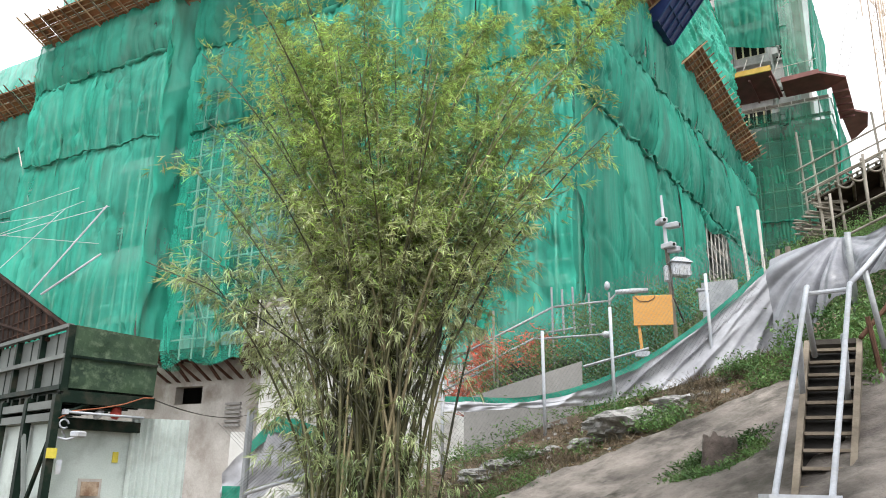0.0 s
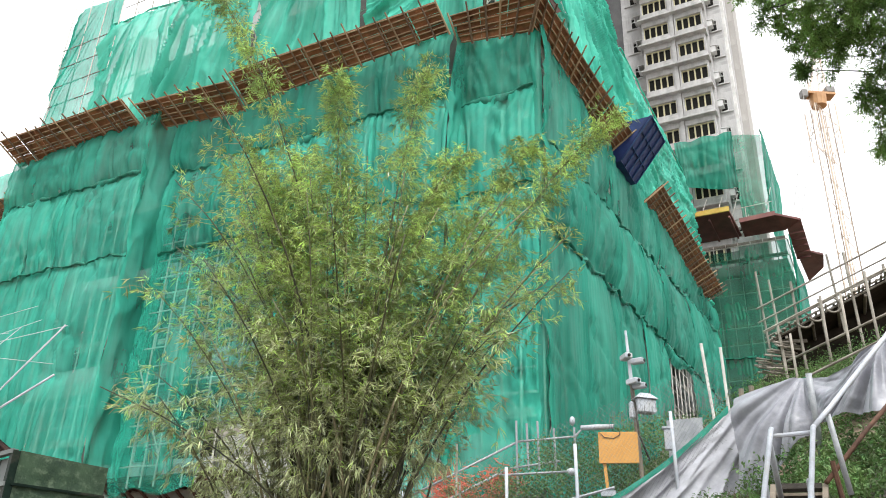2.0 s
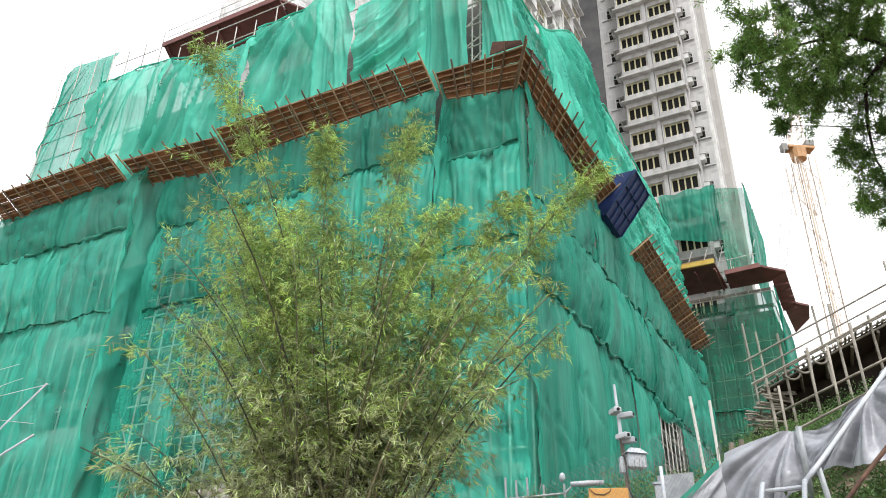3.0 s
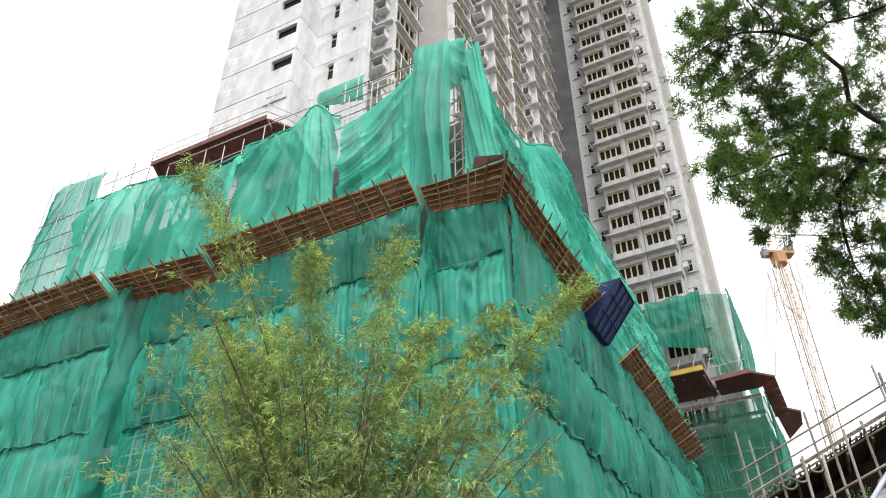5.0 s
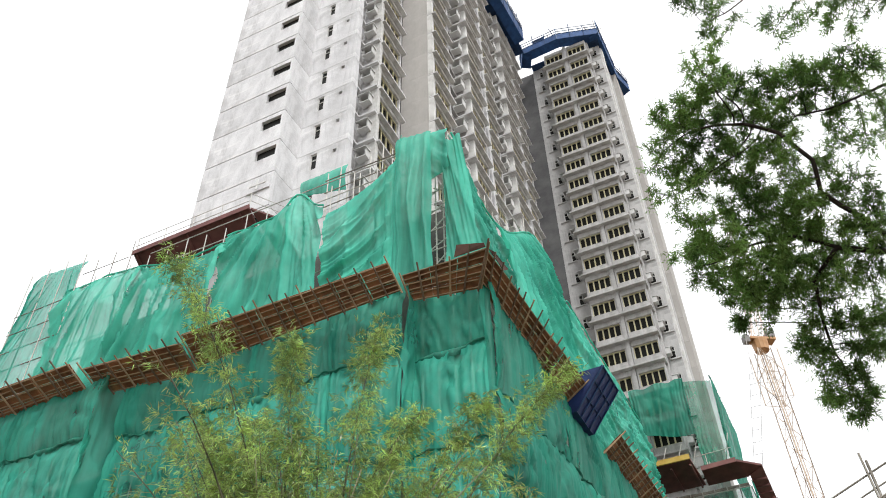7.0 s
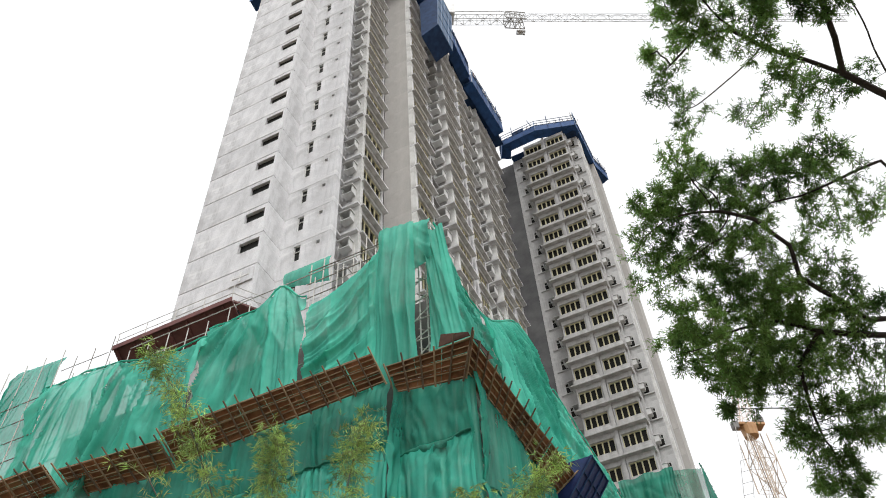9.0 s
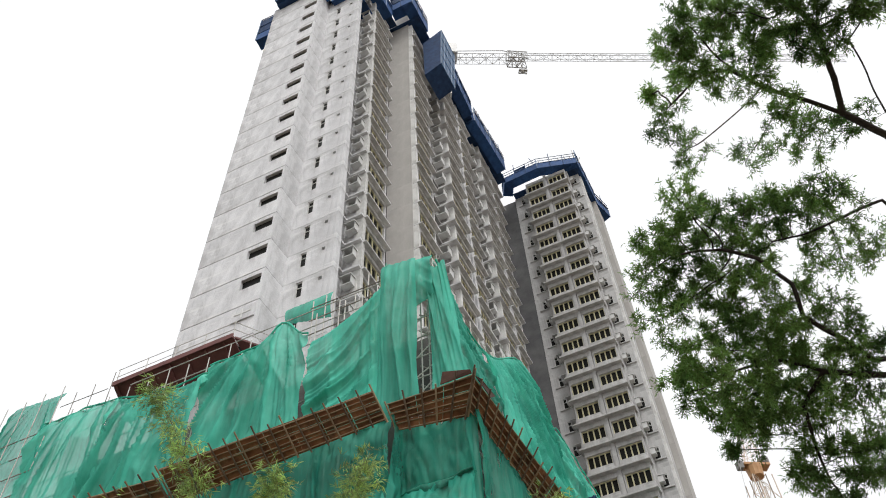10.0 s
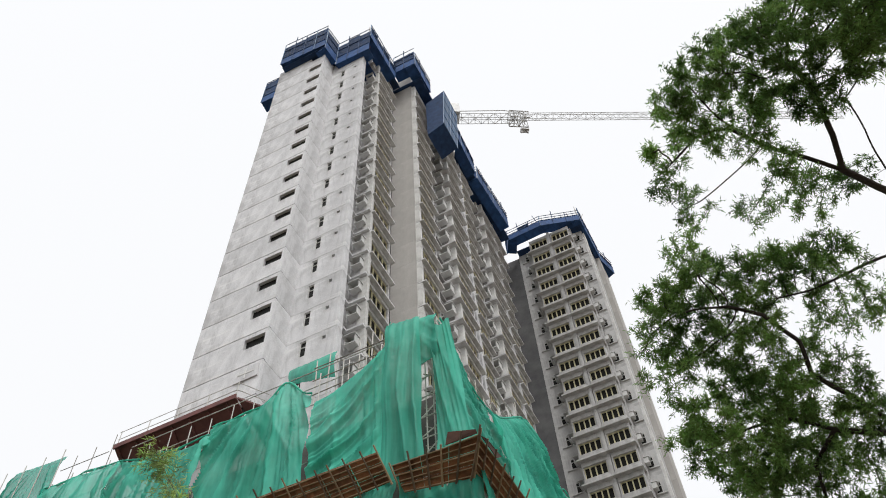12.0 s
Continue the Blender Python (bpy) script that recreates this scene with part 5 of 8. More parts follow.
    for u in (-1.5, 0.0, 1.5, 3.2, 4.8):
        part("rail_post", Geo().tube((u, 35.3, 30.0), (u, 35.3, 31.2), 0.03), PALE_POLE, p)
    part("guard_rail", Geo().tube((2.3, 35.3, 31.15), (5.1, 35.1, 31.15), 0.025), PALE_POLE, p)


second_tower_foot()

CRANE_WHITE = surface("white_crane_paint", (0.55, 0.55, 0.54), (0.7, 0.7, 0.68), 2.0, 0.5, bump=0.05)
CRANE_YELLOW = surface("faded_yellow_crane_paint", (0.70, 0.55, 0.42), (0.82, 0.70, 0.58), 0.5, 0.5, bump=0.05)
CRANE_ORANGE = surface("orange_crane_paint", (0.5, 0.26, 0.11), (0.62, 0.36, 0.18), 1.0, 0.5, bump=0.05)


def lattice(a, b, w, h, bays, r, ring=True):
    """A square lattice boom from a to b."""
    a, b = Vector(a), Vector(b)
    d = (b - a).normalized()
    side = d.cross(Vector((0, 0, 1)) if abs(d.z) < 0.9 else Vector((1, 0, 0))).normalized() * w / 2
    up = side.cross(d).normalized() * h / 2
    cs = [side + up, side - up, -side - up, -side + up]
    g = Geo()
    for c in cs:
        g.tube(a + c, b + c, r, n=5)
    for k in range(bays):
        p, q = a.lerp(b, k / bays), a.lerp(b, (k + 1) / bays)
        for j in range(4):
            c0, c1 = cs[j], cs[(j + 1) % 4]
            if (k + j) % 2:
                c0, c1 = c1, c0
            g.tube(p + c0, q + c1, r * 0.6, n=4)
            if ring:
                g.tube(p + c0, p + c1, r * 0.5, n=4)
    return g


def flat_jib_crane():
    c = thing("tower_crane", "white tower crane jib reaching over the first tower", "crane")
    root, tip = Vector((9.6, 45.7, 100.4)), Vector((62.0, 42.3, 100.4))
    mid = root.lerp(tip, 0.165)
    part("counter_jib", lattice(root - Vector((0, 0, 0.5)), mid - Vector((0, 0, 0.5)), 0.9, 1.2, 10, 0.04), CRANE_WHITE, c)
    part("jib", lattice(mid, tip, 0.8, 0.6, 40, 0.035), CRANE_WHITE, c)
    part("head", lattice(mid - Vector((1.6, 0, 0.7)), mid + Vector((1.0, 0, -0.7)), 1.4, 1.8, 4, 0.08), CRANE_WHITE, c)
    part("tie_bar", Geo().tube(root + Vector((0.5, 0, 1.9)), mid + Vector((-2.0, 0, 1.7)), 0.06).tube(mid + Vector((-2.0, 0, 1.7)), mid + Vector((1.2, 0, 0.7)), 0.06), CRANE_WHITE, c)
    part("trolley", Geo().box(mid.x - 0.5, mid.x + 0.6, mid.y - 0.3, mid.y + 0.3, 96.2, 96.4).box(mid.x - 0.5, mid.x - 0.3, mid.y - 0.1, mid.y + 0.1, 95.7, 96.1).box(mid.x + 0.3, mid.x + 0.5, mid.y - 0.1, mid.y + 0.1, 95.7, 96.1), AC_GREY, c)
    part("rope", Geo().tube((mid.x, mid.y, 96.4), (mid.x, mid.y, 99.9), 0.03), AC_GREY, c)
    part("counterweight", Geo().chamfered(root.x - 2.0, root.x + 0.6, root.y - 0.9, root.y + 0.9, 100.2, 102.9, 0.08), CRANE_WHITE, c)
    part("mast", lattice((8.0, 46.5, 90.0), (8.0, 46.5, 100.4), 1.8, 1.8, 5, 0.12), CRANE_WHITE, c)
    b = thing("hoist_cage", "navy screened cage beside the tower top", "cage", SITE)
    g = Geo().prism([(-7.0, 14.6, 83.4), (-5.0, 14.6, 84.4), (-5.0, 18.2, 84.6), (-7.0, 18.2, 83.6)], [(-7.0, 14.6, 91.5), (-4.6, 14.6, 92.8), (-4.6, 18.2, 92.8), (-7.0, 18.2, 91.5)])
    part("screen_box", g, BLUE_SCREEN, b)
    part("mesh_face", Geo().prism([(-4.99, 14.65, 84.5), (-4.99, 18.15, 84.7), (-4.97, 18.15, 84.7), (-4.97, 14.65, 84.5)], [(-4.59, 14.65, 92.7), (-4.59, 18.15, 92.7), (-4.57, 18.15, 92.7), (-4.57, 14.65, 92.7)]), CAGE_MESH, b, "mid-blue mesh face")
    for k in range(5):
        v = 14.6 + 0.9 * k
        part("rib", Geo().tube((-4.98, v, 84.5), (-4.58, v, 92.8), 0.05), CAGE_BLUE, b)
    for k in range(5):
        t = k / 4
        part("rail", Geo().tube((-4.97 + 0.4 * t, 14.6, 84.5 + 8.3 * t), (-4.97 + 0.4 * t, 18.2, 84.6 + 8.2 * t), 0.05), CAGE_BLUE, b)


flat_jib_crane()


def luffing_crane():
    c = thing("tower_crane", "faded yellow lattice tower crane standing beyond the hillside", "crane")
    x, y = 46.6, 77.2
    part("mast", lattice((x, y, 4.0), (x, y, 59.0), 1.4, 1.4, 32, 0.055), CRANE_YELLOW, c)
    for i, j in ((-1, -1), (-1, 1), (1, -1), (1, 1)):
        part("chord", Geo().tube((x + 0.72 * i, y + 0.72 * j, 4.0), (x + 0.72 * i, y + 0.72 * j, 59.0), 0.05, n=6), FAN_POLE_DARK, c, "weathered corner chord")
    tagged(part("climbing_collar", lattice((x, y, 52.0), (x, y, 58.6), 2.4, 2.4, 2, 0.07), CRANE_YELLOW, c), kind="stuff")
    part("access_ladder", Geo().tube((x - 0.1, y - 0.1, 4.0), (x, y, 58.8), 0.10, 0.10, 6), CRANE_YELLOW, c, "pale orange ladder up the mast")
    part("slewing_ring", Geo().tube((x, y, 59.0), (x, y, 60.4), 0.85, 1.0, 12), CRANE_ORANGE, c)
    part("machine_deck", Geo().box(x - 1.3, x + 1.9, y - 0.7, y + 0.7, 60.4, 60.7), CRANE_ORANGE, c)
    part("cab", Geo().chamfered(x - 2.0, x - 1.32, y - 0.5, y + 0.3, 60.0, 61.1, 0.1), CONCRETE_GREY, c)
    part("winch_house", Geo().chamfered(x + 0.9, x + 1.9, y - 0.7, y + 0.7, 60.72, 61.6, 0.1), CONCRETE_GREY, c)
    part("boom", lattice((x, y, 61.0), (x + 4.5, y + 4.0, 88.0), 1.2, 1.2, 16, 0.05), CRANE_YELLOW, c)
    part("a_frame", Geo().tube((x - 0.8, y, 61), (x + 1.0, y, 68), 0.07).tube((x + 1.5, y, 61), (x + 1.0, y, 68), 0.07), CRANE_YELLOW, c)
    part("hoist_rope", Geo().tube((x - 1.9, y - 0.5, 60.1), (x - 2.6, y - 0.5, 54.5), 0.035), AC_GREY, c)
    top, foot = Vector((x - 2.6, y, 55.6)), Vector((x - 5.0, y + 1.0, 44.0))
    gap = Vector((0.75, -0.45, 0))
    lines = Geo().tube(top, foot, 0.03, n=4).tube(top + gap * 1.4, foot + gap, 0.03, n=4)
    for k in range(9):
        p = top.lerp(foot, k / 8)
        lines.tube(p, p + gap * (1.4 - 0.05 * k), 0.025, n=4)
    part("hanging_ladder", lines, CONCRETE_GREY, c, "thin grey rope ladder")


luffing_crane()

# ---- the hillside: sprayed concrete, stair, fence, tarpaulins, site clutter ----
SPRAYED = surface("sprayed_concrete", (0.06, 0.052, 0.046), (0.33, 0.29, 0.26), 1.1, 0.95, bump=1.0, fine=26, dirt=(0.05, 0.045, 0.036), dirt_scale=1.3, streak=(0.34, 0.30, 0.27))
GALV = surface("galvanised_steel", (0.28, 0.3, 0.32), (0.42, 0.44, 0.46), 6.0, 0.5, metal=0.2, bump=0.05)
WHITE_STEEL = surface("white_painted_steel", (0.40, 0.43, 0.48), (0.57, 0.60, 0.65), 4.0, 0.45, bump=0.05, dirt=(0.4, 0.4, 0.4), dirt_scale=3.0)
TIMBER = surface("weathered_timber", (0.14, 0.115, 0.085), (0.29, 0.245, 0.19), 3.0, 0.85, bump=0.3, stretch=(1, 1, 0.2), vary=0.1)
# near-black colour for the shade between the stair's treads
STAIR_SHADE = surface("black_weathered_board", (0.010, 0.009, 0.008), (0.03, 0.027, 0.024), 3.0, 0.9, bump=0.3)
DARK_TIMBER = surface("dark_tread_timber", (0.04, 0.035, 0.03), (0.1, 0.09, 0.075), 3.0, 0.85, bump=0.3)
TARP = surface("silver_grey_tarpaulin", (0.36, 0.365, 0.40), (0.56, 0.57, 0.61), 1.6, 0.55, bump=0.3, fine=12, dirt=(0.27, 0.27, 0.30), dirt_scale=0.7, spec=0.5)
TARP_DULL = surface("dull_grey_tarpaulin", (0.19, 0.195, 0.225), (0.38, 0.39, 0.43), 1.6, 0.42, bump=0.5, fine=9, dirt=(0.16, 0.165, 0.18), dirt_scale=0.9, spec=0.5)
GREEN_TRIM = surface("green_net_strip", (0.01, 0.24, 0.16), (0.03, 0.36, 0.25), 3.0, 0.6, bump=0.3)
ROCK = surface("pale_weathered_rock", (0.13, 0.125, 0.12), (0.42, 0.415, 0.40), 7.0, 0.9, bump=1.0, fine=14)
WIRE = surface("chain_link_wire", (0.13, 0.14, 0.14), (0.23, 0.24, 0.24), 5.0, 0.5, metal=0.4, bump=0.0)


def slope_skin():
    g = Geo()

    def fn(a, b):
        x = -0.6 + 10.6 * a
        y = 3.0 + (slope_edge(x) - 3.0) * b
        lift = 0.10 * (1.0 if b < 0.985 else -0.6)
        rough = 0.05 * wob(x * 0.6, y * 0.6, 2.0) + 0.025 * wob(x * 2.6, y * 2.6, 5.0) + 0.02 * wob(x * 6.0, y * 6.0, 7.0) + 0.018 * wob(x * 13.0, y * 13.0, 9.0)
        pit = math.exp(-((x - 3.2) ** 2 / 0.16 + (y - 9.35) ** 2 / 0.12)) * 0.22
        return (x, y, ground_z(x, y) + lift + rough - pit)

    g.sheet(190, 150, fn)
    solid("sprayed_slope", g, SPRAYED, "dark sprayed concrete skin over the foot of the hillside", "slope", kind="structure", smooth=True)


slope_skin()


def stair_flight():
    s = thing("access_stair", "narrow timber stair with white pipe handrails on the slope", "stair")
    lo_l, lo_r = Vector((2.95, 7.16, 1.23)), Vector((3.35, 6.98, 1.23))
    hi_l, hi_r = Vector((4.36, 9.62, 3.3)), Vector((4.88, 9.41, 3.3))
    side = (lo_r - lo_l).normalized()
    along = (hi_l - lo_l).normalized()
    nrm = side.cross(along)
    for a, b in ((lo_l, hi_l), (lo_r, hi_r)):
        w, h = side * 0.03, nrm * 0.07
        part("stringer", Geo().prism([a - w - h, a + w - h, a + w + h, a - w + h], [b - w - h, b + w - h, b + w + h, b - w + h]), TIMBER, s)
    drop = nrm * 0.085
    # sheet added under the flight to darken the gaps like shade
    part("soffit_board", Geo().prism([lo_l - drop * 1.3, lo_r - drop * 1.3, lo_r - drop, lo_l - drop], [hi_l - drop * 1.3, hi_r - drop * 1.3, hi_r - drop, hi_l - drop]), STAIR_SHADE, s, "black weathered board")
    n = 12
    for k in range(n):
        t = (k + 0.5) / n
        a, b = lo_l.lerp(hi_l, t) + side * 0.035, lo_r.lerp(hi_r, t) - side * 0.035
        back = Vector((-side.y, side.x, 0)) * 0.085
        up = Vector((0, 0, 0.016))
        part("tread", Geo().prism([a - back - up, b - back - up, b + back - up, a + back - up], [a - back + up, b - back + up, b + back + up, a + back + up]), TIMBER, s)
    a, b = hi_l + along * 0.02 + side * 0.035, hi_r + along * 0.02 - side * 0.035
    back = Vector((-side.y, side.x, 0)) * 0.3
    part("landing", Geo().prism([a, b, b + back, a + back], [q + Vector((0, 0, 0.06)) for q in (a, b, b + back, a + back)]), DARK_TIMBER, s)
    rails = [(Vector((2.72, 6.95, 1.45)), Vector((4.03, 8.74, 3.8))), (Vector((3.12, 6.78, 1.45)), Vector((4.41, 8.55, 3.8)))]
    for a, b in rails:
        part("handrail", Geo().path([a, a.lerp(b, 0.5), b - Vector((0.02, 0.02, 0.02)), b], 0.029, 8), WHITE_STEEL, s, "white pipe handrail", smooth=True)
    (a0, b0), (a1, b1) = rails
    part("cross_bar", Geo().tube(b0 + Vector((0, 0, -0.08)), b1 + Vector((0, 0, -0.06)), 0.025, n=8), WHITE_STEEL, s)
    part("upper_handrail", Geo().path([b1, Vector((4.75, 8.78, 4.08)), Vector((5.4, 8.9, 4.75)), Vector((6.3, 9.3, 5.6))], 0.029, 8), WHITE_STEEL, s, smooth=True)
    for p, q in ((Vector((3.95, 8.66, 3.6)), Vector((4.22, 9.15, 3.1))), (Vector((3.66, 8.25, 3.1)), Vector((4.0, 9.1, 2.3))), (Vector((4.05, 8.1, 3.15)), Vector((4.42, 8.93, 2.33))), (Vector((4.7, 8.76, 4.0)), Vector((4.86, 8.85, 3.15)))):
        part("rail_post", Geo().tube(p, q, 0.032, n=8), GALV, s, smooth=True)
    part("foot_plate", Geo().box(2.62, 3.2, 6.72, 6.95, 1.56, 1.6), WHITE_STEEL, s)
    g = Geo().path([Vector((4.84, 9.3, 3.35)), Vector((5.6, 9.6, 4.05)), Vector((6.6, 10.0, 4.9))], 0.03, 6)
    rust = surface("rust_red_pipe", (0.05, 0.024, 0.015), (0.15, 0.075, 0.045), 4.0, 0.8, bump=0.2)
    part("rusty_pipe", g, rust, s, "rusted pipe rail", smooth=True)
    part("rusty_post", Geo().tube((5.05, 9.35, 2.95), (4.95, 9.3, 3.6), 0.03), rust, s)


stair_flight()


def fence_y(x):
    return 14.95 - 0.22 * x


def sag_top(x):
    return 3.05 + 0.135 * max(0.0, x - 1.2) ** 1.9 + 0.03 * max(0.0, 1.2 - x)


def sag_low(x):
    return 2.96 + 0.062 * max(0.0, x - 1.6) ** 2 - 0.05 * max(0.0, 1.6 - x)


def fence():
    f = thing("chain_link_fence", "chain-link fence on white pipe posts along the slope", "fence")
    for x, top in ((0.08, 3.9), (1.85, 4.32), (3.02, 4.72), (4.64, 5.28)):
        z = ground_z(x, fence_y(x))
        part("post", Geo().tube((x, fence_y(x) - 0.09, z - 0.2), (x - 0.03, fence_y(x) - 0.09, top), 0.03, n=8), WHITE_STEEL, f, smooth=True)
    g = Geo()
    x0, x1, step = 0.0, 5.55, 0.085

    def top(x):
        return 3.85 + 0.30 * x

    for d in (-1, 1):
        for k in range(-40, int((x1 - x0) / step) + 40):
            x = x0 + k * step
            pts = []
            for j in range(9):
                h = 1.95 * j / 8
                u = x + d * h * 0.85
                if x0 <= u <= x1:
                    pts.append((u, fence_y(u) - 0.04, 2.05 + 0.40 * u + h))
            if len(pts) > 1:
                g.path(pts, 0.0023, 3)
    part("wire_mesh", g, WIRE, f, "grey chain-link wire")
    rng = random.Random(5)
    br = Geo()
    for k in range(60):
        x = 3.6 + 2.1 * k / 60
        br.tube((x, fence_y(x), 5.0 + 0.2 * (x - 3.6)), (x + rng.uniform(-0.04, 0.08), fence_y(x), 5.25 + 0.2 * (x - 3.6) + rng.uniform(-0.03, 0.08)), 0.004, n=3)
    tagged(part("wire_fringe", br, WIRE, f), kind="stuff")
    for x, z in ((5.78, 5.7), (5.95, 5.75)):
        part("corner_post", Geo().tube((x, fence_y(x) + 0.02, ground_z(x, 13.6) - 0.1), (x + 0.08, fence_y(x) + 0.02, z), 0.045, n=7), TIMBER, f)


fence()


def tarps():
    t = thing("tarpaulin", "silver-grey tarpaulin with a green hem slung along the fence", "tarpaulin")

    def fn(a, b):
        x = 0.1 + 5.8 * a
        lo, hi = sag_low(x), sag_top(x)
        z = lo + (hi - lo) * b
        w = math.atan2(6.1 - z, 6.6 - x)
        r = math.hypot(6.1 - z, 6.6 - x)
        fold = min(0.2, 0.07 * r) * ridge(w * 5.0 + 0.3 * wob(r * 0.5, 3.0), r * 0.2, 4.0, 3.2) + min(0.1, 0.04 * r) * ridge(w * 13.0, r * 0.3, 7.0, 3.0) + 0.05 * wob(x * 3.0, b * 3.0)
        flare = 0.30 * (1 - b) * smooth01((x - 3.0) / 2.5)
        return (x, fence_y(x) + 0.08 - fold - flare, z + 0.03 * wob(x * 2.5, b * 2))

    part("sheet", Geo().sheet(120, 34, fn), TARP, t, smooth=True)

    def hem(a, b):
        x = 0.1 + 5.5 * a
        z = sag_top(x) - 0.03 + 0.13 * b
        return (x, fence_y(x) + 0.02 + 0.03 * wob(x * 4, b), z)

    part("green_hem", Geo().sheet(90, 3, hem), GREEN_TRIM, t, "green net hem", smooth=True)
    u = thing("tarpaulin", "crumpled silver-grey tarpaulin hung over the upper fence", "tarpaulin")
    tops = [Vector(p) for p in ((5.64, 13.37, 5.4), (6.25, 12.48, 5.56), (6.55, 11.9, 5.4), (6.76, 11.5, 5.46), (6.82, 10.96, 5.66), (6.95, 10.6, 5.88), (7.6, 9.9, 6.2))]
    lows = [Vector(p) for p in ((5.5, 13.1, 3.7), (5.75, 12.5, 3.85), (6.05, 12.0, 4.45), (6.2, 11.6, 4.62), (6.28, 11.0, 4.6), (6.36, 10.36, 4.45), (6.9, 9.6, 4.7))]

    def along(pts, a):
        f = min(a, 0.9999) * (len(pts) - 1)
        k = int(f)
        return pts[k].lerp(pts[k + 1], f - k)

    def fn2(a, b):
        p = along(lows, a).lerp(along(tops, a), b)
        crump = 0.0
        for peak, k, turn in ((0.2, 4.3, 0.6), (0.74, 5.2, 0.2)):
            dx, dz = 4.2 * (a - peak), 1.2 * (1 - b) + 0.05
            near = smooth01(1.25 - abs(a - peak) / 0.34)
            w, r = math.atan2(dx, dz), math.hypot(dx, dz)
            w += 0.05 * wob(r * 2.0, a * 4.0, k)
            crump += near * (0.36 * min(r, 0.7) * abs(math.sin(w * k + turn)) + 0.13 * min(r, 0.6) * abs(math.sin(w * k * 2.3 + 1.1)))
        crump += 0.012 * wob(a * 23.0, b * 9.0)
        belly = 0.10 * math.sin(math.pi * b)
        return (p.x - 0.75 * (crump + belly), p.y - 0.6 * (crump + belly), p.z)

    part("sheet", Geo().sheet(190, 60, fn2), TARP_DULL, u, smooth=True)
    part("drape", Geo().sheet(30, 40, lambda a, b: (5.80 + 0.35 * a - 0.12 * (1 - b) + 0.05 * wob(a * 9, b * 2), 13.50 - 0.25 * (1 - b) - 0.1 * abs(wob(a * 7, b * 1.2, 4.0)), 3.85 + 0.3 * a + (1.45 - 0.1 * a) * b)), TARP, u, smooth=True)
    part("green_patch", Geo().sheet(6, 14, lambda a, b: (6.12 + 0.07 * a * (0.3 + b) + 0.1 * b, 13.0 - 0.1 * a, 4.75 + 0.55 * b + 0.08 * a)), GREEN_TRIM, u)
    part("pole", Geo().tube((5.98, 11.5, 4.1), (5.85, 11.25, 5.26), 0.045, n=8), GALV, u, smooth=True)
    part("top_rail", Geo().tube((6.62, 12.85, 5.7), (7.9, 11.9, 6.3), 0.022, n=7).tube((6.7, 12.6, 5.55), (7.9, 11.7, 6.1), 0.018, n=7), BAMBOO_POLE, u)
    part("green_fringe", Geo().sheet(30, 4, lambda a, b: (6.3 + 0.5 * a, 12.35 - 0.8 * a, 5.44 - 0.1 * math.sin(math.pi * a) + 0.09 * b + 0.03 * wob(a * 8, b))), GREEN_TRIM, u, "green net strip")


tarps()


def rock_mesh(seed, r):
    bm = bmesh.new()
    bmesh.ops.create_icosphere(bm, subdivisions=4 if r > 0.3 else 3, radius=r)
    for v in bm.verts:
        n = noise.noise(v.co * (1.6 / r) + Vector((seed, 0, 0)))
        v.co *= 1 + 0.4 * n + 0.16 * noise.noise(v.co * (4.5 / r) + Vector((seed, 3, 0))) + 0.07 * noise.noise(v.co * (12.0 / r) + Vector((seed, 7, 0)))
        v.co.z *= 0.36
    me = bpy.data.meshes.new("rock")
    bm.to_mesh(me)
    bm.free()
    me.materials.append(ROCK)
    return me


for k, (x, y, r) in enumerate(((3.1, 12.75, 0.72), (3.75, 12.85, 0.4), (2.35, 13.3, 0.3), (1.62, 13.9, 0.26), (1.9, 13.8, 0.2), (0.7, 13.9, 0.4), (1.1, 13.9, 0.36), (0.1, 13.4, 0.3), (-0.35, 12.9, 0.22), (-0.1, 13.0, 0.2), (2.4, 12.9, 0.14), (4.1, 12.8, 0.12), (4.6, 13.2, 0.16), (3.0, 12.2, 0.1))):
    ob = solid("rock", rock_mesh(k * 3.1, r), ROCK, "pale weathered rock half sunk in the soil", "rock", at(x, y, ground_z(x, y) - 0.03, k * 50), "rocks on the slope", smooth=True)


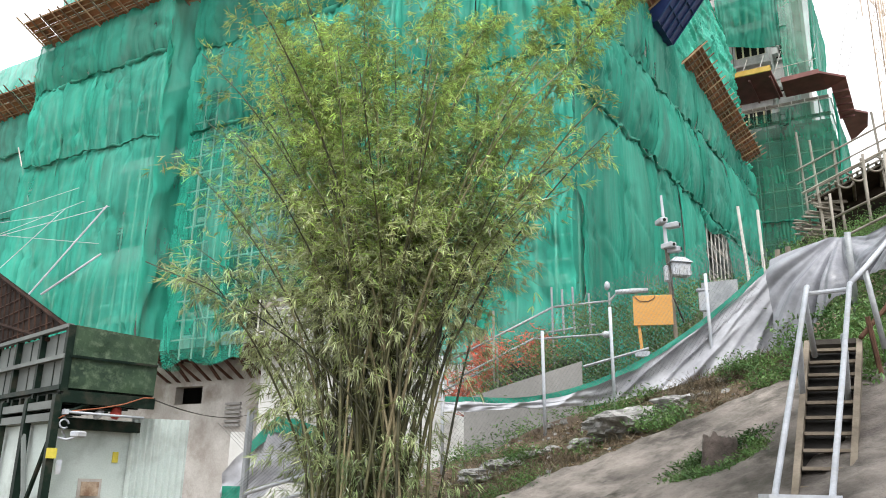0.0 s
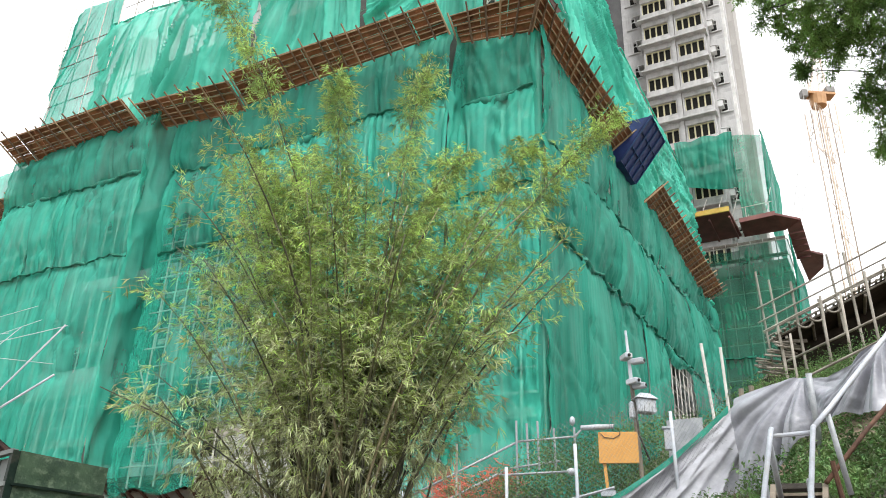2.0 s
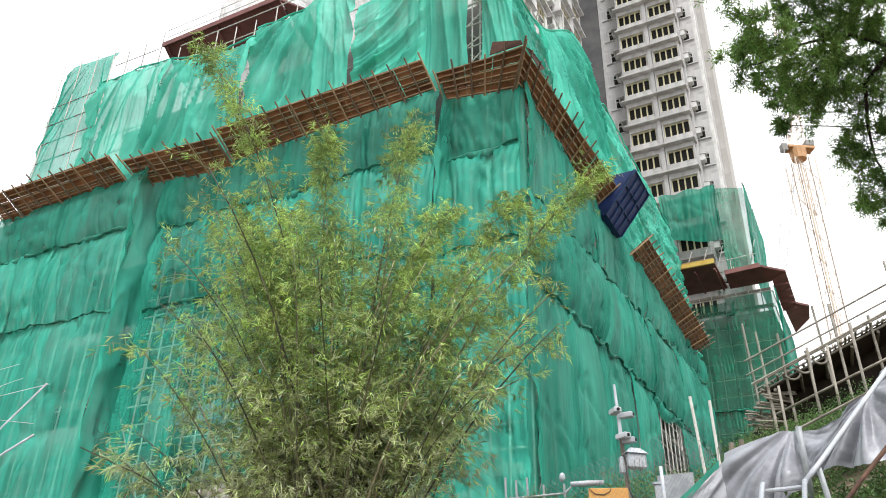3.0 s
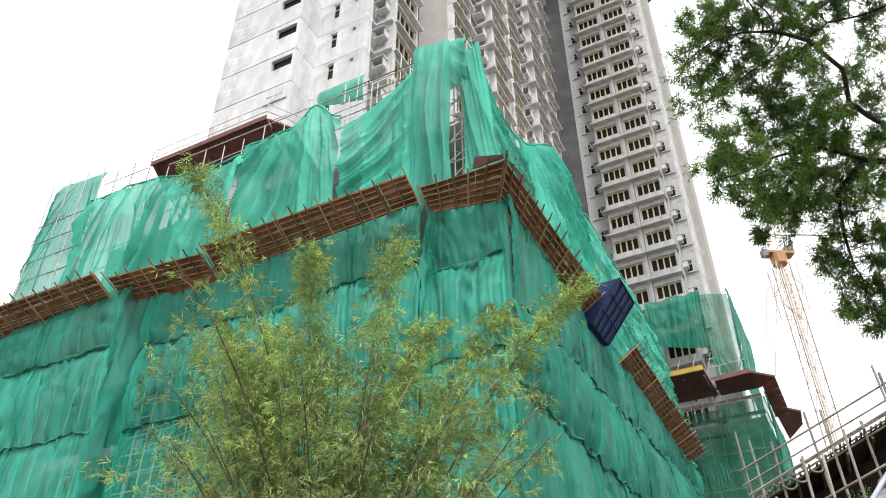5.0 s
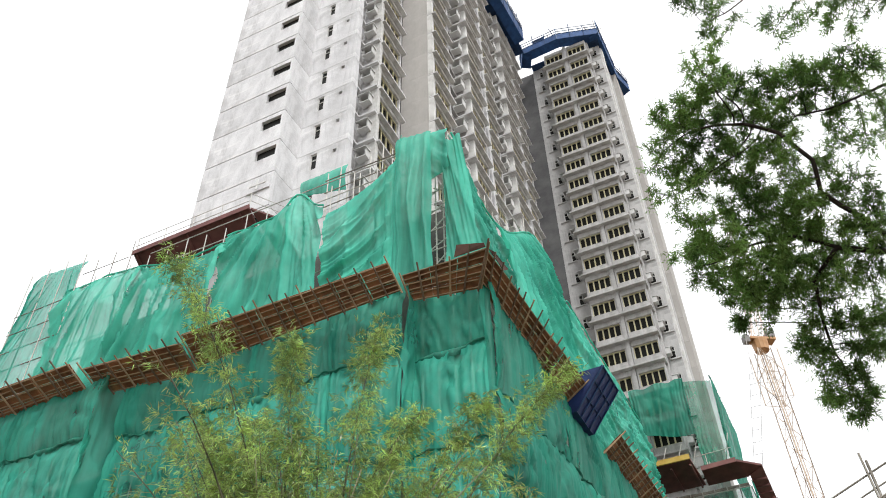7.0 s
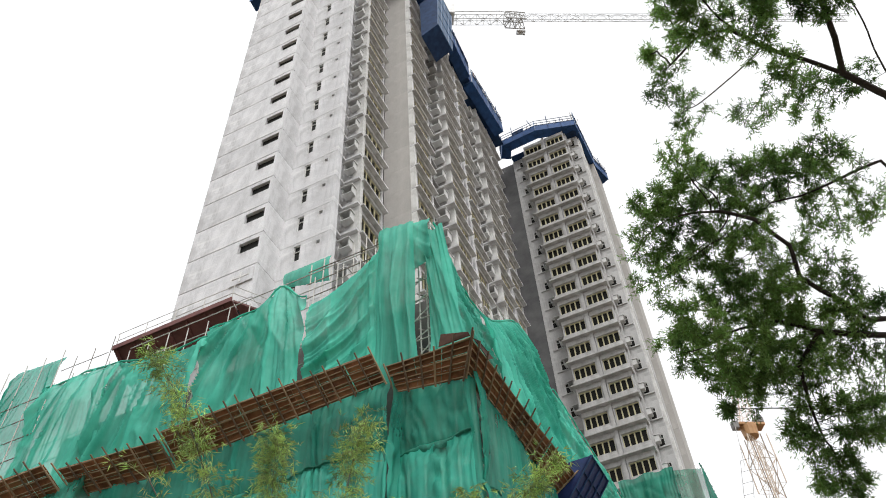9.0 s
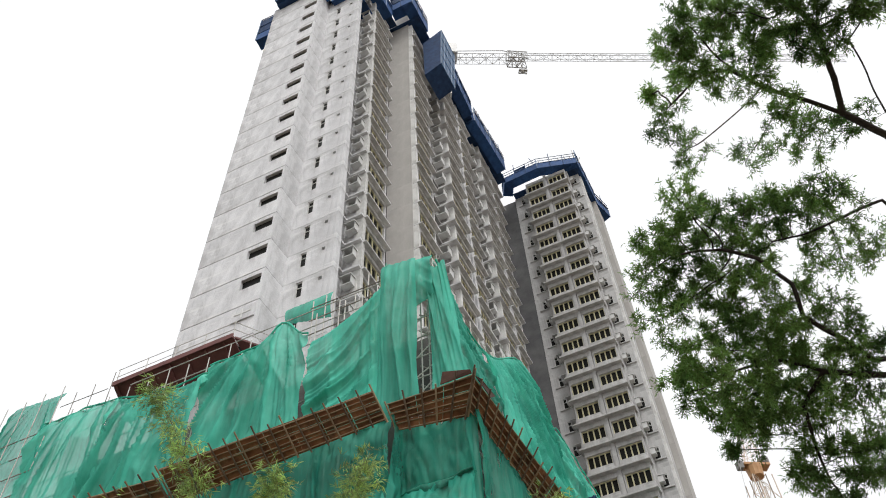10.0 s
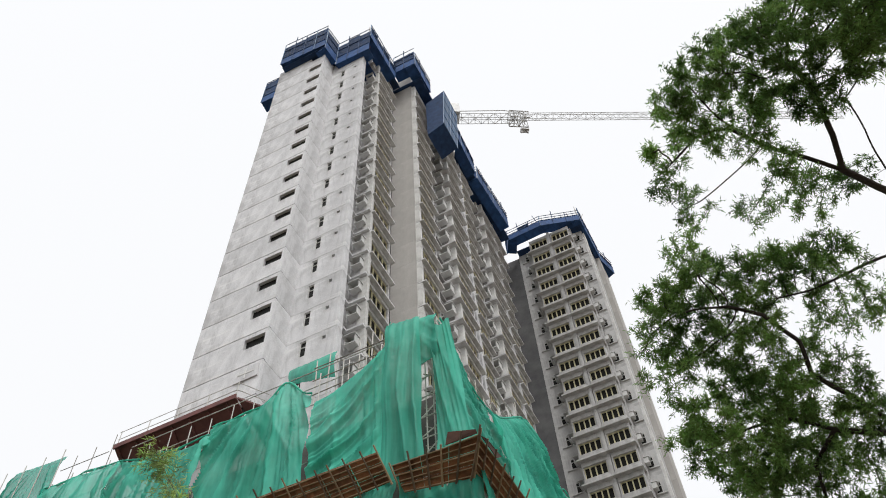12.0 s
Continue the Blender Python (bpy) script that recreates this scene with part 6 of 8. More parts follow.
def stump():
    x, y = 3.16, 9.42
    s = thing("tree_stump", "sawn grey tree stump in a pocket of weeds", "stump", at(x, y, ground_z(x, y) - 0.12, 20))
    bark = surface("grey_stump_wood", (0.045, 0.036, 0.03), (0.15, 0.12, 0.105), 5.0, 0.9, bump=0.8, fine=30)
    n, rows = 40, ((0.30, -0.1), (0.235, 0.08), (0.205, 0.2), (0.20, 0.32), (0.19, 0.40))

    def ring(r, z, rag=0.0):
        out = []
        for k in range(n):
            w = 2 * math.pi * k / n
            q = r * (1 + 0.14 * wob(1.6 * math.cos(w), 1.6 * math.sin(w), 1.0 + z) + 0.06 * wob(7 * math.cos(w), 7 * math.sin(w), z * 2))
            out.append((q * math.cos(w), 0.85 * q * math.sin(w), z + rag * (0.09 * wob(2 * math.cos(w), 2 * math.sin(w), 5.0) + 0.04 * wob(k * 0.9))))
        return out

    g = Geo()
    rings = [ring(r, z, 1.0 if j == len(rows) - 1 else 0.0) for j, (r, z) in enumerate(rows)]
    rings.append([(0.72 * px, 0.72 * py, pz - 0.02) for px, py, pz in rings[-1]])
    rings.append([(0.5 * px, 0.5 * py, pz - 0.12) for px, py, pz in rings[-2]])
    for q in rings:
        g.v += q
    for j in range(len(rings) - 1):
        for k in range(n):
            k2 = (k + 1) % n
            g.f.append((j * n + k, j * n + k2, (j + 1) * n + k2, (j + 1) * n + k))
    g.f.append(tuple((len(rings) - 1) * n + k for k in range(n)))
    part("trunk_base", g, bark, s, smooth=True)
    for w in (0.4, 1.9, 3.4, 5.0):
        c, d = math.cos(w), math.sin(w)
        part("root", Geo().path([(0.2 * c, 0.17 * d, 0.08), (0.3 * c, 0.26 * d, 0.0), (0.42 * c + 0.05, 0.36 * d, -0.1)], [0.06, 0.045, 0.025]), bark, s, smooth=True)


stump()


def retaining_wall():
    w = thing("retaining_wall", "low grey concrete retaining wall with a sloping top", "wall")
    a, b = Vector((0.5, 16.5, 0)), Vector((2.83, 16.25, 0))
    off = Vector((0.02, 0.22, 0))
    g = Geo().prism([a + Vector((0, 0, 1.8)), b + Vector((0, 0, 2.6)), b + off + Vector((0, 0, 2.6)), a + off + Vector((0, 0, 1.8))], [a + Vector((0, 0, 3.3)), b + Vector((0, 0, 4.07)), b + off + Vector((0, 0, 4.07)), a + off + Vector((0, 0, 3.3))])
    part("wall_body", g, CONCRETE_GREY, w)
    part("coping_pipe", Geo().tube((2.85, 16.2, 3.95), (4.1, 15.95, 4.3), 0.03), GALV, w)


retaining_wall()


def sign_board():
    s = thing("notice_board", "blank orange board on a single orange post", "board")
    orange = surface("orange_board_paint", (0.62, 0.30, 0.07), (0.72, 0.38, 0.1), 1.5, 0.6, bump=0.05)
    a = Vector((3.85, 16.04, 0))
    ex = Vector((0.75, -0.19, 0)).normalized()
    m = oriented((3.85, 16.04, 4.76), (ex.x, ex.y), None)
    part("board", Geo().chamfered(0.0, 0.76, -0.02, 0.02, 0.0, 0.61, 0.008), orange, s, m=m)
    part("post", Geo().box(0.07, 0.13, 0.022, 0.07, -0.55, 0.55), orange, s, m=m @ Matrix.Rotation(radians(-4), 4, "Y"))
    part("foot", Geo().box(0.0, 0.28, -0.06, 0.06, -0.62, -0.52), WHITE_STEEL, s, m=m)
    part("cable", Geo().path([(0.02, -0.03, 0.6), (0.12, -0.03, 0.5), (0.3, -0.03, 0.48), (0.42, -0.03, 0.55), (0.42, -0.03, 0.62)], 0.008, 5), DARK_TIMBER, s, m=m)


sign_board()


def lamp_pole():
    p = thing("camera_pole", "timber pole with white security cameras and lamps", "pole")
    base = Vector((4.83, 16.3, ground_z(4.83, 16.3) - 0.1))
    top = Vector((4.63, 16.36, 7.65))
    part("shaft", Geo().tube(base, top.lerp(base, 0.25), 0.05, 0.045, 8), TIMBER, p)
    part("upper_rod", Geo().tube(top.lerp(base, 0.25), top, 0.045, 0.025, 8), WHITE_STEEL, p)
    white = WHITE_STEEL
    for z, dx, w in ((7.02, -0.1, 0.16), (6.95, 0.1, 0.14), (6.5, 0.0, 0.16), (6.42, 0.1, 0.12)):
        c = part("lamp_head", Geo().chamfered(-w / 2, w / 2, -0.22, 0.06, -0.06, 0.06, 0.02), white, p, m=at(4.65 + dx, 16.3, z, 30 + 200 * dx))
        part("lens", Geo().tube((0, -0.225, 0), (0, -0.24, 0), 0.035, n=8), NEAR_BLACK, c)
    part("junction_box", Geo().chamfered(-0.2, 0.2, -0.1, 0.1, -0.14, 0.16, 0.03), white, p, m=at(4.9, 16.25, 5.98, 10))
    part("junction_lid", Geo().prism([(-0.24, -0.14, 0.16), (0.24, -0.14, 0.16), (0.24, 0.14, 0.16), (-0.24, 0.14, 0.16)], [(-0.1, -0.05, 0.28), (0.1, -0.05, 0.28), (0.1, 0.05, 0.28), (-0.1, 0.05, 0.28)]), white, p, m=at(4.9, 16.25, 5.98, 10))
    part("meter_box", Geo().chamfered(-0.07, 0.07, -0.06, 0.06, -0.2, 0.14, 0.02), white, p, m=at(4.66, 16.3, 5.95))
    part("cable", Geo().path([(4.62, 16.25, 6.45), (4.70, 16.2, 5.9), (4.72, 16.2, 5.4), (4.9, 16.2, 4.9)], 0.022, 6), DARK_TIMBER, p, smooth=True)
    t = thing("tube_lamp", "white tube lamp on a bracket beside the board", "lamp")
    part("housing", Geo().path([(3.62, 16.58, 5.57), (3.95, 16.5, 5.58), (4.27, 16.42, 5.59)], [0.05, 0.06, 0.05], 10), white, t, smooth=True)
    part("bracket", Geo().tube((3.5, 16.6, 5.4), (3.66, 16.57, 5.55), 0.02), GALV, t)
    part("ball_lamp", Geo().path([(3.46, 16.6, 5.62), (3.46, 16.6, 5.68), (3.46, 16.6, 5.76), (3.46, 16.6, 5.8)], [0.03, 0.06, 0.055, 0.02], 10), white, t, smooth=True)
    m = thing("meter_cabinet", "white meter box on the fence", "box", at(4.78, 14.6, 5.05, -12))
    part("body", Geo().chamfered(-0.06, 0.1, -0.05, 0.05, -0.28, 0.1, 0.015), white, m)
    part("cap", Geo().box(-0.09, 0.13, -0.07, 0.07, 0.1, 0.14), white, m)
    g = thing("grey_sheet", "light grey sheet metal panel standing behind the fence", "panel")
    part("panel", Geo().prism([(4.98, 15.2, 4.5), (5.6, 15.0, 4.5), (5.6, 15.03, 4.5), (4.98, 15.23, 4.5)], [(4.98, 15.2, 5.46), (5.6, 15.0, 5.5), (5.6, 15.03, 5.5), (4.98, 15.23, 5.46)]), GALV, g)


lamp_pole()


def site_rails():
    r = thing("site_railing", "grey scaffold-tube railing along the building side", "railing")
    runs = [((0.1, 18.0, 4.22), (2.5, 17.82, 5.5)), ((2.5, 17.82, 5.5), (3.75, 17.6, 5.62)), ((0.2, 18.0, 3.8), (2.3, 17.86, 4.92)), ((2.3, 17.86, 4.92), (3.4, 17.7, 5.1)), ((-0.6, 18.2, 3.3), (1.2, 18.0, 4.2)), ((2.0, 17.0, 4.62), (3.4, 16.8, 4.72))]
    for a, b in runs:
        part("rail", Geo().tube(a, b, 0.024, n=8), GALV, r, smooth=True)
    part("end_knob", Geo().path([(3.36, 16.8, 4.72), (3.42, 16.8, 4.72), (3.5, 16.79, 4.72), (3.54, 16.78, 4.72)], [0.04, 0.075, 0.07, 0.03], 10), WHITE_STEEL, r, smooth=True)
    for x, y, z0, z1 in ((1.2, 17.9, 3.0, 5.4), (1.28, 17.85, 3.0, 4.6), (2.49, 17.8, 4.2, 5.95), (2.72, 17.8, 4.9, 5.9), (2.95, 17.75, 4.9, 5.95), (3.72, 17.55, 4.4, 5.8), (3.3, 17.7, 4.8, 5.8)):
        part("upright", Geo().tube((x, y, z0), (x - 0.03, y, z1), 0.025, n=7), BAMBOO_POLE if x < 2 else GALV, r)
    for x, z in ((7.1, 8.24), (7.57, 8.16)):
        p = solid("bamboo_post", Geo().tube((7.35 if x < 7.3 else 7.62, 18.55, ground_z(7.4, 18.5) - 0.2), (x, 18.6, z), 0.038, n=8), PALE_POLE, "pale bamboo post standing on the hillside", "post", group="bamboo posts")


site_rails()


def crumpled_netting():
    mat, nt, bsdf = shader("orange_mesh_netting")
    col = ramp(nt, noise_node(nt, 6.0, 4.0), [(0.35, (0.45, 0.09, 0.05)), (0.7, (0.72, 0.22, 0.14))])
    nt.links.new(col, bsdf.inputs["Base Color"])
    bsdf.inputs["Roughness"].default_value = 0.6
    for k, (x, y, z, w, h) in enumerate(((0.7, 18.8, 3.75, 0.6, 0.5), (1.2, 18.8, 4.4, 0.55, 0.6), (2.2, 18.6, 4.4, 0.55, 0.45))):
        n = solid("orange_netting", Geo(), mat, "heap of crumpled orange plastic netting", "netting", group="orange netting heaps")
        g = Geo()
        rng = random.Random(k)
        for j in range(150):
            a = Vector((x + rng.gauss(0, w * 0.4), y + rng.gauss(0, 0.15), z + rng.gauss(0, h * 0.4) + 0.2 * (x - 1)))
            pts = [a + Vector((rng.uniform(-0.22, 0.22), rng.uniform(-0.1, 0.1), rng.uniform(-0.18, 0.18))) for _ in range(4)]
            g.path([a] + pts, 0.011, 4)
        n.data = g.mesh("orange_netting", mat)


crumpled_netting()


def hill_walkway():
    w = thing("covered_walkway", "dark timber walkway deck on poles up the hillside", "walkway")
    brown = surface("dark_brown_deck", (0.018, 0.013, 0.010), (0.055, 0.04, 0.03), 2.0, 0.9, bump=0.3)
    a, b = Vector((11.3, 23.4, 10.15)), Vector((17.5, 20.0, 13.3))
    d = b - a
    back = Vector((0.9, 1.7, 0.1))
    part("deck", Geo().prism([a, b, b + back, a + back], [p + Vector((0, 0, 0.12)) for p in (a, b, b + back, a + back)]), brown, w)
    # sheet added below the back edge for the dark under the deck
    part("back_screen", Geo().prism([a + back, b + back, b + back * 1.05, a + back * 1.05], [p + Vector((0, 0, -2.2)) for p in (a + back, b + back, b + back * 1.05, a + back * 1.05)]), brown, w)
    rng = random.Random(8)
    for k in range(46):
        p = a + d * (k / 45)
        out = rng.uniform(0.1, 0.3)
        part("joist", Geo().tube(p - back * out + Vector((rng.uniform(-0.05, 0.05), 0, 0.16)), p + back + Vector((0, 0, 0.18)), 0.036), BAMBOO_POLE, w)
    for k in range(9):
        p = a + d * ((k + 0.4) / 9)
        part("under_beam", Geo().tube(p + Vector((0, 0, -0.06)), p + back + Vector((0, 0, -0.06)), 0.05), BAMBOO_POLE, w)
    for o, h in ((-0.2, 0.2), (0.0, 0.26), (0.0, -0.05), (0.25, 0.24), (0.6, 0.26)):
        part("edge_pole", Geo().tube(a + back * o + Vector((-0.3, 0.1, h)), b + back * o + Vector((0, 0, h)), 0.032), BAMBOO_POLE, w)
    # coils of cane left lying on the edge
    for t in (0.12, 0.17, 0.24):
        p = a + d * t - back * 0.12 + Vector((0, 0, 0.1))
        ring = [p + Vector((0.26 * math.cos(q), -0.05, 0.24 * math.sin(q))) for q in np.linspace(-2.6, 1.2, 11)]
        part("coil", Geo().path(ring, 0.035, 6), BAMBOO_POLE, w, smooth=True)
    for k, t in enumerate((0.02, 0.1, 0.2, 0.33, 0.47, 0.6, 0.75, 0.9)):
        p = a + d * t
        gz = ground_z(p.x, p.y) - 0.3
        part("pole", Geo().tube((p.x, p.y - 0.1, gz), (p.x - 0.1, p.y - 0.1, p.z + (1.5 if k % 2 else 0.5)), 0.042), BAMBOO_POLE, w)
    for t, h in ((0.0, 2.3), (0.05, 1.8), (0.3, 1.6), (0.62, 1.7), (0.85, 1.6)):
        p = a + d * t + Vector((-0.2, 0, 0))
        part("tall_pole", Geo().tube((p.x, p.y, p.z - 1.0), (p.x - 0.15, p.y, p.z + h), 0.034), BAMBOO_POLE, w)
    part("guard_rail", Geo().tube(a + Vector((-0.5, 0, 1.0)), b + Vector((0, 0, 1.1)), 0.03).tube(a + Vector((-0.5, 0, 0.55)), b + Vector((0, 0, 0.6)), 0.025), BAMBOO_POLE, w)
    r = thing("guard_fence", "pale pipe posts with a sloping rail below the walkway", "fence")
    for (x0, y0, z0), (x1, y1, z1) in (((8.6, 15.55, 8.35), (8.81, 15.95, 5.6)), ((8.31, 16.51, 7.83), (8.46, 16.77, 5.6)), ((8.94, 15.36, 8.34), (9.11, 15.67, 5.7)), ((8.82, 14.18, 8.33), (9.05, 14.5, 5.4))):
        part("post", Geo().tube((x1, y1, z1), (x0, y0, z0), 0.028, n=7), BAMBOO_POLE, r, smooth=True)
    part("rail", Geo().tube((8.4, 17.0, 7.36), (10.2, 13.5, 7.95), 0.027, n=7), BAMBOO_POLE, r, smooth=True)
    s = thing("bamboo_stack", "stack of cut bamboo poles beside the walkway", "poles")
    for k in range(24):
        row = k // 2
        z = 9.05 + 0.1 * row
        x = 10.6 + 0.55 * smooth01((row - 3) / 6.0) + rng.uniform(-0.12, 0.1)
        part("pole", Geo().tube((x, 23.2 + rng.uniform(-0.2, 0.2), z + 0.05 * (k % 2)), (x + 1.1, 23.7 + rng.uniform(-0.3, 0.3), z + 0.12), 0.03), BAMBOO_POLE, s)
    part("pile_base", Geo().box(10.9, 12.2, 23.35, 23.8, ground_z(11.5, 23.5) - 0.3, 9.0), brown, s, "dark timber crib")


hill_walkway()

# ---- the left: raised site passage, office, canopy, ropes ----
GREEN_STEEL = surface("dark_green_steel", (0.004, 0.011, 0.008), (0.014, 0.030, 0.021), 2.0, 0.55, bump=0.1, dirt=(0.045, 0.04, 0.03), dirt_scale=2.0, spec=0.12)
GREY_PANEL = surface("grey_hoarding_panel", (0.11, 0.125, 0.12), (0.18, 0.2, 0.19), 1.0, 0.7, bump=0.1, vary=0.08)
CAMO = surface("mossy_green_tarpaulin", (0.012, 0.034, 0.018), (0.04, 0.08, 0.04), 2.2, 0.6, bump=0.4, fine=16, dirt=(0.09, 0.13, 0.08), dirt_scale=7.0)
MINT = surface("mint_white_cladding", (0.50, 0.58, 0.555), (0.62, 0.69, 0.665), 0.8, 0.6, bump=0.05, dirt=(0.34, 0.38, 0.36), dirt_scale=1.2)
YELLOW_TAG = surface("yellow_notice", (0.6, 0.5, 0.05), (0.72, 0.62, 0.1), 8.0, 0.6, bump=0.0)
PASS = Matrix.Translation((-6.2, 13.66, 0.0)) @ Matrix.Rotation(radians(45), 4, "Z")


def raised_passage():
    p = thing("raised_passage", "raised dark green steel passage with grey panels and a tarpaulin end", "passage", PASS)
    z0, z1, length, wide = 3.04, 4.07, 9.6, 1.56
    part("end_tarpaulin", Geo().sheet(30, 20, lambda a, b: (0.04 + (wide - 0.04) * a, -0.03 + 0.02 * wob(a * 5, b * 4), z0 + 0.02 + (z1 - z0 + 0.02) * b - 0.05 * a * b)), CAMO, p, "mottled green tarpaulin over the end", smooth=True)
    part("end_backing", Geo().box(0.03, wide, 0.0, 0.04, z0, z1), GREEN_STEEL, p)
    part("end_bar", Geo().box(0.0, wide, -0.075, -0.045, 3.56, 3.6), GREEN_STEEL, p)
    part("floor", Geo().box(0.0, wide, 0.04, length, z0 - 0.06, z0), GREEN_STEEL, p)
    part("far_side", Geo().box(wide - 0.05, wide, 0.05, length, z0, z1), GREY_PANEL, p)
    n = 8
    for k in range(n):
        y0, y1 = 0.08 + k * length / n, (k + 1) * length / n
        part("panel", Geo().box(0.03, 0.06, y0, y1, z0 + 0.04, z1 - 0.04), GREY_PANEL, p)
        part("stanchion", Geo().box(-0.07, 0.03, y1 - 0.05, y1 + 0.05, z0 - 0.1, z1), GREEN_STEEL, p)
        part("seam", Geo().box(0.018, 0.03, (y0 + y1) / 2 - 0.012, (y0 + y1) / 2 + 0.012, z0 + 0.05, z1 - 0.05), GREEN_STEEL, p)
    part("corner_post", Geo().box(-0.08, 0.04, -0.06, 0.05, z0 - 0.05, z1 + 0.03), GREEN_STEEL, p)
    for z, h in ((z0 - 0.02, 0.08), (3.54, 0.07), (z1 - 0.02, 0.07)):
        part("rail", Geo().box(-0.10, 0.0, -0.05, length, z, z + h), GREY_PANEL if z > 3.1 else GREEN_STEEL, p)
    # joists and beams below
    for y in np.arange(0.1, length, 0.42):
        part("joist", Geo().box(-0.05, wide, y, y + 0.09, z0 - 0.2, z0 - 0.062), GREEN_STEEL, p)
    part("edge_beam", Geo().box(-0.02, wide + 0.02, -0.06, 0.02, z0 - 0.22, z0 - 0.02), GREEN_STEEL, p)
    for z in (2.52, 2.72):
        part("side_beam", Geo().box(-0.12, -0.04, 0.05, length, z, z + 0.13), GREY_PANEL, p)
    part("low_beam", Geo().box(0.0, wide, 0.3, 0.42, 2.42, 2.6), GREEN_STEEL, p)
    for y in (0.0, 1.25, 2.5, 3.8, 5.2):
        part("leg", Geo().box(-0.14, -0.02, y - 0.07, y + 0.07, 0.0, z0 - 0.1), GREEN_STEEL, p)
    part("brace", Geo().tube((-0.1, 1.25, 2.4), (-0.1, 0.25, 0.1), 0.045), GREY_PANEL, p)
    part("brace", Geo().tube((-0.1, 0.0, 2.3), (-0.1, 1.2, 0.4), 0.04), GREEN_STEEL, p)
    part("knee_brace", Geo().tube((0.0, 0.0, 2.6), (0.45, 0.0, 2.84), 0.035), GREEN_STEEL, p)
    red = surface("red_plastic_bag", (0.4, 0.04, 0.03), (0.55, 0.08, 0.06), 5.0, 0.6, bump=0.3)
    part("red_bag", Geo().path([(0.95, 0.1, 2.62), (0.97, 0.1, 2.7), (0.98, 0.1, 2.8), (0.97, 0.1, 2.84)], [0.05, 0.1, 0.08, 0.03], 8), red, p, smooth=True)
    part("white_bag", Geo().path([(0.62, 0.12, 2.6), (0.66, 0.12, 2.66), (0.72, 0.12, 2.72), (0.76, 0.12, 2.74)], [0.03, 0.07, 0.06, 0.02], 8), WHITE_STEEL, p, smooth=True)
    orange = surface("orange_flex", (0.28, 0.08, 0.035), (0.38, 0.13, 0.06), 3.0, 0.5, bump=0.0)
    part("orange_cable", Geo().path([(-0.05, -0.1, 2.55), (0.15, -0.1, 2.68), (0.6, -0.1, 2.76), (1.0, -0.1, 2.86), (1.35, -0.1, 3.0), (1.54, -0.08, 3.01)], 0.012, 5), orange, p, smooth=True)
    part("notice", Geo().box(-0.16, -0.0, -0.16, -0.14, 1.92, 2.08), YELLOW_TAG, p, m=at(0.0, 0.06, 0.0))
    part("white_notice", Geo().box(0.02, 0.1, -0.16, -0.14, 1.68, 1.9), WHITE_STEEL, p, m=at(0.0, 0.06, 0.0))
    lamp = thing("tube_lamp", "long white tube lamp under the passage", "lamp", PASS)
    part("tube", Geo().path([(0.05, -0.16, 2.66), (0.7, -0.16, 2.655), (1.36, -0.16, 2.65)], 0.022, 8), WHITE_STEEL, lamp, smooth=True)
    part("end_clip", Geo().box(0.0, 0.06, -0.2, -0.06, 2.62, 2.7), WHITE_STEEL, lamp)
    cam_ = thing("security_camera", "small white security camera with a looped cable", "camera", PASS)
    part("body", Geo().chamfered(-0.07, 0.1, -0.1, 0.08, -0.05, 0.05, 0.02), WHITE_STEEL, cam_, m=at(0.22, -0.25, 2.31, 20))
    part("arm", Geo().path([(0.0, -0.06, 2.25), (0.08, -0.2, 2.22), (0.2, -0.25, 2.26)], 0.018, 6), WHITE_STEEL, cam_, smooth=True)
    loop = [(0.04 + 0.07 * math.cos(t), -0.12, 2.47 + 0.07 * math.sin(t)) for t in np.linspace(0, 5.6, 14)]
    part("cable_loop", Geo().path(loop + [(0.02, -0.12, 2.36), (0.1, -0.16, 2.22)], 0.016, 5), WHITE_STEEL, cam_, smooth=True)


raised_passage()


def site_office():
    o = thing("site_office", "mint-white metal-clad site office under the passage", "office", PASS)
    part("front_wall", Geo().box(0.1, 1.55, 0.45, 0.52, 0.0, 2.62), MINT, o)
    part("side_wall", Geo().box(0.04, 0.1, 0.45, 7.0, 0.0, 2.5), MINT, o)
    part("roof", Geo().box(0.0, 1.6, 0.4, 7.0, 2.52, 2.6), MINT, o)
    g = Geo()
    n = 9
    x0, x1 = 1.42, 2.3
    prof = []
    for k in range(n):
        a = x0 + (x1 - x0) * k / n
        w = (x1 - x0) / n
        prof += [(a, 0.30), (a + w * 0.25, 0.25), (a + w * 0.5, 0.25), (a + w * 0.75, 0.30)]
    prof.append((x1, 0.30))
    front = [(x, y - 0.5 * (x - x0) + 0.1) for x, y in prof]
    ring = front + [(x, y + 0.01) for x, y in reversed(front)]
    m = len(ring)
    g.v += [(x, y, z) for z in (0.0, 2.68) for x, y in ring]
    half = m // 2
    for k in range(m):
        q = (k + 1) % m
        g.f.append((k, q, m + q, m + k))
    for k in range(half - 1):
        g.f.append((m + k, m + k + 1, 2 * m - 2 - k, 2 * m - 1 - k))
    part("corrugated_screen", g, MINT, o, "pale corrugated metal screen")
    part("notice", Geo().box(1.16, 1.26, 0.43, 0.448, 1.9, 2.08), YELLOW_TAG, o)
    board_paint = surface("brown_picture_board", (0.22, 0.13, 0.08), (0.5, 0.4, 0.3), 7.0, 0.7, bump=0.1)
    part("picture_frame", Geo().box(0.62, 1.02, 0.42, 0.448, 1.3, 1.62), CONCRETE_BASE, o)
    part("picture", Geo().box(0.67, 0.97, 0.40, 0.418, 1.34, 1.57), board_paint, o)
    part("door_edge", Geo().box(2.36, 2.4, 0.2, 0.3, 0.0, 2.3), NEAR_BLACK, o)


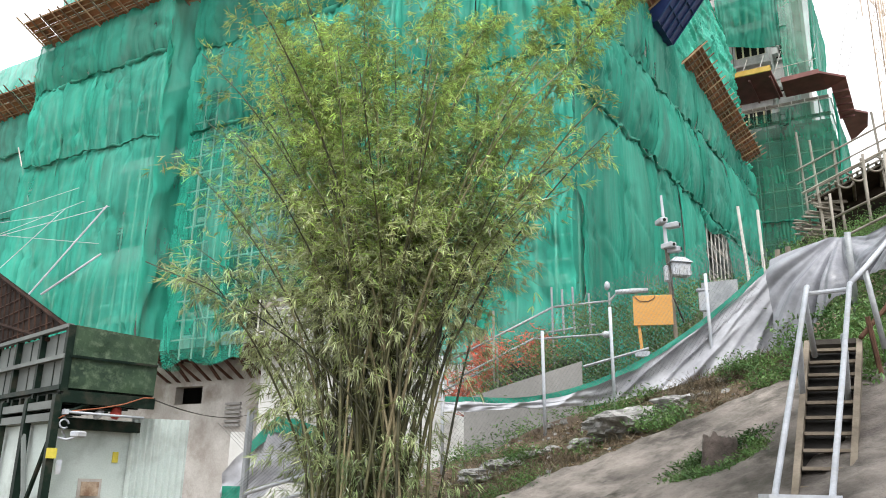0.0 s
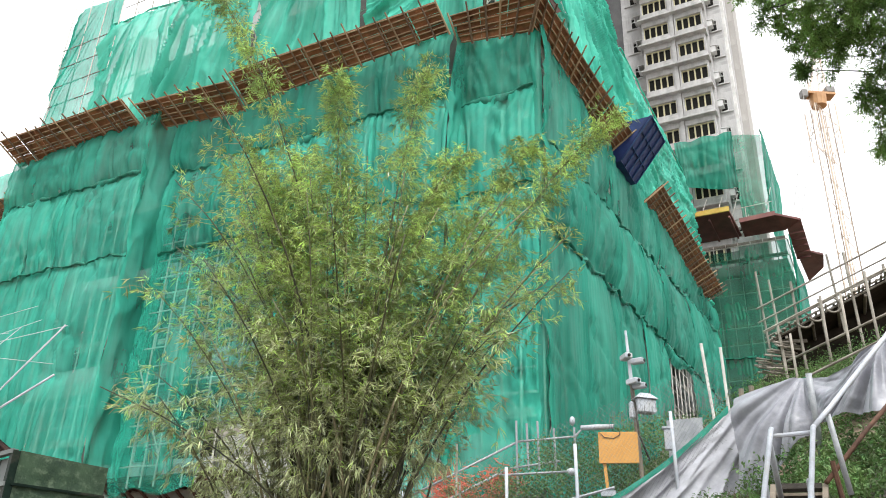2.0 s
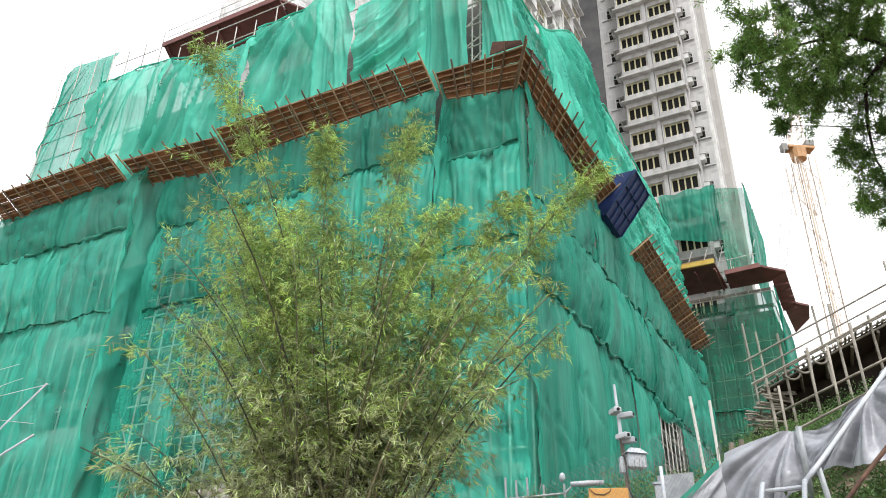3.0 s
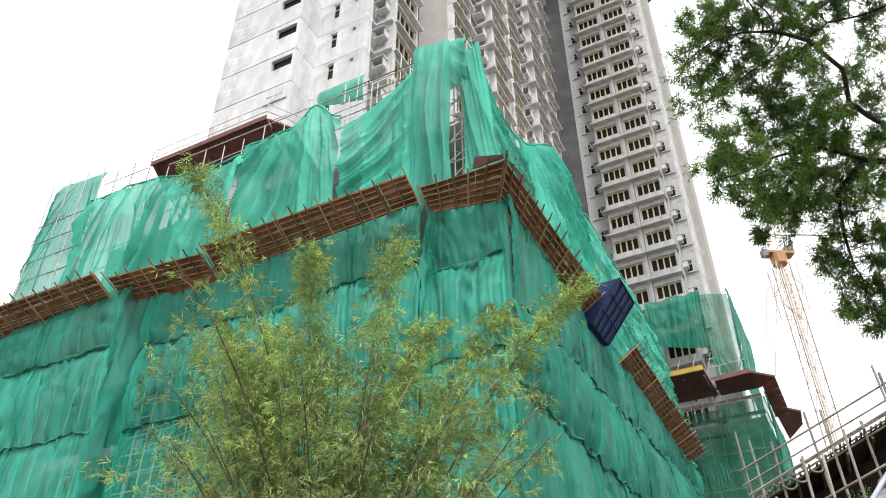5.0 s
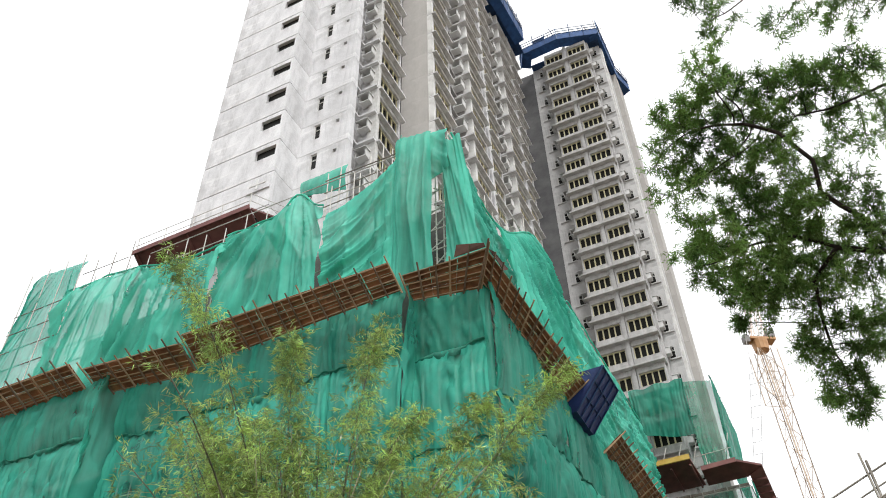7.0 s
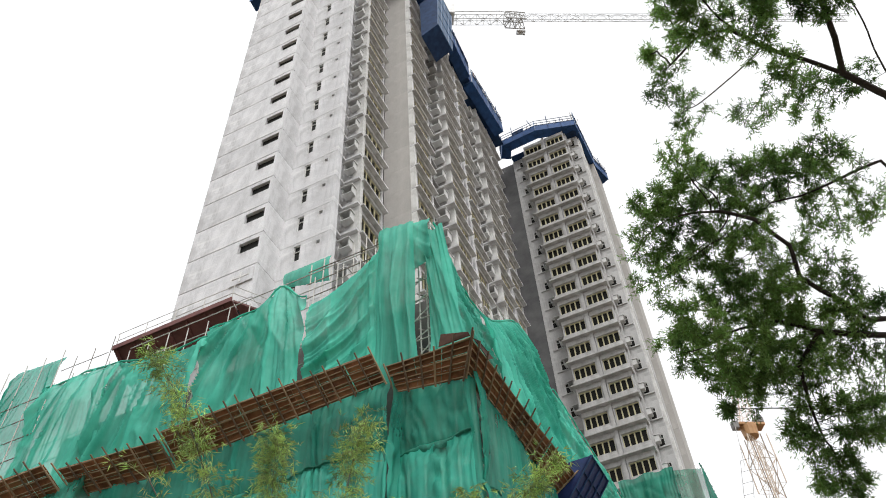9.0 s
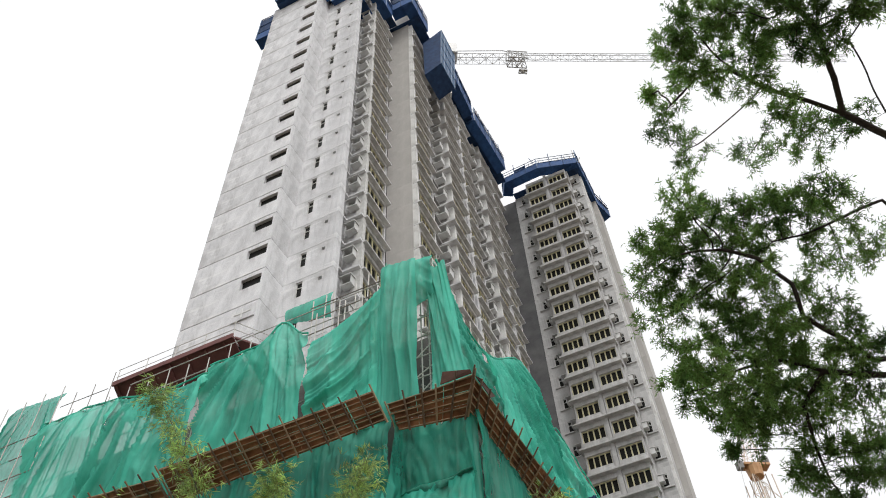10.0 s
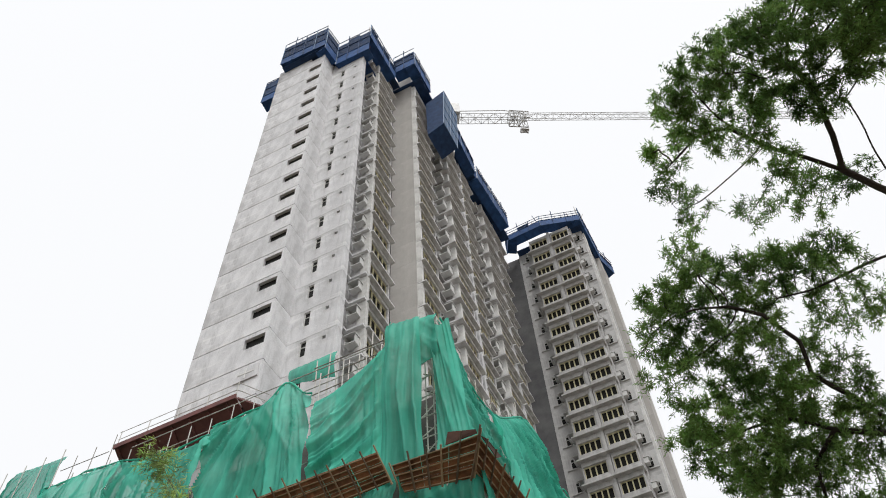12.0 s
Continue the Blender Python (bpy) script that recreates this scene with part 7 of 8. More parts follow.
site_office()


# near-black deck colour stands for the shaded gaps between the canes
CANOPY_DECK = surface("sooty_canopy_board", (0.012, 0.009, 0.008), (0.035, 0.025, 0.02), 2.0, 0.9, bump=0.2, spec=0.12)
DARK_CANE = surface("dark_brown_cane", (0.016, 0.009, 0.007), (0.06, 0.032, 0.022), 2.0, 0.85, bump=0.1, vary=0.3, spec=0.12)


def bamboo_canopy():
    c = thing("bamboo_canopy", "brown bamboo lattice canopy above the passage", "canopy")
    a, b, d = Vector((-6.35, 13.75, 4.12)), Vector((-12.2, 20.2, 4.12)), Vector((-13.2, 21.4, 7.75))
    up = Vector((0, 0, 0.03))
    part("board_deck", Geo().prism([a, b, d], [a + up, b + up, d + up]), CANOPY_DECK, c)
    for k in range(1, 26):
        t = k / 26
        part("rafter", Geo().tube(a.lerp(b, t) - up * 2, a.lerp(d, t) - up * 2 + (d - b) * 0.02, 0.028), DARK_CANE, c)
    for k in range(1, 14):
        t = k / 14
        p, q = b.lerp(d, t), a.lerp(d, t)
        part("purlin", Geo().tube(p - up * 3.5, q - up * 3.5, 0.024), DARK_CANE, c)
    part("edge_pole", Geo().tube(a - up, d - up, 0.04), DARK_CANE, c)
    part("diagonal", Geo().tube(a.lerp(b, 0.1) - up * 5, b.lerp(d, 0.5) - up * 5, 0.04), DARK_CANE, c)


bamboo_canopy()


def guy_ropes():
    runs = [((-9.53, 22.0, 9.08), (-11.0, 21.3, 6.26), 0.026), ((-9.51, 22.0, 7.66), (-10.75, 21.5, 6.35), 0.03), ((-9.5, 22.1, 9.1), (-12.4, 20.7, 7.5), 0.01), ((-10.2, 22.0, 9.2), (-12.6, 20.6, 7.3), 0.007), ((-10.4, 22.0, 9.6), (-12.4, 20.7, 8.1), 0.007), ((-9.6, 22.0, 7.95), (-12.4, 20.9, 7.85), 0.008), ((-10.6, 21.8, 8.9), (-11.9, 20.9, 6.6), 0.012), ((-10.9, 21.8, 8.7), (-12.6, 20.6, 7.9), 0.007)]
    for k, (a, b, r) in enumerate(runs):
        solid("guy_rope" if r < 0.025 else "strut", Geo().tube(a, b, r, n=6), WHITE_STEEL, "white rope stretched from the netting" if r < 0.025 else "white strut leaning against the netting", "rope" if r < 0.025 else "strut", group="white ropes and struts")


guy_ropes()


def overhead_cable():
    a = PASS @ Vector((1.56, 0.0, 3.0))
    b = SITE @ Vector((-11.8, -0.3, 4.0))
    pts = [a.lerp(b, k / 12) - Vector((0, 0, 0.22 * 4 * (k / 12) * (1 - k / 12))) for k in range(13)]
    solid("overhead_cable", Geo().path(pts, 0.012, 5), DARK_TIMBER, "black cable slung from the passage to the building", "cable", smooth=True)


overhead_cable()


def low_left_fence():
    t = thing("tarpaulin", "grey and green tarpaulin over a low fence by the building", "tarpaulin")
    def P(a, b):
        x = -3.55 + 2.3 * a
        hi = 1.75 + 0.88 * min(1.0, a / 0.36) - 0.32 * smooth01((a - 0.36) / 0.64) + 0.04 * wob(a * 6)
        lo = 1.1 + 0.5 * smooth01((a - 0.12) / 0.3) + 0.1 * wob(a * 5, 4.0)
        return (x, 14.0 - 0.3 * a + 0.12 * wob(a * 7 + b * 2, b * 3) + 0.05 * wob(a * 18, b * 4), lo + (hi - lo) * b)
    part("sheet", Geo().sheet(50, 20, P), TARP, t, smooth=True)
    part("green_top", Geo().sheet(40, 6, lambda a, b: (P(0.2 + 0.8 * a, 1)[0], P(0.2 + 0.8 * a, 1)[1] - 0.05, P(0.2 + 0.8 * a, 1)[2] - (0.12 + 0.14 * abs(math.sin(a * 3.0 + 0.6))) * (1 - b) + 0.04 + 0.03 * wob(a * 9))), GREEN_TRIM, t, smooth=True)
    part("green_hang", Geo().sheet(10, 14, lambda a, b: (-3.5 + 0.35 * a, 13.9 + 0.04 * wob(a * 5, b * 5), 1.0 + 0.55 * b)), GREEN_TRIM, t, smooth=True)
    p = solid("fence_post", Geo().tube((-3.0, 13.2, 0.0), (-2.98, 13.2, 2.72), 0.06, n=8), GALV, "grey pipe post of the low fence", "post")
    w = thing("low_wall", "low grey concrete block by the bamboo", "wall")
    part("block", Geo().chamfered(-2.0, -1.0, 12.9, 13.4, 0.0, 1.75, 0.03), CONCRETE_BASE, w)
    r = thing("site_railing", "white pipe rail by the low fence", "railing")
    part("rail", Geo().tube((-2.9, 12.9, 1.45), (-1.9, 12.6, 1.75), 0.03, n=8), WHITE_STEEL, r)
    part("rail", Geo().tube((-2.9, 12.9, 1.2), (-1.9, 12.6, 1.5), 0.03, n=8), WHITE_STEEL, r)
    wr = Geo()
    for d in (-1, 1):
        for k in range(-24, 60):
            x = -3.5 + k * 0.06
            if -3.5 <= x and -3.5 <= x + d * 1.4 <= -0.6 and x <= -0.6:
                wr.tube((x, 13.1, 1.2), (x + d * 1.4, 13.1, 2.5), 0.003, n=3)
    f = thing("chain_link_fence", "chain-link netting before the grey tarpaulin", "fence")
    part("wire_mesh", wr, WIRE, f)


low_left_fence()

# ---- plants ----
BAMBOO_LEAF = leaf_material("bamboo_leaf", (0.10, 0.17, 0.032), (0.60, 0.74, 0.22), 0.022, 0.36, 0.3, 0.9, 0.65)
CULM = surface("green_bamboo_culm", (0.010, 0.014, 0.007), (0.135, 0.13, 0.06), 2.5, 0.45, bump=0.05, vary=0.5)
CULM_DRY = surface("dry_bamboo_culm", (0.17, 0.14, 0.075), (0.38, 0.33, 0.20), 2.5, 0.5, bump=0.05, vary=0.3)
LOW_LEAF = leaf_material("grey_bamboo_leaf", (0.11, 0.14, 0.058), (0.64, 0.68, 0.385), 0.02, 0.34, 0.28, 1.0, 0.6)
# older leaves, darkened further to carry the shade at the clump's foot
OLD_SHADED_LEAF = leaf_material("dark_bamboo_leaf", (0.06, 0.095, 0.034), (0.36, 0.43, 0.20), 0.02, 0.3, 0.3, 0.9, 0.6)
TWIG = surface("yellow_green_twig", (0.14, 0.17, 0.05), (0.3, 0.33, 0.12), 3.0, 0.6, bump=0.0)
TREE_LEAF = leaf_material("narrow_tree_leaf", (0.035, 0.09, 0.018), (0.25, 0.41, 0.10), 0.016, 0.5)
BARK = surface("dark_bark", (0.025, 0.02, 0.017), (0.07, 0.058, 0.048), 6.0, 0.95, bump=0.5)
WEED = leaf_material("weed_leaf", (0.035, 0.085, 0.024), (0.20, 0.32, 0.105), 0.025, 0.35)
DEAD_LEAF = leaf_material("dead_leaf", (0.13, 0.085, 0.045), (0.34, 0.26, 0.17), 0.012, 0.2)
DRY_GRASS = leaf_material("dry_grass_blade", (0.07, 0.055, 0.03), (0.20, 0.16, 0.10), 0.01, 0.2)


def leaf_mesh(name, material, pos, way, up, length, width, fold=0.25):
    """Many lance-shaped leaves: arrays of foot, direction, up, length and width."""
    n = len(pos)
    side = np.cross(way, up)
    side /= np.linalg.norm(side, axis=1)[:, None] + 1e-9
    nrm = np.cross(side, way)
    L, W = length[:, None], width[:, None]
    droop = nrm * L * -0.10
    a = pos
    b = pos + way * L * 0.4 + side * W * 0.5 + nrm * W * fold
    c = pos + way * L + droop
    d = pos + way * L * 0.4 - side * W * 0.5 + nrm * W * fold
    verts = np.stack([a, b, c, d], 1).reshape(-1, 3)
    idx = np.arange(n) * 4
    tris = np.stack([np.stack([idx, idx + 1, idx + 2], 1), np.stack([idx, idx + 2, idx + 3], 1)], 1).reshape(-1, 3)
    me = bpy.data.meshes.new(name)
    me.from_pydata(verts.tolist(), [], tris.tolist())
    me.materials.append(material)
    me.update()
    return me


def unit(v):
    return v / (np.linalg.norm(v, axis=-1, keepdims=True) + 1e-9)


def bamboo_clump():
    rng = np.random.default_rng(11)
    cx, cy = -0.75, 9.95
    clump = thing("bamboo_clump", "tall feathery bamboo clump with yellow-green leaves on slender culms", "bamboo", at(cx, cy, 0))
    heroes = [(-2.3, -0.5, 11.3), (-0.43, -0.05, 10.05), (0.8, 0.0, 10.4), (3.5, -0.35, 9.4), (2.3, -0.1, 8.9), (-1.5, 0.3, 8.6), (1.5, 0.4, 9.0), (-0.9, 0.5, 8.9)]
    lines = []
    for k in range(112):
        if k < len(heroes):
            tx, ty, h = heroes[k]
        elif k % 4 == 0:
            h = rng.uniform(4.0, 5.8)
            tx, ty = rng.uniform(-2.9, 1.6), rng.uniform(-1.4, 1.2)
        elif k % 4 == 1:
            h = rng.uniform(7.5, 8.7)
            tx, ty = rng.uniform(-1.9, 2.5), rng.normal(0, 0.6)
            h -= 0.16 * abs(tx)
        else:
            h = rng.uniform(5.8, 8.0)
            tx, ty = float(np.clip(rng.normal(0.1, 1.4), -2.3, 2.6)), rng.normal(0, 0.75)
            h -= 0.26 * abs(tx)
        bx, by = float(np.clip(rng.normal(0, 0.36), -0.62, 0.62)), rng.normal(0, 0.3)
        bend = rng.uniform(1.7, 2.6)
        n = 12
        pts = []
        for j in range(n + 1):
            t = j / n
            q = t ** bend
            pts.append((bx + (tx - bx) * q + 0.05 * math.sin(5 * t + k), by + (ty - by) * q, h * (t - 0.10 * t ** 4)))
        r0 = rng.uniform(0.016, 0.028)
        part("culm", Geo().path(pts, [r0 * (1 - 0.8 * j / n) + 0.002 for j in range(n + 1)], 6), CULM_DRY if k > 8 and k % 6 == 3 else CULM, clump, smooth=True)
        lines.append(np.array(pts))
    # twigs from the nodes end in drooping sprays of leaves
    P, D, U, L, W = [], [], [], [], []
    twigs = Geo()
    for k, pts in enumerate(lines):
        h = pts[-1, 2]
        hero = k < 8
        count = int(12 + h * (5.2 if k % 4 != 1 else 5.8)) if not hero else 215
        for j in range(count):
            t = rng.uniform(0.15, 1.0) ** (0.72 if not hero else 0.45)
            f = t * (len(pts) - 1)
            i = min(int(f), len(pts) - 2)
            p = pts[i] + (pts[i + 1] - pts[i]) * (f - i)
            if p[2] < 0.7:
                continue
            # bare culms in the middle of the clump
            if 1.9 < p[2] < 4.0 and -0.7 < p[0] < 1.2 and rng.random() < 0.85 - 0.5 * smooth01((p[2] - 2.6) / 1.2):
                continue
            if p[2] < 1.5 and rng.random() < 0.5:
                continue
            w = rng.uniform(0, 2 * math.pi)
            outward = np.array([p[0], p[1], 0.0])
            outward = outward / (np.linalg.norm(outward) + 0.3)
            d = np.array([math.cos(w), math.sin(w), rng.uniform(-0.1, 0.7)]) + outward * 0.5
            d /= np.linalg.norm(d)
            ln = rng.uniform(0.3, 1.0) * (1.0 - 0.4 * t) * (0.6 if hero and t > 0.7 else 1.0)
            q = p + d * ln * 0.55
            e = p + d * ln + np.array([0, 0, -0.2 * ln])
            twigs.path([p, q, e], [0.004, 0.003, 0.0015], 3)
            low = p[2] < 3.6
            for c in range(int(rng.integers(2, 5)) + (0 if low else 1)):
                g = rng.uniform(0.3, 1.0)
                foot = (p + (q - p) * (g / 0.55) if g < 0.55 else q + (e - q) * ((g - 0.55) / 0.45)) + rng.normal(0, 0.06, 3)
                axis = d * 0.6 + rng.normal(0, 0.35, 3) + np.array([0, 0, -0.4 if not low else -1.0])
                axis /= np.linalg.norm(axis)
                side = np.cross(axis, rng.normal(0, 1, 3))
                side /= np.linalg.norm(side) + 1e-6
                m = int(rng.integers(4, 8))
                fan = np.linspace(-1.0, 1.0, m) * rng.uniform(0.55, 1.0) + rng.normal(0, 0.1, m)
                dirs = axis * np.cos(fan)[:, None] + side * np.sin(fan)[:, None] + rng.normal(0, 0.12, (m, 3))
                P.append(foot + rng.normal(0, 0.014, (m, 3)))
                D.append(unit(dirs))
                U.append(unit(rng.normal(0, 0.5, (m, 3)) + np.array([0, -0.35, 1.0])))
                size = 1.15 if low else (1.0 if p[2] < 5.0 else 0.88)
                L.append(rng.uniform(0.07, 0.17, m) * size)
                W.append(rng.uniform(0.009, 0.016, m) * size)
    P, D, U, L, W = (np.concatenate(q) for q in (P, D, U, L, W))
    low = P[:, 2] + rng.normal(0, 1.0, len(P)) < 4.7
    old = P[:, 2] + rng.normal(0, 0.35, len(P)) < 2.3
    for pick, mat, lab in ((~low & ~old, BAMBOO_LEAF, "narrow yellow-green bamboo leaves"), (low & ~old, LOW_LEAF, "drooping grey-green bamboo leaves"), (old, OLD_SHADED_LEAF, "old bamboo leaves, dark green with the foot's shade in it")):
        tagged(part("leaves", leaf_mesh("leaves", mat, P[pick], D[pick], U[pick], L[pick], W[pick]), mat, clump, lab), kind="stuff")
    tagged(part("twigwork", twigs, TWIG, clump), kind="stuff")
    litter = Geo()
    for j in range(40):
        x, y = rng.normal(0, 0.5), rng.normal(0, 0.35)
        litter.tube((x, y, 0), (x + rng.normal(0, 0.06), y + rng.normal(0, 0.06), rng.uniform(0.5, 1.9)), 0.016, 0.011, 5)
    tagged(part("old_stalks", litter, TIMBER, clump, "dry broken stalks"), kind="stuff")


bamboo_clump()


def grown(limbs, targets, step=0.085, kill=0.13, rounds=70):
    """Branches grown from the limbs towards scattered targets. Returns node places and each node's parent."""
    nodes, parent = [], []
    for line in limbs:
        last = -1
        for a, b in zip(line, line[1:]):
            a, b = np.array(a, float), np.array(b, float)
            n = max(1, int(np.linalg.norm(b - a) / step))
            for j in range(n):
                q = a + (b - a) * j / n
                if last < 0 and nodes:
                    d = np.linalg.norm(np.array(nodes) - q, axis=1)
                    k = int(np.argmin(d))
                    if d[k] < 0.3:
                        last = k
                        continue
                bend = 0.03 * np.array([wob(*(q * 2.3)), wob(*(q * 2.3 + 7)), wob(*(q * 2.3 + 13))])
                nodes.append(q + bend)
                parent.append(last)
                last = len(nodes) - 1
    T = np.array(targets)
    pts = np.array(nodes)
    d = np.linalg.norm(T[:, None] - pts[None], axis=2)
    near, far = np.argmin(d, 1), np.min(d, 1)
    for _ in range(rounds):
        live = far > kill
        if not live.any():
            break
        T, near, far = T[live], near[live], far[live]
        start = len(nodes)
        for k in np.unique(near):
            way = unit((T[near == k] - nodes[k]))
            mean = unit(way.sum(0) + 0.25 * np.array([wob(*(nodes[k] * 5)), wob(*(nodes[k] * 5 + 9)), wob(*(nodes[k] * 5 + 21))]))
            nodes.append(nodes[k] + mean * step)
            parent.append(int(k))
        fresh = np.array(nodes[start:])
        d = np.linalg.norm(T[:, None] - fresh[None], axis=2)
        best = d.min(1)
        closer = best < far
        near[closer], far[closer] = start + d.argmin(1)[closer], best[closer]
        # a node that gains nothing for its targets is given up
        stuck = (best >= far + 1e-9) & (np.random.default_rng(len(nodes)).random(len(T)) < 0.2)
        T, near, far = T[~stuck], near[~stuck], far[~stuck]
        if not len(T):
            break
    return np.array(nodes), np.array(parent)


def hillside_tree():
    rng = np.random.default_rng(23)
    base = Vector((7.5, 5.2, ground_z(7.5, 5.2) - 0.2))
    tree = thing("broadleaf_tree", "tree with dark crooked limbs and feathery narrow green leaves", "tree")
    fork = Vector((6.2, 5.0, 7.0))
    part("trunk", Geo().path([base, base.lerp(fork, 0.4) + Vector((0.15, 0, 0)), fork], [0.2, 0.16, 0.12], 10), BARK, tree, smooth=True)
    high = [(3.11, 3.29, 9.52, 0.28), (3.29, 2.86, 9.41, 0.32), (3.79, 2.65, 9.73, 0.38), (3.97, 2.38, 9.34, 0.41), (4.24, 2.17, 9.11, 0.44), (4.8, 2.16, 9.34, 0.45), (3.39, 4.13, 10.14, 0.26), (3.39, 4.39, 9.8, 0.26), (3.62, 4.56, 9.54, 0.22), (3.41, 3.38, 9.34, 0.29), (3.94, 3.24, 9.67, 0.34), (3.88, 3.46, 9.16, 0.25), (4.17, 2.88, 9.08, 0.28), (4.44, 2.54, 8.94, 0.29), (4.1, 3.56, 8.88, 0.21), (4.27, 4.52, 9.53, 0.21), (4.77, 4.15, 9.27, 0.26), (5.03, 3.89, 9.2, 0.2), (4.35, 1.97, 10.31, 0.47), (4.48, 1.64, 9.33, 0.5)]
    low = [(3.17, 4.46, 8.42, 0.23), (3.13, 5.14, 8.44, 0.33), (3.55, 4.97, 8.54, 0.38), (4.02, 4.83, 8.58, 0.35), (4.38, 4.64, 8.54, 0.32), (4.2, 3.87, 7.87, 0.2), (2.96, 5.4, 8.28, 0.24), (3.31, 5.46, 8.17, 0.3), (3.6, 5.14, 8.0, 0.31), (2.92, 5.37, 7.6, 0.2), (3.9, 4.97, 7.91, 0.27), (3.29, 5.44, 7.17, 0.3), (3.51, 6.36, 7.66, 0.27), (3.92, 5.75, 7.9, 0.28), (4.12, 5.38, 7.53, 0.35), (3.8, 5.68, 6.98, 0.38), (4.55, 5.96, 7.32, 0.42), (4.74, 5.27, 7.2, 0.31), (5.05, 4.67, 8.04, 0.19), (3.87, 6.49, 7.55, 0.28), (4.1, 6.37, 7.07, 0.3), (4.61, 6.33, 6.55, 0.36), (4.81, 6.64, 6.21, 0.32), (4.95, 6.1, 6.53, 0.36)]
    inner = [(4.44, 5.22, 7.78, 0.26), (4.66, 5.18, 7.53, 0.26), (4.52, 5.88, 7.6, 0.26), (4.52, 5.51, 6.84, 0.26), (4.95, 5.72, 6.91, 0.26), (4.79, 4.98, 8.23, 0.22)]
    f = tuple(fork)
    limbs = [[f, (4.92, 5.27, 7.06), (4.69, 5.22, 7.31), (4.39, 5.21, 7.56), (4.27, 5.0, 7.83), (3.98, 4.9, 8.1), (3.58, 4.94, 8.3)], [f, (5.6, 4.0, 8.3), (5.17, 3.72, 8.75), (4.81, 3.67, 9.03), (4.47, 3.64, 9.26), (4.09, 3.64, 9.47), (3.73, 3.56, 9.69)], [(4.81, 3.67, 9.03), (4.66, 3.35, 9.16), (4.45, 2.98, 9.44), (4.11, 2.69, 9.73)], [f, (5.5, 4.4, 7.9), (5.05, 4.17, 8.17), (4.72, 4.44, 8.23), (4.45, 4.67, 8.25), (4.12, 4.88, 8.31)], [f, (5.03, 5.32, 6.9), (4.55, 5.52, 7.14), (4.2, 5.59, 7.35), (3.81, 5.81, 7.39)], [(5.6, 4.0, 8.3), (5.32, 3.67, 9.08), (5.11, 3.36, 9.37), (4.87, 3.05, 9.65)], [(4.55, 5.52, 7.14), (4.42, 5.9, 7.0), (4.55, 6.2, 6.75), (4.72, 6.45, 6.4)]]
    targets = []
    for cx, cy, cz, r in high + low + inner:
        n = int(840 * r * r)
        v = unit(rng.normal(0, 1, (n, 3))) * (r * 1.1 * rng.uniform(0.05, 1.0, n) ** 0.45)[:, None]
        targets.append(np.array([cx, cy, cz]) + v)
    nodes, parent = grown(limbs, np.concatenate(targets))
    n = len(nodes)
    kids = [[] for _ in range(n)]
    for k in range(n):
        if parent[k] >= 0:
            kids[parent[k]].append(k)
    tips = np.zeros(n)
    for k in reversed(range(n)):
        tips[k] = max(1.0, tips[k])
        if parent[k] >= 0:
            tips[parent[k]] += tips[k]
    radius = np.minimum(0.0030 * tips ** 0.47, 0.085)
    twigs = Geo()
    seen = set()
    for k in range(n):
        if k in seen or (parent[k] >= 0 and kids[parent[k]] and max(kids[parent[k]], key=lambda c: tips[c]) == k):
            continue
        chain = [parent[k]] if parent[k] >= 0 else []
        c = k
        while True:
            chain.append(c)
            seen.add(c)
            if not kids[c]:
                break
            c = max(kids[c], key=lambda q: tips[q])
        if len(chain) < 2:
            continue
        rad = [float(radius[chain[1]] if j == 0 else radius[c]) for j, c in enumerate(chain)]
        if rad[0] > 0.011:
            part("limb" if rad[0] > 0.03 else "branch", Geo().path(nodes[chain], rad, 7), BARK, tree, smooth=True)
        else:
            twigs.path(nodes[chain], rad, 4)
    # leaves along short shoots near the tips
    crowns = np.array(high + low + inner)
    P, D, U, L, W = [], [], [], [], []
    for k in range(n):
        if tips[k] > 4 or parent[k] < 0:
            continue
        along = unit(nodes[k] - nodes[parent[k]])
        full = crowns[np.argmin(np.linalg.norm(crowns[:, :3] - nodes[k], axis=1)), 3] > 0.265
        end = not kids[k]
        if not end and rng.random() < 0.25:
            continue
        for _ in range((25 if end else 13) if full else (13 if end else 6)):
            shoot = unit(along * 0.7 + rng.normal(0, 0.6, 3) + np.array([0, 0, 0.1]))
            ln = rng.uniform(0.05, 0.17)
            m = int(rng.integers(7, 12))
            t = rng.uniform(0.1, 1.0, m)
            P.append(nodes[k] + shoot * (ln * t)[:, None] + rng.normal(0, 0.008, (m, 3)))
            D.append(unit(shoot * 0.55 + rng.normal(0, 0.55, (m, 3)) + np.array([0, 0, -0.12])))
            U.append(unit(rng.normal(0, 0.55, (m, 3)) + np.array([0, 0, 1.0])))
            L.append(rng.uniform(0.032, 0.066, m))
            W.append(rng.uniform(0.009, 0.014, m))
            if rng.random() < 0.15:
                twigs.path([nodes[k], nodes[k] + shoot * ln], [0.0025, 0.0015], 3)
    me = leaf_mesh("leaves", TREE_LEAF, np.concatenate(P), np.concatenate(D), np.concatenate(U), np.concatenate(L), np.concatenate(W))
    tagged(part("leaves", me, TREE_LEAF, tree, "narrow green leaves on fine shoots"), kind="stuff")
    tagged(part("twigwork", twigs, BARK, tree), kind="stuff")


hillside_tree()


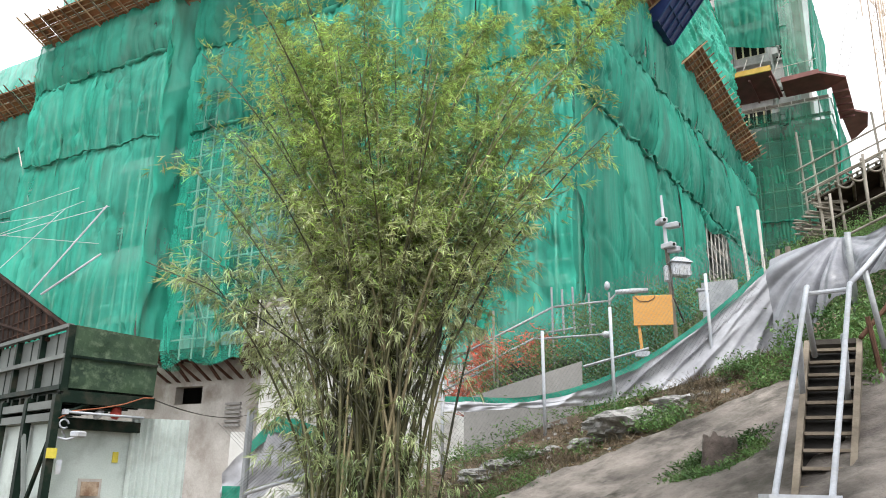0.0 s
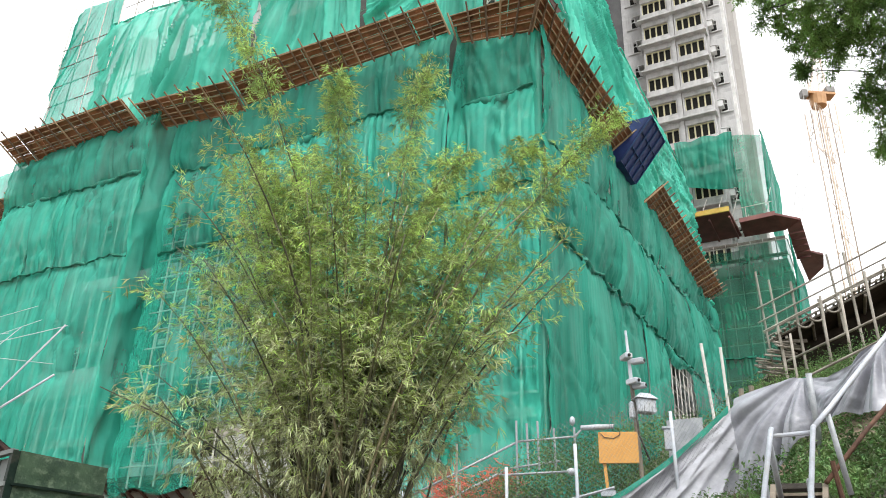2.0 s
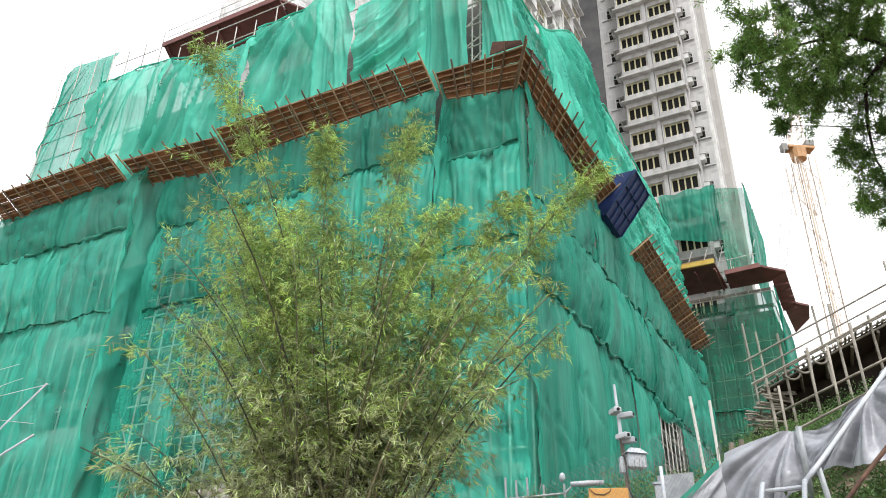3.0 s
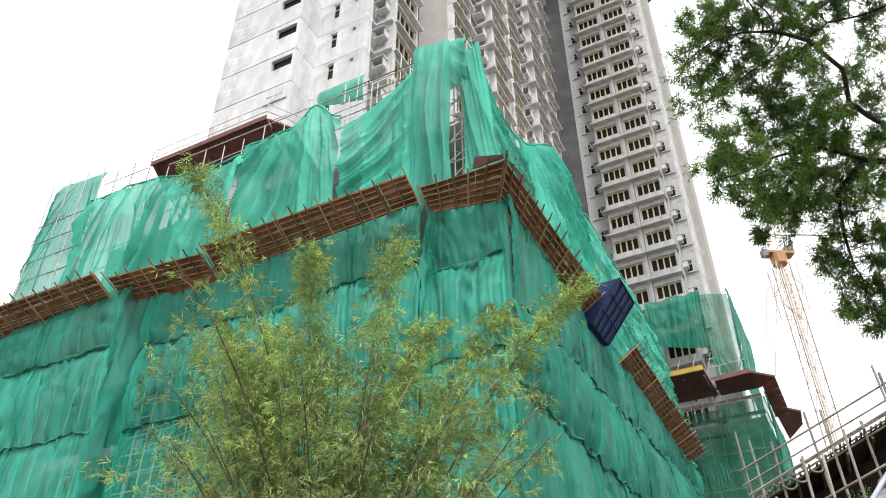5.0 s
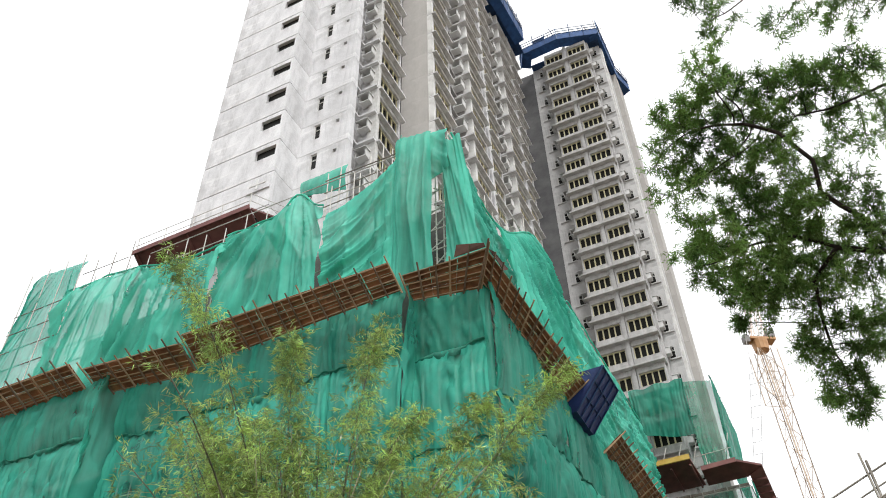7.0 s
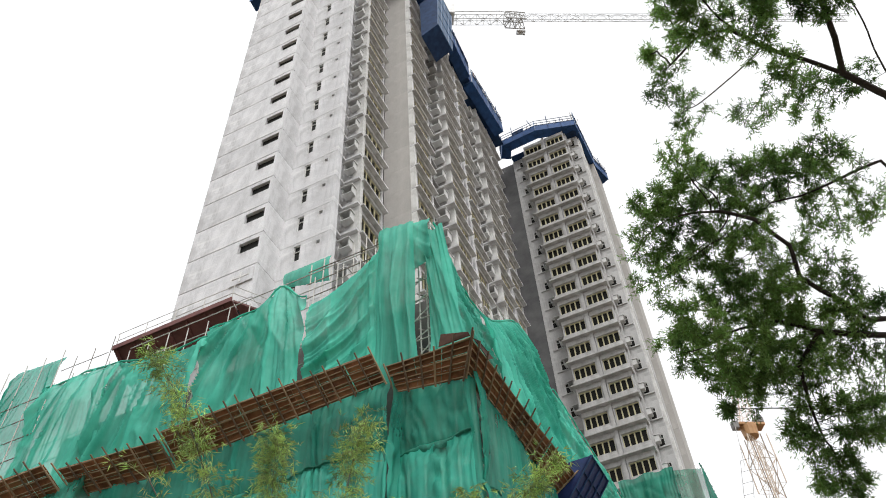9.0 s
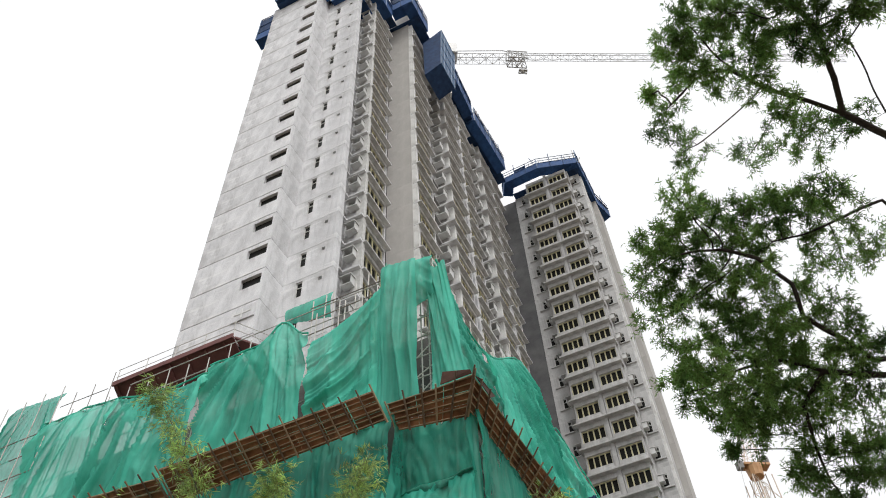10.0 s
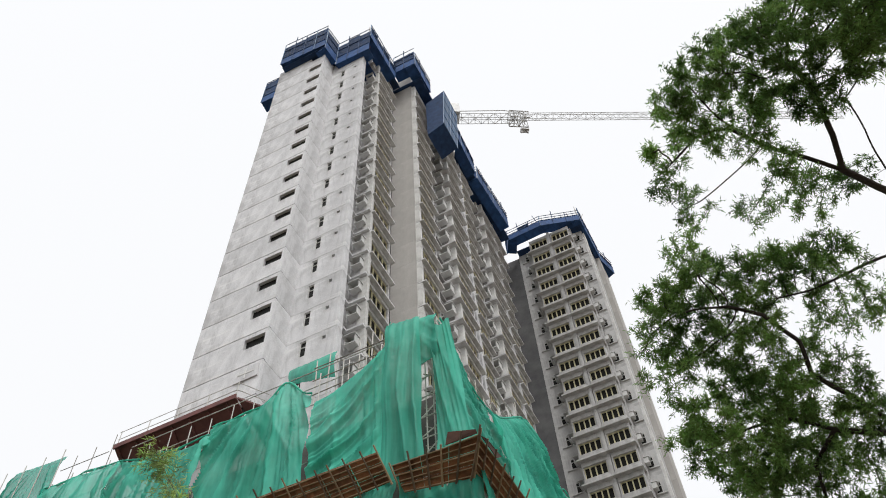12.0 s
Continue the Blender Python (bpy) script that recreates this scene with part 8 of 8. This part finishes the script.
def slope_plants():
    rng = np.random.default_rng(31)
    P, D, U, L, W = [], [], [], [], []
    G = [[], [], [], [], []]

    def tuft(x, y, r, n, size, bucket):
        z = ground_z(x, y)
        pos = np.stack([x + rng.normal(0, r, n), y + rng.normal(0, r, n), np.full(n, z) + np.abs(rng.normal(0, r * 0.55, n))], 1)
        d = unit(np.stack([rng.normal(0, 1, n), rng.normal(0, 1, n), rng.uniform(0.1, 1.2, n)], 1))
        for store, val in zip(bucket, (pos, d, unit(rng.normal(0, 0.4, (n, 3)) + np.array([0, 0, 1.0])), rng.uniform(0.6, 1.3, n) * size, rng.uniform(0.6, 1.3, n) * size * 0.42)):
            store.append(val)

    green = [P, D, U, L, W]

    def bush(x, y, z, r, n, size):
        pos = np.array([x, y, z]) + rng.normal(0, r, (n, 3))
        for store, val in zip(green, (pos, unit(rng.normal(0, 1, (n, 3))), unit(rng.normal(0, 0.4, (n, 3)) + np.array([0, 0, 1.0])), rng.uniform(0.6, 1.3, n) * size, rng.uniform(0.6, 1.3, n) * size * 0.4)):
            store.append(val)

    for k in range(420):
        x = rng.uniform(0.2, 5.4)
        band = rng.uniform(0, 1)
        y = slope_edge(x) + 0.12 + (fence_y(x) - slope_edge(x) - 0.25) * band
        dens = wob(x * 1.1, y * 1.1, 11.0)
        if (dens < 0.2 and x > 2.4) or (dens < 0.32 and x <= 2.4):
            if rng.random() < 0.6:
                n = 40
                z = ground_z(x, y)
                pos = np.stack([x + rng.normal(0, 0.14, n), y + rng.normal(0, 0.14, n), np.full(n, z)], 1)
                d = unit(np.stack([rng.normal(0, 0.7, n), rng.normal(0, 0.7, n), rng.uniform(0.3, 1.2, n)], 1))
                for store, val in zip(G, (pos, d, unit(rng.normal(0, 1, (n, 3))), rng.uniform(0.06, 0.19, n), rng.uniform(0.005, 0.010, n))):
                    store.append(val)
            continue
        tuft(x, y, 0.19, 125, 0.075 if x > 3.2 else 0.065, green)
    for k in range(120):
        w, r = rng.uniform(0, 2 * math.pi), rng.uniform(0.3, 0.62)
        tuft(3.2 + 1.1 * r * math.cos(w), 9.4 + 0.8 * r * math.sin(w), 0.07, 50, 0.055, green)
    for k in range(260):
        x, y = rng.uniform(4.6, 9.5), rng.uniform(9.6, 13.0)
        if y > slope_edge(x) + 0.1:
            tuft(x, y, 0.18, 70, 0.06, green)
    for k in range(420):
        x, y = rng.uniform(-0.4, 6.6), rng.uniform(15.0, 19.8)
        if wob(x * 0.9, y * 0.9, 4.0) > -0.12:
            tuft(x, y, 0.24, 60, 0.075, green)
    for k in range(260):
        x, y = rng.uniform(6.0, 17.0), rng.uniform(14.5, 24.0)
        tuft(x, y, 0.3, 60, 0.09, green)
    for k in range(340):
        x, y = rng.uniform(0.9, 6.4), rng.uniform(16.8, 18.6)
        top = 4.05 + 0.36 * x + 0.5 * wob(x * 1.1, y, 3.0)
        foot = ground_z(x, y)
        bush(x, y, foot + (top - foot) * rng.uniform(0.2, 1.0), 0.17, 110, 0.075)
    for k in range(260):
        x, y = rng.uniform(4.6, 11.5), rng.uniform(18.0, 30.0)
        if 0.857 * (x - 3.6) - 0.515 * (y - 24.0) > 1.2:
            tuft(x, y, 0.34, 70, 0.11, green)
    for k in range(240):
        x, y = rng.uniform(4.2, 9.0), rng.uniform(14.6, 21.0)
        tuft(x, y, 0.26, 60, 0.08, green)
    for k in range(210):
        x, y = rng.uniform(4.95, 7.6), rng.uniform(9.2, 11.9)
        foot = ground_z(x, y)
        bush(x, y, foot + rng.uniform(0.05, 0.5) + 0.15 * wob(x * 2.0, y * 2.0), 0.13, 60, 0.095)
    for k in range(150):
        t = rng.uniform(0, 1)
        x, y = 7.0 + 2.2 * t + rng.normal(0, 0.15), 15.9 - 1.45 * t + rng.normal(0, 0.3)
        foot = ground_z(x, y)
        bush(x, y, foot + (6.2 + 0.75 * t - foot) * rng.uniform(0.2, 1.0), 0.17, 90, 0.06)
    for k in range(60):
        x, y = rng.uniform(-0.4, 1.5), rng.uniform(11.6, 13.4)
        tuft(x, y, 0.16, 60, 0.05, green)
    for k in range(30):
        tuft(rng.uniform(-3.4, -1.6), rng.uniform(13.4, 13.9), 0.2, 60, 0.05, green)
    for name, lab, mat, b in (("weeds", "low green weeds and ferns over the slope", WEED, green), ("dry_grass", "dry straw-coloured grass on the slope", DRY_GRASS, G)):
        me = leaf_mesh(name, mat, *(np.concatenate(s) for s in b))
        tagged(new(name, me), lab, "weeds" if name == "weeds" else "grass", kind="stuff")


slope_plants()


def slope_litter():
    """Loose stones, clods and dead leaves scattered over the bare soil."""
    rng = np.random.default_rng(47)
    stone, clod = Geo(), Geo()
    for k in range(900):
        x = rng.uniform(-0.5, 5.6)
        y = slope_edge(x) + 0.05 + (fence_y(x) + 0.3 - slope_edge(x)) * rng.uniform(0, 1)
        r = rng.uniform(0.012, 0.05) * (1.8 if rng.random() < 0.06 else 1.0)
        z = ground_z(x, y)
        w = rng.uniform(0, 6.28)
        a = [Vector((x + r * rng.uniform(0.7, 1.3) * math.cos(w + j * 1.2566), y + r * rng.uniform(0.7, 1.3) * math.sin(w + j * 1.2566), z - 0.01)) for j in range(5)]
        c = Vector((x, y, z))
        b = [c + (p - c) * rng.uniform(0.4, 0.8) + Vector((0, 0, r * rng.uniform(0.5, 1.0))) for p in a]
        (stone if k % 3 == 0 else clod).prism(a, b)
    tagged(solid("gravel", stone, ROCK, "small pale stones scattered over the soil", "stones"), kind="stuff")
    tagged(solid("soil_clods", clod, SOIL, "brown clods of earth on the slope", "soil"), kind="stuff")
    n = 2600
    x = rng.uniform(-0.5, 5.6, n)
    y = np.array([slope_edge(v) - 0.2 + (fence_y(v) + 0.3 - slope_edge(v)) * q for v, q in zip(x, rng.uniform(0, 1, n))])
    z = np.array([ground_z(a, b) for a, b in zip(x, y)]) + 0.015
    d = unit(np.stack([rng.normal(0, 1, n), rng.normal(0, 1, n), rng.normal(0.1, 0.25, n)], 1))
    me = leaf_mesh("dead_leaves", DEAD_LEAF, np.stack([x, y, z], 1), d, unit(rng.normal(0, 0.4, (n, 3)) + np.array([0, 0, 1.0])), rng.uniform(0.05, 0.14, n), rng.uniform(0.015, 0.04, n))
    tagged(new("dead_leaves", me), "dry brown bamboo leaves littering the slope", "litter", kind="stuff")


slope_litter()
